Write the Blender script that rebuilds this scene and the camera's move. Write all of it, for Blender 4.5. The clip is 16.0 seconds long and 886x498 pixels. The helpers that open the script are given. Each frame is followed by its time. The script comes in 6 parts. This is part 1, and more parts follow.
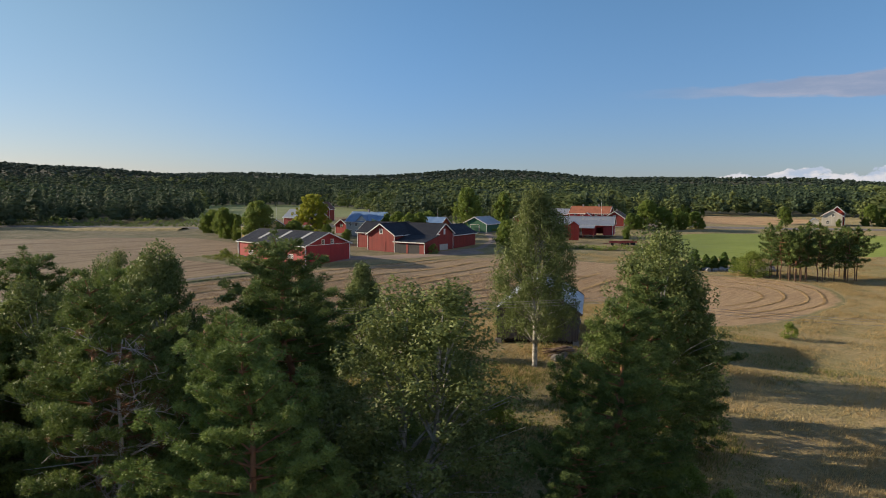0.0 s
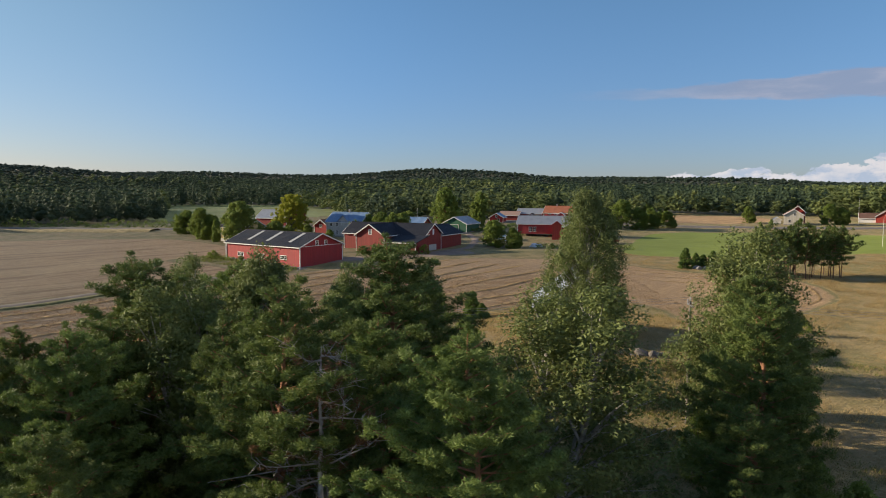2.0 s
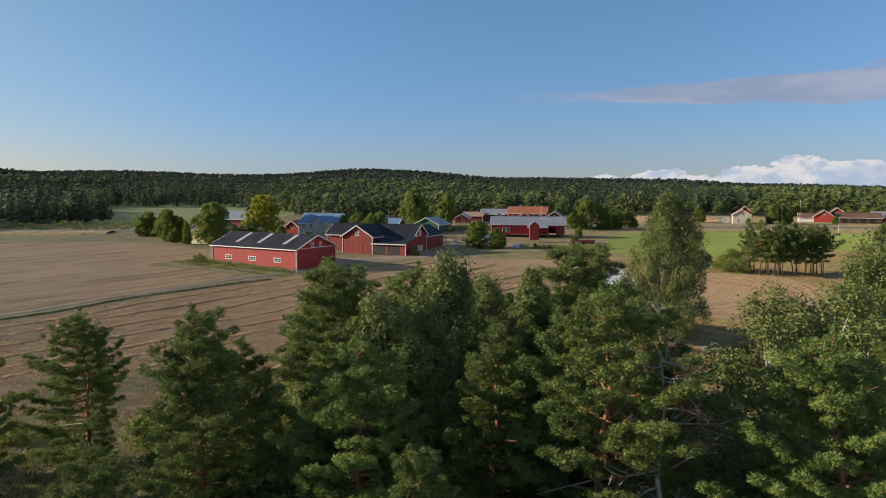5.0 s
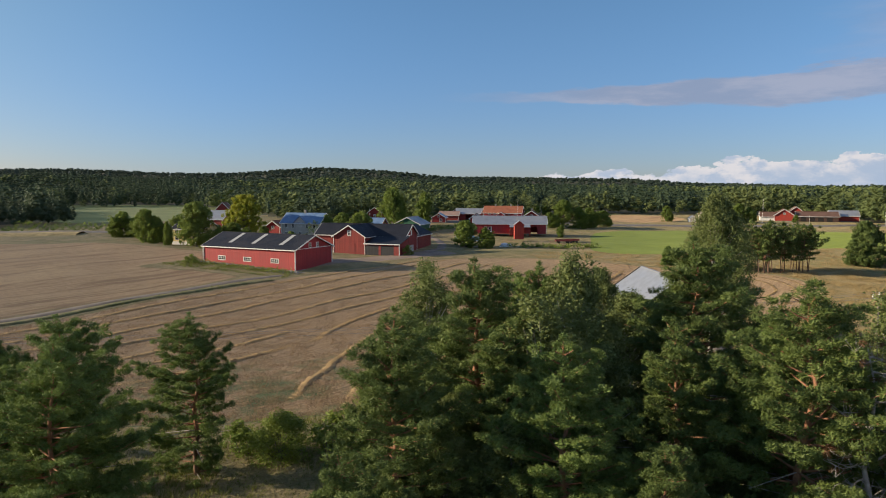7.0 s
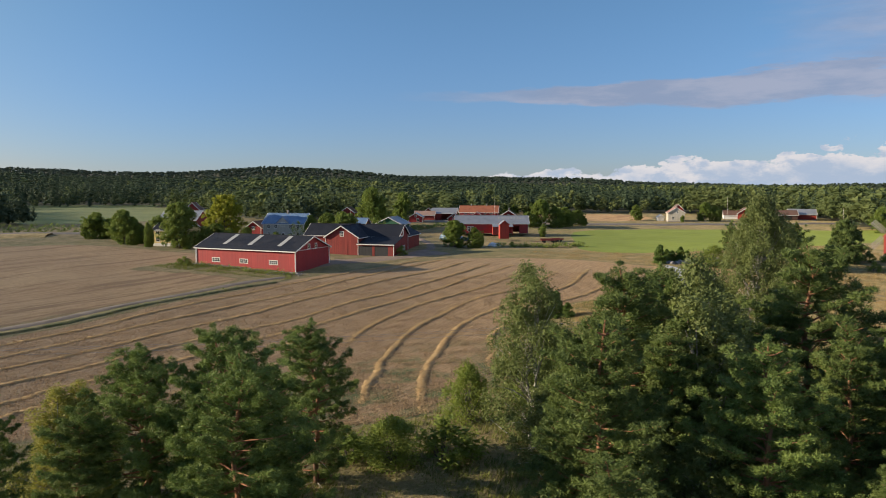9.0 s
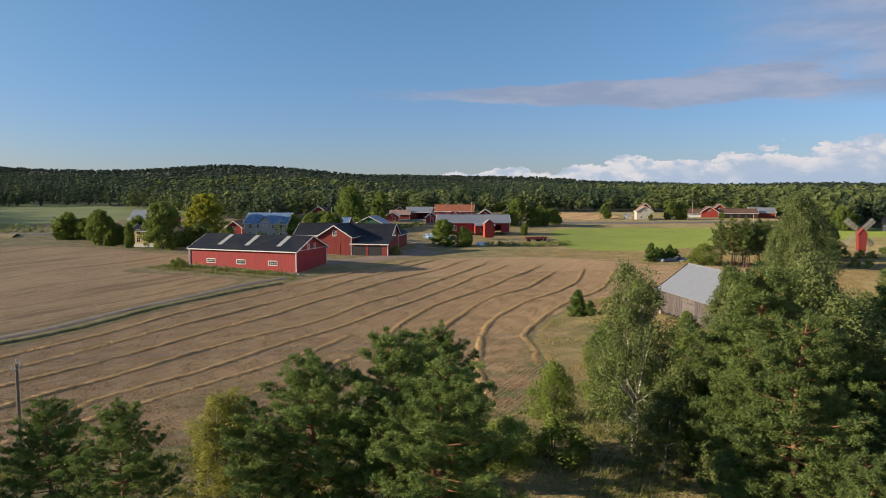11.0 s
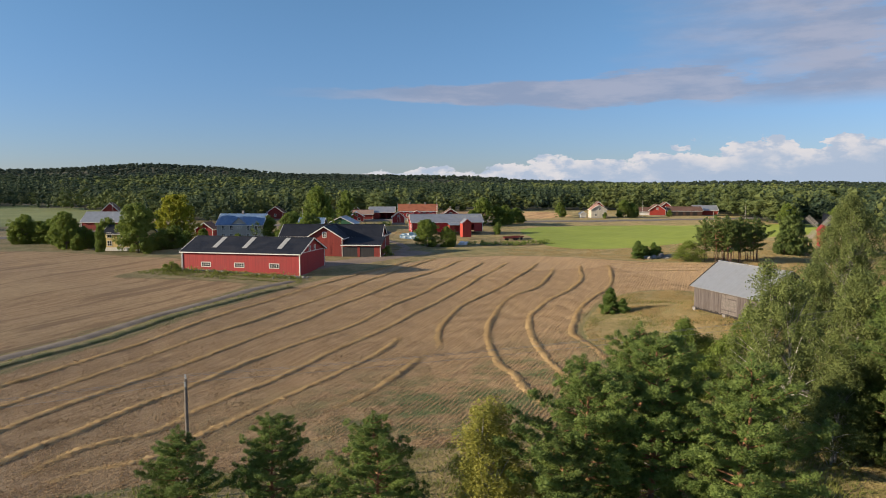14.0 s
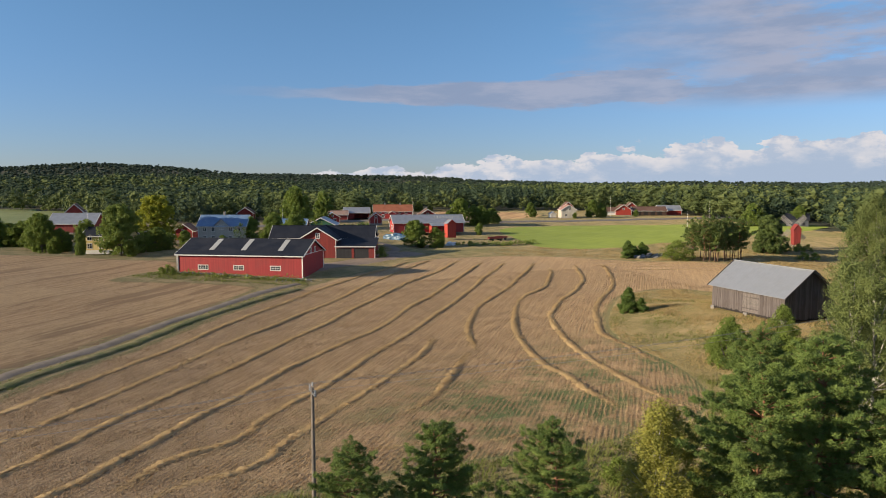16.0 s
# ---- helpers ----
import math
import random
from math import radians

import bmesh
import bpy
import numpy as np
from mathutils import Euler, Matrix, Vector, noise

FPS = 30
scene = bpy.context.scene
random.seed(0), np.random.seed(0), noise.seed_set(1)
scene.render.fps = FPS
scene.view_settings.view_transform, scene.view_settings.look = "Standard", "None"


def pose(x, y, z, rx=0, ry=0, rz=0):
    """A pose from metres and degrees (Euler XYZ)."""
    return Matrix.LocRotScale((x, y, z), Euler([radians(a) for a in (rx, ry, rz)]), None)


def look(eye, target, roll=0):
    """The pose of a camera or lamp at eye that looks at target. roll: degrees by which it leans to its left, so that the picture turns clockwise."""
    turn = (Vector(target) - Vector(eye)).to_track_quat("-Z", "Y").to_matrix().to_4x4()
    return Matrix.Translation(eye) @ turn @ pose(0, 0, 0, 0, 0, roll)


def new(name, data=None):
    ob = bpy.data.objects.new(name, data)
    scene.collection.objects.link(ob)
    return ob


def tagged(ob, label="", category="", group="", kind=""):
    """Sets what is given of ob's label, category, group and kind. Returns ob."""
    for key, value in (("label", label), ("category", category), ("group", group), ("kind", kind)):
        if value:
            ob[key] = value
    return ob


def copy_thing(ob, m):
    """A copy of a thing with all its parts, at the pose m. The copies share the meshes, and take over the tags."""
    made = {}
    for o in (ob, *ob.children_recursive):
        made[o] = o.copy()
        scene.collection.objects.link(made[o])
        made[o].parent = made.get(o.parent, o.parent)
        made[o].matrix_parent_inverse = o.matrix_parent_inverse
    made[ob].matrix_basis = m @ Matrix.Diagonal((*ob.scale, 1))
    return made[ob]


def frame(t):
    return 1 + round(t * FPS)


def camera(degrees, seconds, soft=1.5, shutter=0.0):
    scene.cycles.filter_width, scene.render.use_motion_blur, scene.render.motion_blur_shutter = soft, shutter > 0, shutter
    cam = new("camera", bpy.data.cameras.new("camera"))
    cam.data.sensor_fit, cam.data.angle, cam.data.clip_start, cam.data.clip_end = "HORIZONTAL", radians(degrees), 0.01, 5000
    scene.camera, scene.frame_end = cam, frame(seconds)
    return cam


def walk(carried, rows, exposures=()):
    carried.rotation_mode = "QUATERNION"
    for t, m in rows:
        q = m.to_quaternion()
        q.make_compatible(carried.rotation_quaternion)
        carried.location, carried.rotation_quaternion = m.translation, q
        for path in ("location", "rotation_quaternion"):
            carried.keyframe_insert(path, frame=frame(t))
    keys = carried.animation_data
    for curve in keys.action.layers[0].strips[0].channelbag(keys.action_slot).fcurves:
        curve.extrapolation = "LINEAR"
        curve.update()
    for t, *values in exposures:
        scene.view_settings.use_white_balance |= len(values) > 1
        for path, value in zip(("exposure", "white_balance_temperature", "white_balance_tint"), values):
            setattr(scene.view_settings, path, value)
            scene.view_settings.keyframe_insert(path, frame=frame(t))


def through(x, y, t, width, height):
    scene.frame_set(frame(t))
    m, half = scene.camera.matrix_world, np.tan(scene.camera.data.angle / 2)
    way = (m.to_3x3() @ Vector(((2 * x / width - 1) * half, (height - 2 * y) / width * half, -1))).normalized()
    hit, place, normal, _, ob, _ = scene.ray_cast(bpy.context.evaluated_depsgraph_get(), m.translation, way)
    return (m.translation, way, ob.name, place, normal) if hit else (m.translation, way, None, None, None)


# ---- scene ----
cam = camera(65.5, 16.0, soft=1.0, shutter=0.35)
METRES, EYE, TILT, LEAN, TURN = 90.0, 18.0, -4.9, 0.0, 0.0
ROWS = [
    (0.0, 0.0, 0.0, 0.0, 0.0, 0.0, 0.0),
    (0.5, -0.0271, -0.0013, 0.0006, -0.97, -0.02, 0.08),
    (1.0, -0.0555, -0.0009, 0.0008, -1.96, -0.03, 0.16),
    (1.5, -0.0843, 0.0001, 0.0012, -2.93, -0.02, 0.24),
    (2.0, -0.1136, 0.0014, 0.0028, -3.92, -0.06, 0.33),
    (2.5, -0.1429, 0.004, 0.0043, -4.92, -0.06, 0.4),
    (3.0, -0.1728, 0.0081, 0.0049, -5.92, -0.06, 0.46),
    (3.5, -0.2032, 0.0129, 0.0055, -6.91, -0.03, 0.57),
    (4.0, -0.2344, 0.0176, 0.0058, -7.91, -0.07, 0.62),
    (4.5, -0.2652, 0.0227, 0.0063, -8.9, -0.07, 0.69),
    (5.0, -0.2967, 0.028, 0.007, -9.9, -0.1, 0.75),
    (7.5, -0.4471, 0.059, 0.0112, -14.89, -0.25, 1.13),
    (8.0, -0.4775, 0.0672, 0.0127, -15.9, -0.29, 1.22),
    (8.5, -0.5083, 0.0763, 0.0141, -16.91, -0.35, 1.32),
    (9.0, -0.5385, 0.087, 0.0155, -17.92, -0.38, 1.41),
    (11.5, -0.6886, 0.1433, 0.0223, -23.06, -0.67, 1.79),
    (12.0, -0.7179, 0.1568, 0.0239, -24.08, -0.72, 1.89),
    (12.5, -0.7471, 0.1711, 0.0261, -25.11, -0.76, 1.98),
    (13.0, -0.7761, 0.1863, 0.028, -26.15, -0.81, 2.11),
    (13.5, -0.805, 0.2017, 0.0296, -27.19, -0.86, 2.23),
    (14.0, -0.8333, 0.2176, 0.031, -28.22, -0.91, 2.32),
    (14.5, -0.861, 0.2339, 0.0326, -29.24, -0.97, 2.37),
    (15.0, -0.8879, 0.2507, 0.0345, -30.26, -1.01, 2.42),
    (15.5, -0.915, 0.268, 0.0363, -31.3, -1.03, 2.51),
    (16.0, -0.9419, 0.2854, 0.0386, -32.35, -1.08, 2.6),
]
walk(cam, [(t, pose(0, 0, EYE, TILT, LEAN, TURN) @ pose(METRES * x, METRES * y, METRES * z, 90 + pitch, roll, yaw)) for t, x, y, z, yaw, pitch, roll in ROWS])


# ---- sky, sun, exposure ----
scene.view_settings.exposure = 0.6
SUN_AZ, SUN_EL = -74.5, 16.5          # degrees east of the y axis, degrees above the horizon
_d = Vector((math.sin(radians(SUN_AZ)) * math.cos(radians(SUN_EL)), math.cos(radians(SUN_AZ)) * math.cos(radians(SUN_EL)), math.sin(radians(SUN_EL))))


def sky():
    world = bpy.data.worlds.new("sky")
    scene.world = world
    world.use_nodes = True
    nt = world.node_tree
    nt.nodes.clear()
    N, link = nt.nodes.new, nt.links.new

    def val(op, a, b=None, c=None, clamp=False):
        n = N("ShaderNodeMath")
        n.operation, n.use_clamp = op, clamp
        for k, v in enumerate((a, b, c)):
            if v is None:
                continue
            if isinstance(v, (int, float)):
                n.inputs[k].default_value = v
            else:
                link(v, n.inputs[k])
        return n.outputs[0]

    def ramp(x, lo, hi, a=0.0, b=1.0):
        n = N("ShaderNodeMapRange")
        n.interpolation_type = "SMOOTHSTEP"
        link(x, n.inputs[0])
        for k, v in enumerate((lo, hi, a, b)):
            n.inputs[k + 1].default_value = v
        return n.outputs[0]

    def cloud_noise(az, el, sx, sy, detail, rough=0.6, shift=0.0):
        c = N("ShaderNodeCombineXYZ")
        link(val("MULTIPLY", az, sx), c.inputs[0])
        link(val("MULTIPLY", el, sy), c.inputs[1])
        c.inputs[2].default_value = shift
        n = N("ShaderNodeTexNoise")
        n.inputs["Scale"].default_value, n.inputs["Detail"].default_value = 1.0, detail
        n.inputs["Roughness"].default_value = rough
        link(c.outputs[0], n.inputs["Vector"])
        return n.outputs[0]

    def mix(f, a, b):
        n = N("ShaderNodeMix")
        n.data_type = "RGBA"
        link(f, n.inputs[0])
        for k, v in ((6, a), (7, b)):
            if isinstance(v, tuple):
                n.inputs[k].default_value = (*v, 1)
            else:
                link(v, n.inputs[k])
        return n.outputs[2]

    tex = N("ShaderNodeTexSky")
    tex.sky_type, tex.sun_disc = "NISHITA", False
    tex.sun_elevation, tex.sun_rotation = radians(SUN_EL), radians(SUN_AZ % 360)
    tex.altitude, tex.air_density, tex.dust_density, tex.ozone_density = 100, 1.0, 0.15, 3.0
    coord = N("ShaderNodeTexCoord")
    sep = N("ShaderNodeSeparateXYZ")
    link(coord.outputs["Generated"], sep.inputs[0])
    x, y, el = sep.outputs
    az = val("ARCTAN2", x, y)
    # cumulus bank low over the horizon
    top = ramp(az, 0.22, 1.1, 0.012, 0.064)
    puff = cloud_noise(az, el, 17.0, 34.0, 8.0, 0.58, 3.3)
    over = val("ADD", val("SUBTRACT", top, el), val("MULTIPLY", val("SUBTRACT", puff, 0.5), 0.10))
    bank = val("MULTIPLY", ramp(over, 0.0, 0.0035), ramp(az, 0.30, 0.37))
    inner = cloud_noise(az, el, 30.0, 55.0, 6.0, 0.6, 9.1)
    light = val("MULTIPLY", ramp(over, 0.045, 0.004), ramp(inner, 0.38, 0.56, 0.15, 1.0))
    bank_col = mix(light, CLOUD_SHADE, CLOUD_LIT)
    # long grey streak higher up
    streak = cloud_noise(az, el, 6.0, 34.0, 8.0, 0.62, 1.7)
    mid = val("ADD", 0.125, val("MULTIPLY", az, 0.012))
    wide = ramp(az, 0.15, 0.95, 0.010, 0.034)
    off = val("DIVIDE", val("SUBTRACT", el, mid), wide)
    body = val("SUBTRACT", 1.0, val("MULTIPLY", off, off))
    streak_f = val("MULTIPLY", ramp(val("ADD", val("MULTIPLY", body, 0.36), streak), 0.66, 0.80), ramp(az, 0.22, 0.5))
    veil = val("MULTIPLY", ramp(cloud_noise(az, el, 3.0, 12.0, 8.0, 0.64, 6.4), 0.36, 0.50), val("MULTIPLY", ramp(val("ADD", az, val("MULTIPLY", streak, 0.25)), 0.85, 1.12), ramp(el, 0.095, 0.125)))
    grey_col = mix(ramp(cloud_noise(az, el, 9.0, 40.0, 7.0, 0.6, 4.2), 0.36, 0.64), STREAK, STREAK_LIT)
    grey_f = val("MAXIMUM", val("MULTIPLY", streak_f, 0.82), val("MULTIPLY", veil, 0.88))
    # thin haze near the horizon
    base = N("ShaderNodeMix")
    base.data_type, base.blend_type = "RGBA", "MULTIPLY"
    base.inputs[0].default_value = 1.0
    link(tex.outputs[0], base.inputs[6])
    link(mix(ramp(el, -0.02, 0.3), SKY_LOW, SKY_HIGH), base.inputs[7])
    near = val("ADD", val("ADD", val("MULTIPLY", x, _d.x), val("MULTIPLY", y, _d.y)), val("MULTIPLY", el, _d.z))
    pale = N("ShaderNodeMix")
    pale.data_type, pale.blend_type = "RGBA", "MULTIPLY"
    link(ramp(near, 0.3, 0.75), pale.inputs[0])
    link(base.outputs[2], pale.inputs[6])
    pale.inputs[7].default_value = (1.24, 1.0, 0.81, 1)
    c = mix(grey_f, pale.outputs[2], grey_col)
    c = mix(bank, c, bank_col)
    bg = N("ShaderNodeBackground")
    bg.inputs[1].default_value = SKY_POWER
    link(c, bg.inputs[0])
    out = N("ShaderNodeOutputWorld")
    link(bg.outputs[0], out.inputs[0])


SKY_POWER = 0.073
SKY_LOW, SKY_HIGH = (0.675, 0.765, 1.155), (0.92, 1.11, 1.25)
CLOUD_LIT, CLOUD_SHADE, STREAK = (6.6, 6.4, 6.6), (3.7, 4.5, 5.8), (2.55, 3.0, 4.2)
STREAK_LIT = (3.6, 3.75, 4.7)
sky()
sun = new("sun", bpy.data.lights.new("sun", "SUN"))
sun.data.energy, sun.data.angle, sun.data.color = 5.0, radians(0.6), (1.0, 0.82, 0.59)
sun.matrix_world = look(_d * 300, (0, 0, 0))


# ---- materials ----
class Nodes:
    """A node material under construction."""

    def __init__(self, name):
        self.m = bpy.data.materials.new(name)
        self.m.use_nodes = True
        self.nt = self.m.node_tree
        self.bsdf = self.nt.nodes["Principled BSDF"]
        self.out = self.nt.nodes["Material Output"]
        self.coord = self.nt.nodes.new("ShaderNodeTexCoord").outputs["Object"]

    def put(self, v, socket):
        if isinstance(v, tuple):
            socket.default_value = (*v, 1) if len(v) == 3 and len(socket.default_value) == 4 else v
        elif isinstance(v, (int, float)):
            socket.default_value = v
        else:
            self.nt.links.new(v, socket)

    def noise(self, scale, detail=4.0, rough=0.55, vec=None, w=None):
        n = self.nt.nodes.new("ShaderNodeTexNoise")
        n.inputs["Scale"].default_value, n.inputs["Detail"].default_value, n.inputs["Roughness"].default_value = scale, detail, rough
        self.put(self.coord if vec is None else vec, n.inputs["Vector"])
        return n.outputs[0]

    def stretch(self, sx, sy, sz, vec=None):
        n = self.nt.nodes.new("ShaderNodeMapping")
        n.inputs["Scale"].default_value = (sx, sy, sz)
        self.put(self.coord if vec is None else vec, n.inputs["Vector"])
        return n.outputs[0]

    def turned(self, degrees, vec=None):
        n = self.nt.nodes.new("ShaderNodeMapping")
        n.inputs["Rotation"].default_value = (0, 0, radians(degrees))
        self.put(self.coord if vec is None else vec, n.inputs["Vector"])
        return n.outputs[0]

    def math(self, op, a, b=0.0, clamp=False):
        n = self.nt.nodes.new("ShaderNodeMath")
        n.operation, n.use_clamp = op, clamp
        self.put(a, n.inputs[0])
        self.put(b, n.inputs[1])
        return n.outputs[0]

    def ramp(self, x, lo, hi, a=0.0, b=1.0):
        n = self.nt.nodes.new("ShaderNodeMapRange")
        n.interpolation_type = "SMOOTHSTEP"
        self.put(x, n.inputs[0])
        for k, v in enumerate((lo, hi, a, b)):
            n.inputs[k + 1].default_value = v
        return n.outputs[0]

    def mix(self, f, a, b, kind="MIX"):
        n = self.nt.nodes.new("ShaderNodeMix")
        n.data_type, n.blend_type = "RGBA", kind
        self.put(f, n.inputs[0])
        self.put(a, n.inputs[6])
        self.put(b, n.inputs[7])
        return n.outputs[2]

    def wall_coord(self):
        """Runs along a wall on the first axis and up on the third, whichever way the wall faces."""
        s = self.nt.nodes.new("ShaderNodeSeparateXYZ")
        self.put(self.coord, s.inputs[0])
        c = self.nt.nodes.new("ShaderNodeCombineXYZ")
        self.put(self.math("ADD", s.outputs[0], s.outputs[1]), c.inputs[0])
        self.put(s.outputs[2], c.inputs[2])
        return c.outputs[0], s.outputs

    def attr(self, name):
        n = self.nt.nodes.new("ShaderNodeAttribute")
        n.attribute_name = name
        return n.outputs["Fac"]

    def island(self):
        return self.nt.nodes.new("ShaderNodeNewGeometry").outputs["Random Per Island"]

    def one(self):
        return self.nt.nodes.new("ShaderNodeObjectInfo").outputs["Random"]

    def done(self, colour, rough=0.8, bump=None, power=0.3, dist=0.05, metal=0.0, spec=None, matt=0.0):
        self.put(colour, self.bsdf.inputs["Base Color"])
        self.put(rough, self.bsdf.inputs["Roughness"])
        self.bsdf.inputs["Metallic"].default_value = metal
        if spec is not None:
            self.bsdf.inputs["Specular IOR Level"].default_value = spec
        self.bsdf.inputs["Diffuse Roughness"].default_value = matt
        if bump is not None:
            b = self.nt.nodes.new("ShaderNodeBump")
            b.inputs["Strength"].default_value, b.inputs["Distance"].default_value = power, dist
            self.put(bump, b.inputs["Height"])
            self.nt.links.new(b.outputs[0], self.bsdf.inputs["Normal"])
        return self.m


def painted_boards(name, a, b, board=0.14, rough=0.75):
    k = Nodes(name)
    w, _ = k.wall_coord()
    plank = k.noise(1.0 / board, 0.0, 0.0, k.stretch(1, 1, 0.02, w))
    stain = k.noise(0.35, 5.0, 0.6, w)
    streak = k.noise(2.2, 4.0, 0.6, k.stretch(1, 1, 0.12, w))
    c = k.mix(k.ramp(plank, 0.3, 0.7), a, b)
    c = k.mix(k.ramp(stain, 0.42, 0.75, 0, 0.45), c, tuple(v * 0.72 + 0.02 for v in b))
    c = k.mix(k.ramp(streak, 0.55, 0.8, 0, 0.35), c, tuple(min(1, v * 1.25 + 0.015) for v in a))
    wave = k.nt.nodes.new("ShaderNodeTexWave")
    wave.wave_profile, wave.bands_direction = "SAW", "X"
    wave.inputs["Scale"].default_value = 0.314 / board
    k.put(w, wave.inputs["Vector"])
    return k.done(c, rough, k.math("ADD", wave.outputs[1], k.math("MULTIPLY", plank, 0.5)), 0.35, 0.02)


def grey_boards(name):
    k = Nodes(name)
    w, _ = k.wall_coord()
    tone = k.mix(k.one(), (0.070, 0.058, 0.057), (0.128, 0.111, 0.109))
    streak = k.noise(7.0, 5.0, 0.65, k.stretch(1, 1, 0.08, w))
    c = k.mix(k.ramp(streak, 0.42, 0.75, 0, 0.6), tone, (0.168, 0.150, 0.148))
    c = k.mix(k.ramp(k.noise(0.6, 4.0), 0.5, 0.8, 0, 0.5), c, (0.075, 0.057, 0.049))
    return k.done(c, 0.9, streak, 0.5, 0.02)


def roofing(name, a, b, rib=0.0, axis="X", rough=0.45, metal=0.0, rust=None, spec=0.5):
    k = Nodes(name)
    n1, n2 = k.noise(0.4, 5.0, 0.6), k.noise(6.0, 3.0, 0.6, k.stretch(1, 0.25, 1) if axis == "X" else k.stretch(0.25, 1, 1))
    c = k.mix(k.ramp(n1, 0.35, 0.7), a, b)
    c = k.mix(k.ramp(n2, 0.5, 0.8, 0, 0.4), c, tuple(v * 0.75 for v in a))
    if rust:
        c = k.mix(k.ramp(k.noise(0.9, 6.0, 0.7), 0.55, 0.72, 0, 0.7), c, rust)
    bump = n2
    if rib:
        wave = k.nt.nodes.new("ShaderNodeTexWave")
        wave.bands_direction = axis
        wave.inputs["Scale"].default_value = 0.314 / rib
        k.put(k.coord, wave.inputs["Vector"])
        bump = k.math("ADD", k.math("POWER", wave.outputs[1], 8.0), k.math("MULTIPLY", n2, 0.15))
    return k.done(c, k.ramp(n1, 0.3, 0.7, rough - 0.08, rough + 0.12), bump, 0.4, 0.03, metal, spec)


def plain(name, a, b, scale=2.0, rough=0.7, bump=0.2, dist=0.02, metal=0.0, detail=5.0):
    k = Nodes(name)
    n1, n2 = k.noise(scale, detail, 0.6), k.noise(scale * 9, 3.0)
    c = k.mix(k.ramp(n1, 0.35, 0.68), a, b)
    c = k.mix(k.ramp(n2, 0.45, 0.8, 0, 0.3), c, tuple(v * 0.7 for v in a))
    return k.done(c, rough, k.math("ADD", n1, k.math("MULTIPLY", n2, 0.5)), bump, dist, metal)


def leafage(name, dark, light, tip=None, through=0.25, rough=0.6, own=0.55, scale=0.55, each=0.0):
    k = Nodes(name)
    f = k.math("ADD", k.math("MULTIPLY", k.island(), own), k.math("MULTIPLY", k.ramp(k.noise(scale, 3.0), 0.3, 0.7), 1 - own))
    if each:
        f = k.math("ADD", k.math("MULTIPLY", f, 1 - each), k.math("MULTIPLY", k.attr("tone"), each))
    c = k.mix(f, dark, light)
    c = k.mix(k.math("MULTIPLY", k.one(), 0.35), c, tip or tuple(v * 0.75 for v in dark))
    k.done(c, rough, spec=0.25)
    t = k.nt.nodes.new("ShaderNodeBsdfTranslucent")
    k.put(k.mix(0.5, c, light), t.inputs[0])
    mixer = k.nt.nodes.new("ShaderNodeMixShader")
    mixer.inputs[0].default_value = through
    k.nt.links.new(k.bsdf.outputs[0], mixer.inputs[1])
    k.nt.links.new(t.outputs[0], mixer.inputs[2])
    k.nt.links.new(mixer.outputs[0], k.out.inputs[0])
    return k.m


def glass(name):
    k = Nodes(name)
    n = k.noise(0.8, 2.0)
    return k.done(k.mix(n, (0.012, 0.015, 0.02), (0.03, 0.035, 0.045)), 0.06, n, 0.02, 0.02, spec=0.8)


RED = painted_boards("falu_red_boards", (0.35, 0.034, 0.036), (0.275, 0.027, 0.030))
RED_OLD = painted_boards("weathered_red_boards", (0.27, 0.035, 0.028), (0.20, 0.026, 0.022))
RED_BRIGHT = painted_boards("bright_red_boards", (0.42, 0.05, 0.03), (0.34, 0.04, 0.028))
WHITE = plain("white_trim_paint", (0.78, 0.77, 0.74), (0.70, 0.69, 0.66), 3.0, 0.6, 0.1)
CREAM = painted_boards("cream_boards", (0.72, 0.56, 0.24), (0.64, 0.49, 0.20))
PALE = painted_boards("pale_grey_boards", (0.52, 0.51, 0.47), (0.45, 0.44, 0.41))
TAUPE = painted_boards("pale_render", (0.54, 0.50, 0.42), (0.47, 0.435, 0.365), 0.6)
GREEN_WALL = painted_boards("green_boards", (0.03, 0.13, 0.07), (0.025, 0.10, 0.055))
BROWN = painted_boards("brown_boards", (0.10, 0.05, 0.035), (0.07, 0.04, 0.03))
GREY_WOOD = grey_boards("weathered_grey_boards")
NAVY = roofing("dark_sheet_roof", (0.017, 0.020, 0.029), (0.027, 0.031, 0.043), 0.35, "X", 0.65, spec=0.2)
NAVY_Y = roofing("dark_sheet_roof_cross", (0.017, 0.020, 0.029), (0.027, 0.031, 0.043), 0.35, "Y", 0.65, spec=0.2)
TIN = roofing("galvanised_roof", (0.44, 0.46, 0.48), (0.36, 0.38, 0.41), 0.6, "X", 0.42, 0.55)
TIN_Y = roofing("galvanised_roof_cross", (0.44, 0.46, 0.48), (0.36, 0.38, 0.41), 0.6, "Y", 0.42, 0.55)
BLUE = roofing("patchy_blue_roof", (0.12, 0.21, 0.37), (0.19, 0.29, 0.45), 0.5, "X", 0.45, 0.15, (0.36, 0.39, 0.44))
TILE = roofing("orange_clay_tiles", (0.33, 0.115, 0.06), (0.26, 0.09, 0.05), 0.3, "X", 0.8)
BROWN_TILE = roofing("brown_tiles", (0.13, 0.07, 0.05), (0.17, 0.10, 0.075), 0.3, "X", 0.8)
SKYLIGHT = plain("translucent_sheet", (0.42, 0.43, 0.42), (0.36, 0.37, 0.36), 2.0, 0.5, 0.1)
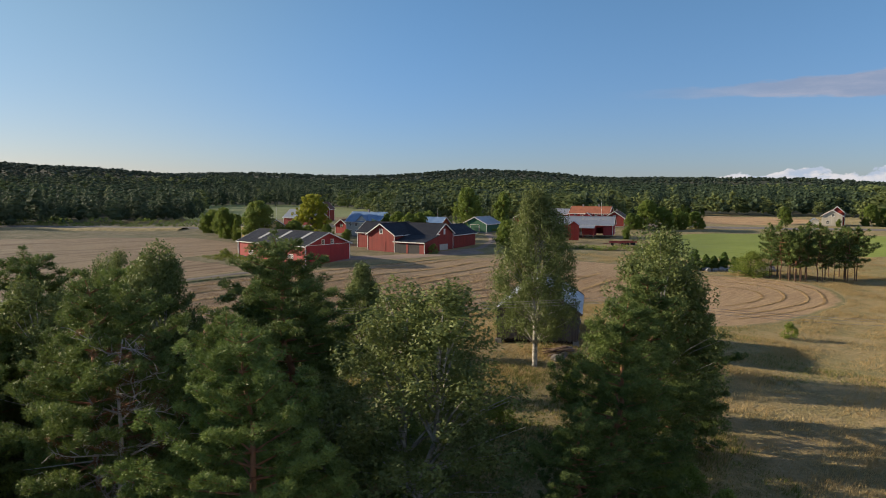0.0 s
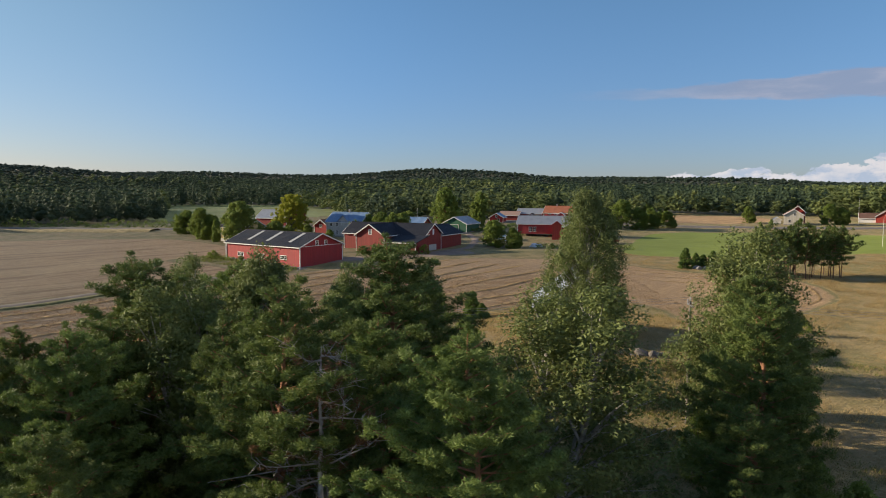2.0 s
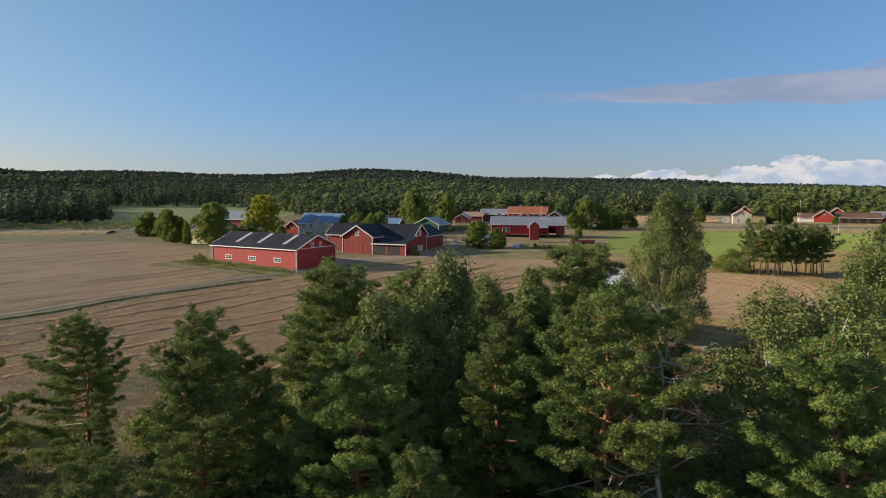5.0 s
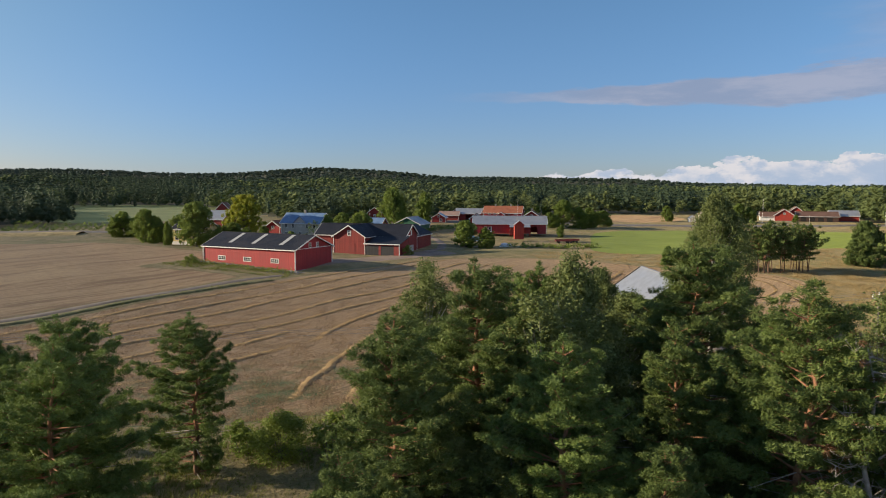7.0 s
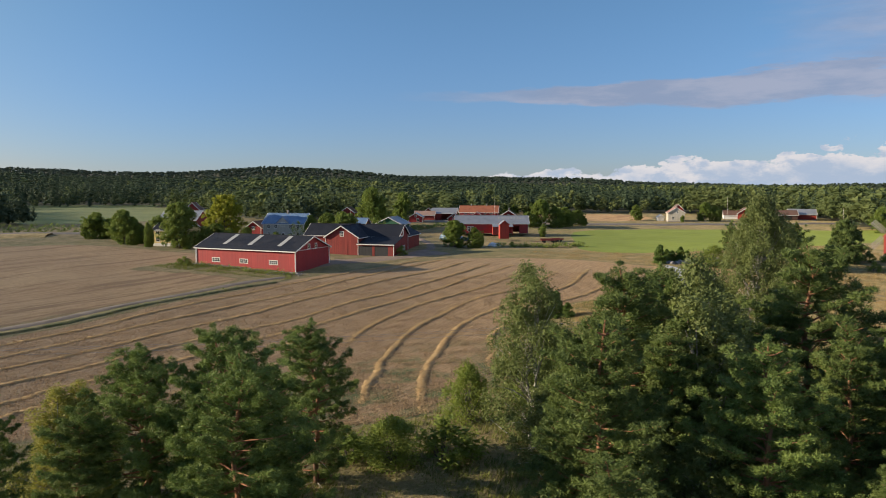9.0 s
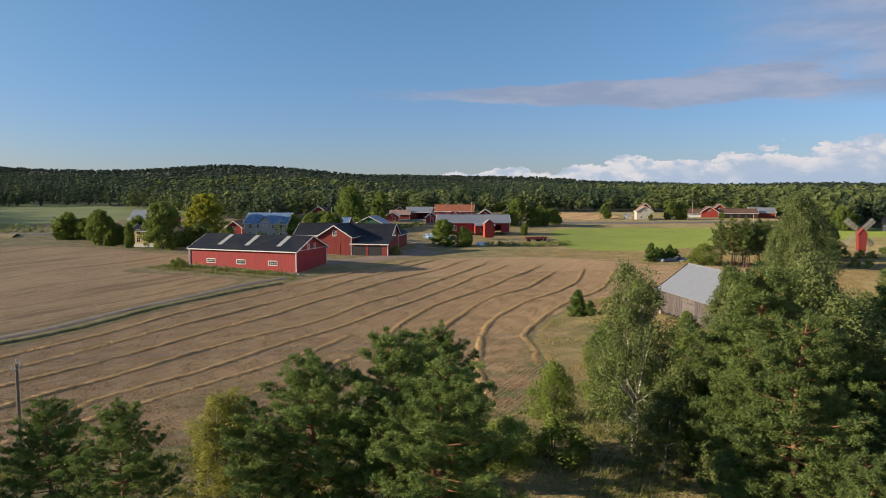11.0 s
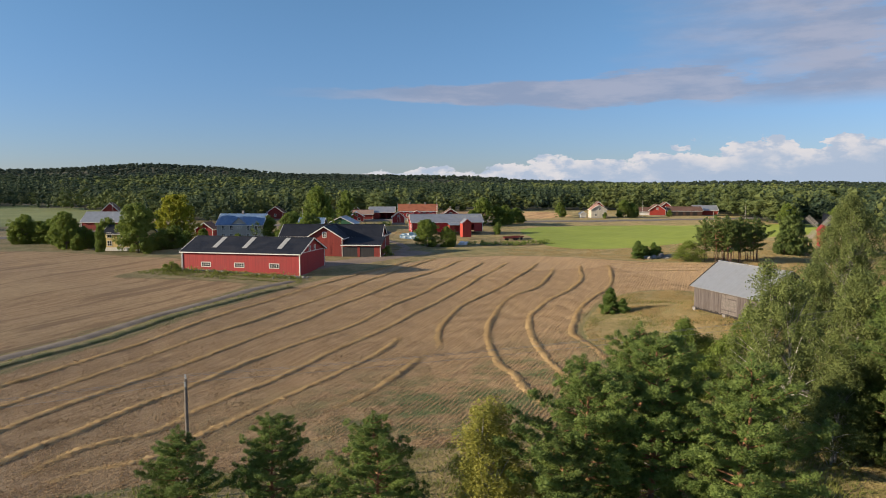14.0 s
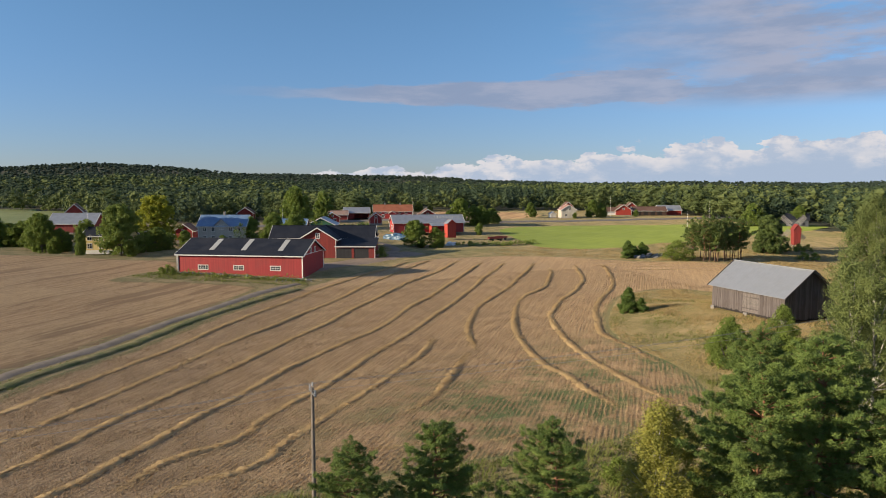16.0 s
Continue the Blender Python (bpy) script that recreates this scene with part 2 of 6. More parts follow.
STONE = plain("granite", (0.30, 0.29, 0.28), (0.20, 0.19, 0.19), 1.4, 0.9, 0.6, 0.06)
LICHEN = plain("lichened_rock", (0.17, 0.155, 0.14), (0.09, 0.085, 0.08), 1.6, 0.95, 0.8, 0.12)
DARK = plain("dark_interior", (0.03, 0.026, 0.024), (0.018, 0.016, 0.016), 1.0, 0.95, 0.1)
GLASS = glass("window_glass")
POLE = plain("tarred_pole_wood", (0.22, 0.19, 0.165), (0.15, 0.13, 0.115), 3.0, 0.9, 0.3)
STEEL = plain("galvanised_steel", (0.45, 0.46, 0.47), (0.35, 0.36, 0.37), 4.0, 0.4, 0.1, metal=0.8)
PORCELAIN = plain("brown_porcelain", (0.62, 0.62, 0.6), (0.5, 0.5, 0.48), 4.0, 0.25, 0.0)
CABLE = plain("aluminium_cable", (0.30, 0.30, 0.31), (0.22, 0.22, 0.23), 4.0, 0.5, 0.0)
TARP = plain("blue_tarpaulin", (0.04, 0.10, 0.19), (0.13, 0.22, 0.32), 0.9, 0.4, 0.6, 0.1)
RED_IRON = plain("red_machine_paint", (0.36, 0.06, 0.045), (0.26, 0.05, 0.04), 2.0, 0.5, 0.1)
RUBBER = plain("black_rubber", (0.02, 0.02, 0.02), (0.03, 0.03, 0.03), 4.0, 0.85, 0.1)
WHITE_WRAP = plain("white_sheet", (0.75, 0.76, 0.78), (0.6, 0.62, 0.66), 2.0, 0.5, 0.2)
PINE_BARK = plain("pine_bark", (0.19, 0.105, 0.065), (0.10, 0.075, 0.06), 2.5, 0.95, 0.7, 0.05)
PINE_TOP = plain("orange_pine_bark", (0.34, 0.165, 0.09), (0.23, 0.115, 0.07), 3.0, 0.9, 0.5, 0.03)
BIRCH_BARK = plain("birch_bark", (0.50, 0.48, 0.44), (0.16, 0.145, 0.13), 2.2, 0.8, 0.3, 0.03)
GREY_BARK = plain("grey_bark", (0.15, 0.13, 0.11), (0.09, 0.08, 0.07), 3.0, 0.95, 0.5, 0.04)
DEAD = plain("dead_branch_wood", (0.42, 0.39, 0.36), (0.27, 0.245, 0.225), 3.0, 0.95, 0.3)
NEEDLES = leafage("pine_needles", (0.053, 0.090, 0.026), (0.200, 0.262, 0.068), (0.096, 0.136, 0.046), 0.18, own=0.4)
LUSH = leafage("young_pine_needles", (0.072, 0.122, 0.032), (0.240, 0.322, 0.082), (0.125, 0.178, 0.055), 0.16, own=0.35)
BIRCH_LEAF = leafage("birch_leaves", (0.082, 0.112, 0.034), (0.222, 0.268, 0.088), (0.130, 0.160, 0.055), 0.25, own=0.25)
BROAD_LEAF = leafage("broad_leaves", (0.092, 0.150, 0.030), (0.255, 0.325, 0.068), (0.135, 0.185, 0.048), 0.32, own=0.3)
YELLOW_LEAF = leafage("yellowing_leaves", (0.18, 0.22, 0.026), (0.42, 0.43, 0.050), (0.30, 0.31, 0.045), 0.36)
BUSH_LEAF = leafage("shrub_leaves", (0.115, 0.172, 0.032), (0.285, 0.345, 0.070), (0.16, 0.20, 0.052), 0.3)
JUNIPER = leafage("juniper_needles", (0.080, 0.145, 0.034), (0.215, 0.295, 0.068), None, 0.22)
FOREST_DARK = leafage("far_conifers", (0.036, 0.066, 0.038), (0.108, 0.152, 0.082), None, 0.28, 0.7, 0.15, 0.045, 0.55)
FOREST_LIGHT = leafage("far_broadleaves", (0.070, 0.108, 0.038), (0.235, 0.270, 0.092), None, 0.2, 0.7, 0.2, 0.06, 0.55)
# aerial haze put into the leaf colour: paler and bluer than far_conifers
FOREST_HAZED = leafage("farthest_conifers_hazed", (0.046, 0.074, 0.054), (0.108, 0.142, 0.092), None, 0.28, 0.7, 0.15, 0.03, 0.5)
RUST_NEEDLES = leafage("rust_brown_needles", (0.10, 0.055, 0.03), (0.24, 0.13, 0.06), (0.14, 0.09, 0.05), 0.2)
HAY = leafage("dry_grass_blades", (0.30, 0.220, 0.098), (0.53, 0.400, 0.200), (0.30, 0.240, 0.100), 0.3)
GRASS = leafage("green_grass_blades", (0.095, 0.13, 0.028), (0.24, 0.265, 0.065), (0.16, 0.165, 0.05), 0.25)


# ---- land form ----
def ease(a, b, v):
    q = np.clip((np.asarray(v, float) - a) / (b - a), 0, 1)
    return q * q * (3 - 2 * q)


RIDGE_AZ = (-180, -75, -40, -32.7, -27.5, -21.6, -11.8, -4, 2.2, 7.3, 12.3, 21, 27, 33, 45, 65, 120, 180)
RIDGE_EL = (0.9, 1.2, 2.05, 1.93, 1.76, 1.32, 1.20, 1.22, 1.52, 1.46, 1.14, 0.92, 0.78, 0.5, 0.3, 0.35, 0.7, 0.9)


def height(x, y):
    """Height of the ground: a shallow dip across the field, a knoll under the shed, wooded hills far off."""
    x, y = np.asarray(x, float), np.asarray(y, float)
    z = -2.45 * np.exp(-((y - 97) / np.where(y < 97, 42, 46)) ** 2) + 1.0 * ease(140, 200, y) + 1.2 * ease(190, 320, y)
    z = z + 2.6 * np.exp(-((x - 14) / 20) ** 2 - ((y - 88) / 20) ** 2)
    z = z + 1.8 * np.exp(-((x - 60) / 45) ** 2 - ((y - 312) / 40) ** 2)
    z = z + 0.5 * np.exp(-((x - 75) / 25) ** 2 - ((y - 140) / 18) ** 2)
    z = z + 0.10 * np.sin(x * 0.21 + 1.3 * np.sin(y * 0.11)) + 0.08 * np.sin(y * 0.27 + x * 0.05)
    rad, az = np.hypot(x, y), np.degrees(np.arctan2(x, y))
    crest = 6.0 + 1900 * np.tan(np.radians(np.interp(az, RIDGE_AZ, RIDGE_EL)))
    hill = ease(380, 1900, rad) * crest + ease(380, 1500, rad) * (3.0 * np.sin(x * 0.011 + 0.7) + 3.5 * np.sin(y * 0.009 + x * 0.004))
    return z + hill


def ground_z(x, y):
    return float(height(x, y))


STUBBLE = [(-33, 157), (-20, 164), (-4, 172), (14, 180), (36, 172), (51, 155), (68, 144), (75, 135), (73, 121), (60, 110), (43, 99), (32, 101), (35, 112),
           (28, 120), (16, 119), (2, 109), (-11, 97), (-15, 88), (-20, 75), (-30, 64), (-45, 64), (-60, 68), (-78, 71), (-100, 70), (-150, 48), (-84, 111)]
PALE_FIELD = [(-61, 181), (-69, 176), (-57, 170), (-46, 159.5), (-43.5, 155), (-51, 147.5), (-89, 116), (-158, 53), (-330, 60), (-300, 225), (-150, 233), (-110, 240), (-96, 244), (-75, 230), (-57, 210), (-49, 197), (-54, 185)]
GREEN_FIELD = [(49, 182), (62, 208), (86, 258), (128, 257), (185, 236), (240, 222), (235, 190), (150, 182), (100, 178), (66, 173)]
TAN_FIELD = [(112, 308), (165, 312), (205, 372), (165, 425), (105, 400)]
FAR_GREEN = [(-136, 350), (-88, 364), (-40, 430), (-48, 520), (-110, 620), (-215, 610), (-172, 470)]


def signed(poly, px, py):
    """Distance to a polygon's edge, positive inside, and the nearest point of the edge."""
    best, bx, by = np.full(px.shape, 1e9), np.zeros(px.shape), np.zeros(px.shape)
    inside = np.zeros(px.shape, bool)
    for (x0, y0), (x1, y1) in zip(poly, poly[1:] + poly[:1]):
        dx, dy = x1 - x0, y1 - y0
        q = np.clip(((px - x0) * dx + (py - y0) * dy) / (dx * dx + dy * dy), 0, 1)
        cx, cy = x0 + q * dx, y0 + q * dy
        d = np.hypot(px - cx, py - cy)
        near = d < best
        best, bx, by = np.where(near, d, best), np.where(near, cx, bx), np.where(near, cy, by)
        if dy:
            cross = ((y0 > py) != (y1 > py)) & (px < x0 + (py - y0) * dx / dy)
            inside ^= cross
    return np.where(inside, best, -best), bx, by


def rounded(poly, times=2):
    for _ in range(times):
        out = []
        for (x0, y0), (x1, y1) in zip(poly, poly[1:] + poly[:1]):
            out += [(0.75 * x0 + 0.25 * x1, 0.75 * y0 + 0.25 * y1), (0.25 * x0 + 0.75 * x1, 0.25 * y0 + 0.75 * y1)]
        poly = out
    return poly


FIELDS = {"stubble_field": rounded(STUBBLE), "mown_field": rounded(PALE_FIELD), "crop_field": rounded(GREEN_FIELD), "far_stubble_field": rounded(TAN_FIELD), "far_meadow": rounded(FAR_GREEN)}


def mesh_from(name, verts, faces, smooth=False):
    """A mesh from arrays of places and of equal-sided faces."""
    me = bpy.data.meshes.new(name)
    verts, faces = np.asarray(verts, np.float32), np.asarray(faces, np.int32)
    n, k = faces.shape
    me.vertices.add(len(verts))
    me.vertices.foreach_set("co", verts.ravel())
    me.loops.add(n * k)
    me.loops.foreach_set("vertex_index", faces.ravel())
    me.polygons.add(n)
    me.polygons.foreach_set("loop_start", np.arange(0, n * k, k, dtype=np.int32))
    me.polygons.foreach_set("loop_total", np.full(n, k, np.int32))
    if smooth:
        me.polygons.foreach_set("use_smooth", np.ones(n, bool))
    me.update(calc_edges=True)
    return me


def grown(edge, step, end):
    out, v = [], edge
    while abs(v) < end:
        v += step
        step *= 1.16
        out.append(v)
    return out


def meadow_ground():
    k = Nodes("meadow_grass")
    big, mid, fine = k.noise(0.03, 5.0, 0.6), k.noise(0.25, 5.0, 0.65), k.noise(3.0, 4.0, 0.6)
    c = k.mix(k.ramp(mid, 0.35, 0.68), (0.195, 0.165, 0.064), (0.36, 0.272, 0.130))
    c = k.mix(k.ramp(big, 0.46, 0.68, 0, 0.5), c, (0.150, 0.172, 0.052))
    c = k.mix(k.ramp(fine, 0.45, 0.8, 0, 0.5), c, (0.47, 0.375, 0.19))
    return k.done(c, 0.95, k.math("ADD", mid, fine), 0.9, 0.35, matt=1.0)


def stubble_ground():
    k = Nodes("cut_stubble")
    along = k.turned(-41)
    drill = k.noise(1.0, 5.0, 0.7, k.stretch(0.09, 2.2, 1, along))
    fine, patch, weeds = k.noise(5.0, 4.0, 0.7), k.noise(0.09, 4.0, 0.6), k.noise(0.22, 5.0, 0.65)
    lines = k.noise(1.0, 3.0, 0.6, k.stretch(0.25, 5.5, 1, along))
    tuft = k.noise(1.7, 3.0, 0.75, k.stretch(0.6, 1.5, 1, along))
    c = k.mix(k.ramp(drill, 0.34, 0.66), (0.294, 0.184, 0.094), (0.485, 0.334, 0.177))
    c = k.mix(k.ramp(lines, 0.47, 0.60, 0, 0.5), c, (0.232, 0.150, 0.089))
    c = k.mix(k.ramp(fine, 0.48, 0.72, 0, 0.5), c, (0.591, 0.422, 0.220))
    c = k.mix(k.ramp(tuft, 0.54, 0.66, 0, 0.4), c, (0.614, 0.450, 0.240))
    c = k.mix(k.ramp(tuft, 0.46, 0.34, 0, 0.42), c, (0.253, 0.161, 0.084))
    speck = k.noise(13.0, 2.0, 0.8)
    c = k.mix(k.ramp(speck, 0.52, 0.66, 0, 0.55), c, (0.640, 0.474, 0.265))
    c = k.mix(k.ramp(speck, 0.48, 0.36, 0, 0.55), c, (0.165, 0.108, 0.064))
    c = k.mix(k.ramp(patch, 0.4, 0.7, 0, 0.35), c, (0.342, 0.237, 0.136))
    rim = k.math("MULTIPLY", k.ramp(k.math("ADD", k.attr("rim"), k.math("MULTIPLY", weeds, 0.9)), 0.55, 0.95, 1.0, 0.0), k.ramp(fine, 0.25, 0.6))
    c = k.mix(rim, c, (0.144, 0.156, 0.055))
    zone = k.attr("weeds")
    c = k.mix(k.math("MULTIPLY", k.ramp(weeds, 0.40, 0.62), zone), c, (0.111, 0.144, 0.051))
    return k.done(c, 0.95, k.math("ADD", k.math("ADD", drill, lines), fine), 1.0, 0.14, matt=1.0)


def mown_ground():
    k = Nodes("pale_stubble")
    along = k.turned(-36)
    lines = k.noise(1.0, 6.0, 0.75, k.stretch(0.03, 1.5, 1, along))
    fine, patch = k.noise(4.0, 4.0, 0.7), k.noise(0.05, 4.0, 0.6)
    c = k.mix(k.ramp(lines, 0.34, 0.66), (0.317, 0.189, 0.087), (0.478, 0.313, 0.155))
    c = k.mix(k.ramp(patch, 0.42, 0.66, 0, 0.5), c, (0.488, 0.334, 0.165))
    c = k.mix(k.ramp(fine, 0.45, 0.75, 0, 0.4), c, (0.390, 0.254, 0.117))
    speck = k.noise(7.0, 3.0, 0.8, k.stretch(0.45, 1.3, 1, along))
    c = k.mix(k.ramp(speck, 0.53, 0.66, 0, 0.5), c, (0.60, 0.42, 0.22))
    c = k.mix(k.ramp(speck, 0.47, 0.35, 0, 0.55), c, (0.19, 0.115, 0.058))
    weeds = k.noise(0.3, 5.0, 0.65)
    tuft = k.noise(1.1, 4.0, 0.75, k.stretch(0.4, 1.6, 1, along))
    c = k.mix(k.ramp(tuft, 0.54, 0.66, 0, 0.6), c, (0.556, 0.382, 0.194))
    c = k.mix(k.ramp(tuft, 0.46, 0.36, 0, 0.6), c, (0.211, 0.125, 0.059))
    rim = k.math("MULTIPLY", k.ramp(k.math("ADD", k.attr("rim"), k.math("MULTIPLY", weeds, 0.9)), 0.55, 0.95, 1.0, 0.0), k.ramp(fine, 0.25, 0.6))
    c = k.mix(rim, c, (0.159, 0.152, 0.051))
    ruts = k.noise(1.0, 4.0, 0.6, k.stretch(0.012, 0.28, 1, k.turned(-40)))
    c = k.mix(k.ramp(ruts, 0.52, 0.62, 0, 0.8), c, (0.239, 0.143, 0.067))
    return k.done(c, 0.95, k.math("ADD", lines, fine), 0.8, 0.12, matt=1.0)


def crop_ground(name, a, b):
    k = Nodes(name)
    along = k.turned(-20)
    lines = k.noise(1.0, 4.0, 0.6, k.stretch(0.05, 0.6, 1, along))
    fine, patch = k.noise(4.0, 4.0, 0.7), k.noise(0.04, 4.0, 0.6)
    c = k.mix(k.ramp(lines, 0.3, 0.7), a, b)
    c = k.mix(k.ramp(patch, 0.45, 0.7, 0, 0.5), c, tuple(v * 1.25 for v in b))
    return k.done(c, 0.9, k.math("ADD", lines, fine), 0.5, 0.1, matt=1.0)


def gravel(name, a, b):
    k = Nodes(name)
    n, f, p = k.noise(0.5, 5.0, 0.65), k.noise(9.0, 4.0, 0.7), k.noise(0.12, 3.0)
    c = k.mix(k.ramp(n, 0.35, 0.65), a, b)
    c = k.mix(k.ramp(f, 0.4, 0.75, 0, 0.5), c, tuple(v * 1.3 for v in b))
    c = k.mix(k.ramp(p, 0.5, 0.7, 0, 0.5), c, tuple(v * 0.75 for v in a))
    return k.done(c, 0.95, f, 0.5, 0.04)


def litter_ground():
    k = Nodes("forest_floor_litter")
    n, f = k.noise(0.08, 4.0, 0.6), k.noise(1.2, 4.0, 0.6)
    c = k.mix(k.ramp(n, 0.35, 0.65), (0.040, 0.050, 0.022), (0.075, 0.066, 0.036))
    return k.done(k.mix(k.ramp(f, 0.45, 0.75, 0, 0.5), c, (0.05, 0.075, 0.028)), 0.95, f, 0.8, 0.2)


# where the woods begin: bearing in degrees and distance in metres
WOOD_AZ = (-90, -45, -33, -22, -19.5, -18.5, -11, -9, -6.5, -5, -3.5, 2, 6, 14, 17, 28, 33, 38, 41, 43, 46, 70, 90)
WOOD_R = (320, 330, 345, 362, 385, 590, 600, 560, 480, 390, 345, 340, 345, 340, 440, 450, 440, 430, 400, 310, 250, 215, 215)


def build_ground():
    xs = np.arange(-170, 196, 1.25)
    ys = np.arange(14, 300, 1.25)
    xs = np.array(sorted([-170 - (v - 0) for v in grown(0, 2, 4400)] + list(xs) + [xs[-1] + v for v in grown(0, 2, 4400)]))
    ys = np.array(sorted([14 - v for v in grown(0, 2, 4400)] + list(ys) + [ys[-1] + v for v in grown(0, 2, 4300)]))
    gx, gy = np.meshgrid(xs, ys)
    gx, gy = gx.copy(), gy.copy()
    cell = np.maximum(np.gradient(xs)[None, :], np.gradient(ys)[:, None])
    for poly in FIELDS.values():
        d, bx, by = signed(poly, gx, gy)
        snap = np.abs(d) < 0.62 * np.minimum(cell, 6)
        gx, gy = np.where(snap, bx, gx), np.where(snap, by, gy)
    gz = height(gx, gy)
    ny, nx = gx.shape
    idx = np.arange(nx * ny).reshape(ny, nx)
    quads = np.stack([idx[:-1, :-1], idx[:-1, 1:], idx[1:, 1:], idx[1:, :-1]], -1).reshape(-1, 4)
    co = np.stack([gx, gy, gz], -1).reshape(-1, 3)
    mid = co[quads].mean(1)
    owner = np.zeros(len(quads), int)
    for i, poly in enumerate(FIELDS.values()):
        d, _, _ = signed(poly, mid[:, 0], mid[:, 1])
        owner[d > 0] = i + 1
    edge = np.interp(np.degrees(np.arctan2(mid[:, 0], mid[:, 1])), WOOD_AZ, WOOD_R)
    owner[(owner == 0) & (np.hypot(mid[:, 0], mid[:, 1]) > edge + 25)] = len(FIELDS) + 1
    looks = [("ground", meadow_ground(), "rough dry and green meadow grass over rolling ground", "ground"),
             ("stubble_field", stubble_ground(), "cut grain stubble field, pale tan with weedy patches", "field"),
             ("mown_field", mown_ground(), "pale golden mown stubble field beside the lane", "field"),
             ("crop_field", crop_ground("young_crop", (0.135, 0.180, 0.020), (0.180, 0.228, 0.030)), "bright green level crop field below the road", "field"),
             ("far_stubble_field", mown_ground(), "distant golden stubble field at the forest edge", "field"),
             ("far_meadow", crop_ground("far_hay", (0.19, 0.235, 0.06), (0.27, 0.295, 0.095)), "distant light green meadow among woods", "field"),
             ("forest_floor", litter_ground(), "dark mossy forest floor under the wooded hills", "ground")]
    for i, (name, m, label, cat) in enumerate(looks):
        q = quads[owner == i]
        used, inv = np.unique(q, return_inverse=True)
        me = mesh_from(name, co[used], inv.reshape(-1, 4), True)
        me.materials.append(m)
        if 0 < i <= len(FIELDS):
            rim = signed(list(FIELDS.values())[i - 1], co[used][:, 0], co[used][:, 1])[0] / 3.5
            at = me.attributes.new("rim", "FLOAT", "POINT")
            at.data.foreach_set("value", np.clip(rim, 0, 1).astype(np.float32))
        if name == "stubble_field":
            p = co[used]
            w = np.exp(-((p[:, 0] + 38) / 22) ** 2 - ((p[:, 1] - 76) / 13) ** 2) + 0.7 * np.exp(-((p[:, 0] + 15) / 14) ** 2 - ((p[:, 1] - 84) / 10) ** 2)
            at = me.attributes.new("weeds", "FLOAT", "POINT")
            at.data.foreach_set("value", np.clip(w * 1.3, 0, 1).astype(np.float32))
        tagged(new(name, me), label, cat, kind="structure")


build_ground()


def smooth_line(points, step=1.0):
    """A rounded line through a few plan points, at even steps."""
    p = np.array(points, float)
    p = np.vstack([2 * p[0] - p[1], p, 2 * p[-1] - p[-2]])
    out = []
    for i in range(1, len(p) - 2):
        n = max(2, int(np.hypot(*(p[i + 1] - p[i])) / step))
        for q in np.arange(n) / n:
            a, b, c, d = p[i - 1:i + 3]
            out.append(0.5 * (2 * b + (c - a) * q + (2 * a - 5 * b + 4 * c - d) * q * q + (3 * b - a - 3 * c + d) * q ** 3))
    out.append(p[-2])
    return np.array(out)


def ribbon(name, points, half, lift, material, label, category, ragged=0.0, across=5, crown=0.0, step=1.5):
    line = smooth_line(points, step)
    t = np.gradient(line, axis=0)
    t /= np.linalg.norm(t, axis=1)[:, None]
    side = np.stack([t[:, 1], -t[:, 0]], 1)
    rng = np.random.default_rng(len(points) * 7 + int(half * 10))
    verts = []
    for s in np.linspace(-1, 1, across):
        wob = rng.normal(0, ragged, len(line)) if abs(s) == 1 else 0
        p = line + side * (s * half + wob * s)[:, None] if ragged and abs(s) == 1 else line + side * s * half
        verts.append(np.column_stack([p, height(p[:, 0], p[:, 1]) + lift + crown * (1 - s * s) - (0.08 + lift if abs(s) == 1 else 0)]))
    n = len(line)
    v = np.concatenate(verts)
    f = [(r * n + i, r * n + i + 1, (r + 1) * n + i + 1, (r + 1) * n + i) for r in range(across - 1) for i in range(n - 1)]
    me = mesh_from(name, v, f, True)
    me.materials.append(material)
    return tagged(new(name, me), label, category, kind="structure")


GRAVEL = gravel("lane_gravel", (0.145, 0.122, 0.100), (0.215, 0.180, 0.145))
ASPHALT = gravel("old_asphalt", (0.17, 0.155, 0.14), (0.22, 0.20, 0.18))
YARD = gravel("yard_gravel", (0.20, 0.150, 0.115), (0.28, 0.215, 0.165))
VERGE = plain("lane_verge", (0.100, 0.112, 0.034), (0.235, 0.195, 0.085), 0.5, 0.95, 0.9, 0.2)
ribbon("lane_verge", [(-38, 151), (-47, 145.5), (-60, 134.5), (-83, 114), (-120, 80), (-170, 35)], 0.95, 0.1, VERGE, "grassy green bank along the gravel lane", "verge", 0.3, 7, 0.15)
ribbon("lane", [(-36, 157), (-47, 149.5), (-60, 138.5), (-86, 115.5), (-122, 82), (-172, 37)], 1.3, 0.1, GRAVEL, "narrow grey gravel farm lane between stubble fields", "lane", 0.15, 5, 0.03)
ribbon("road", [(-420, 306), (-250, 300), (-190, 296), (-139, 290), (-90, 288), (-30, 300), (30, 306), (83, 294), (120, 284), (180, 274), (280, 262), (460, 250)], 2.7, 0.5, ASPHALT, "grey asphalt country road behind the farm", "road", 0.0, 5, 0.06, 4)
BANK = plain("dry_bank_grass", (0.20, 0.165, 0.070), (0.36, 0.28, 0.13), 0.5, 0.95, 0.9, 0.2)
ribbon("road_bank", [(-420, 296), (-250, 289), (-190, 284), (-139, 279), (-105, 278)], 6.0, 0.35, BANK, "dry grassy bank sloping from road to field", "verge", 0.6, 7, 0.35, 3)
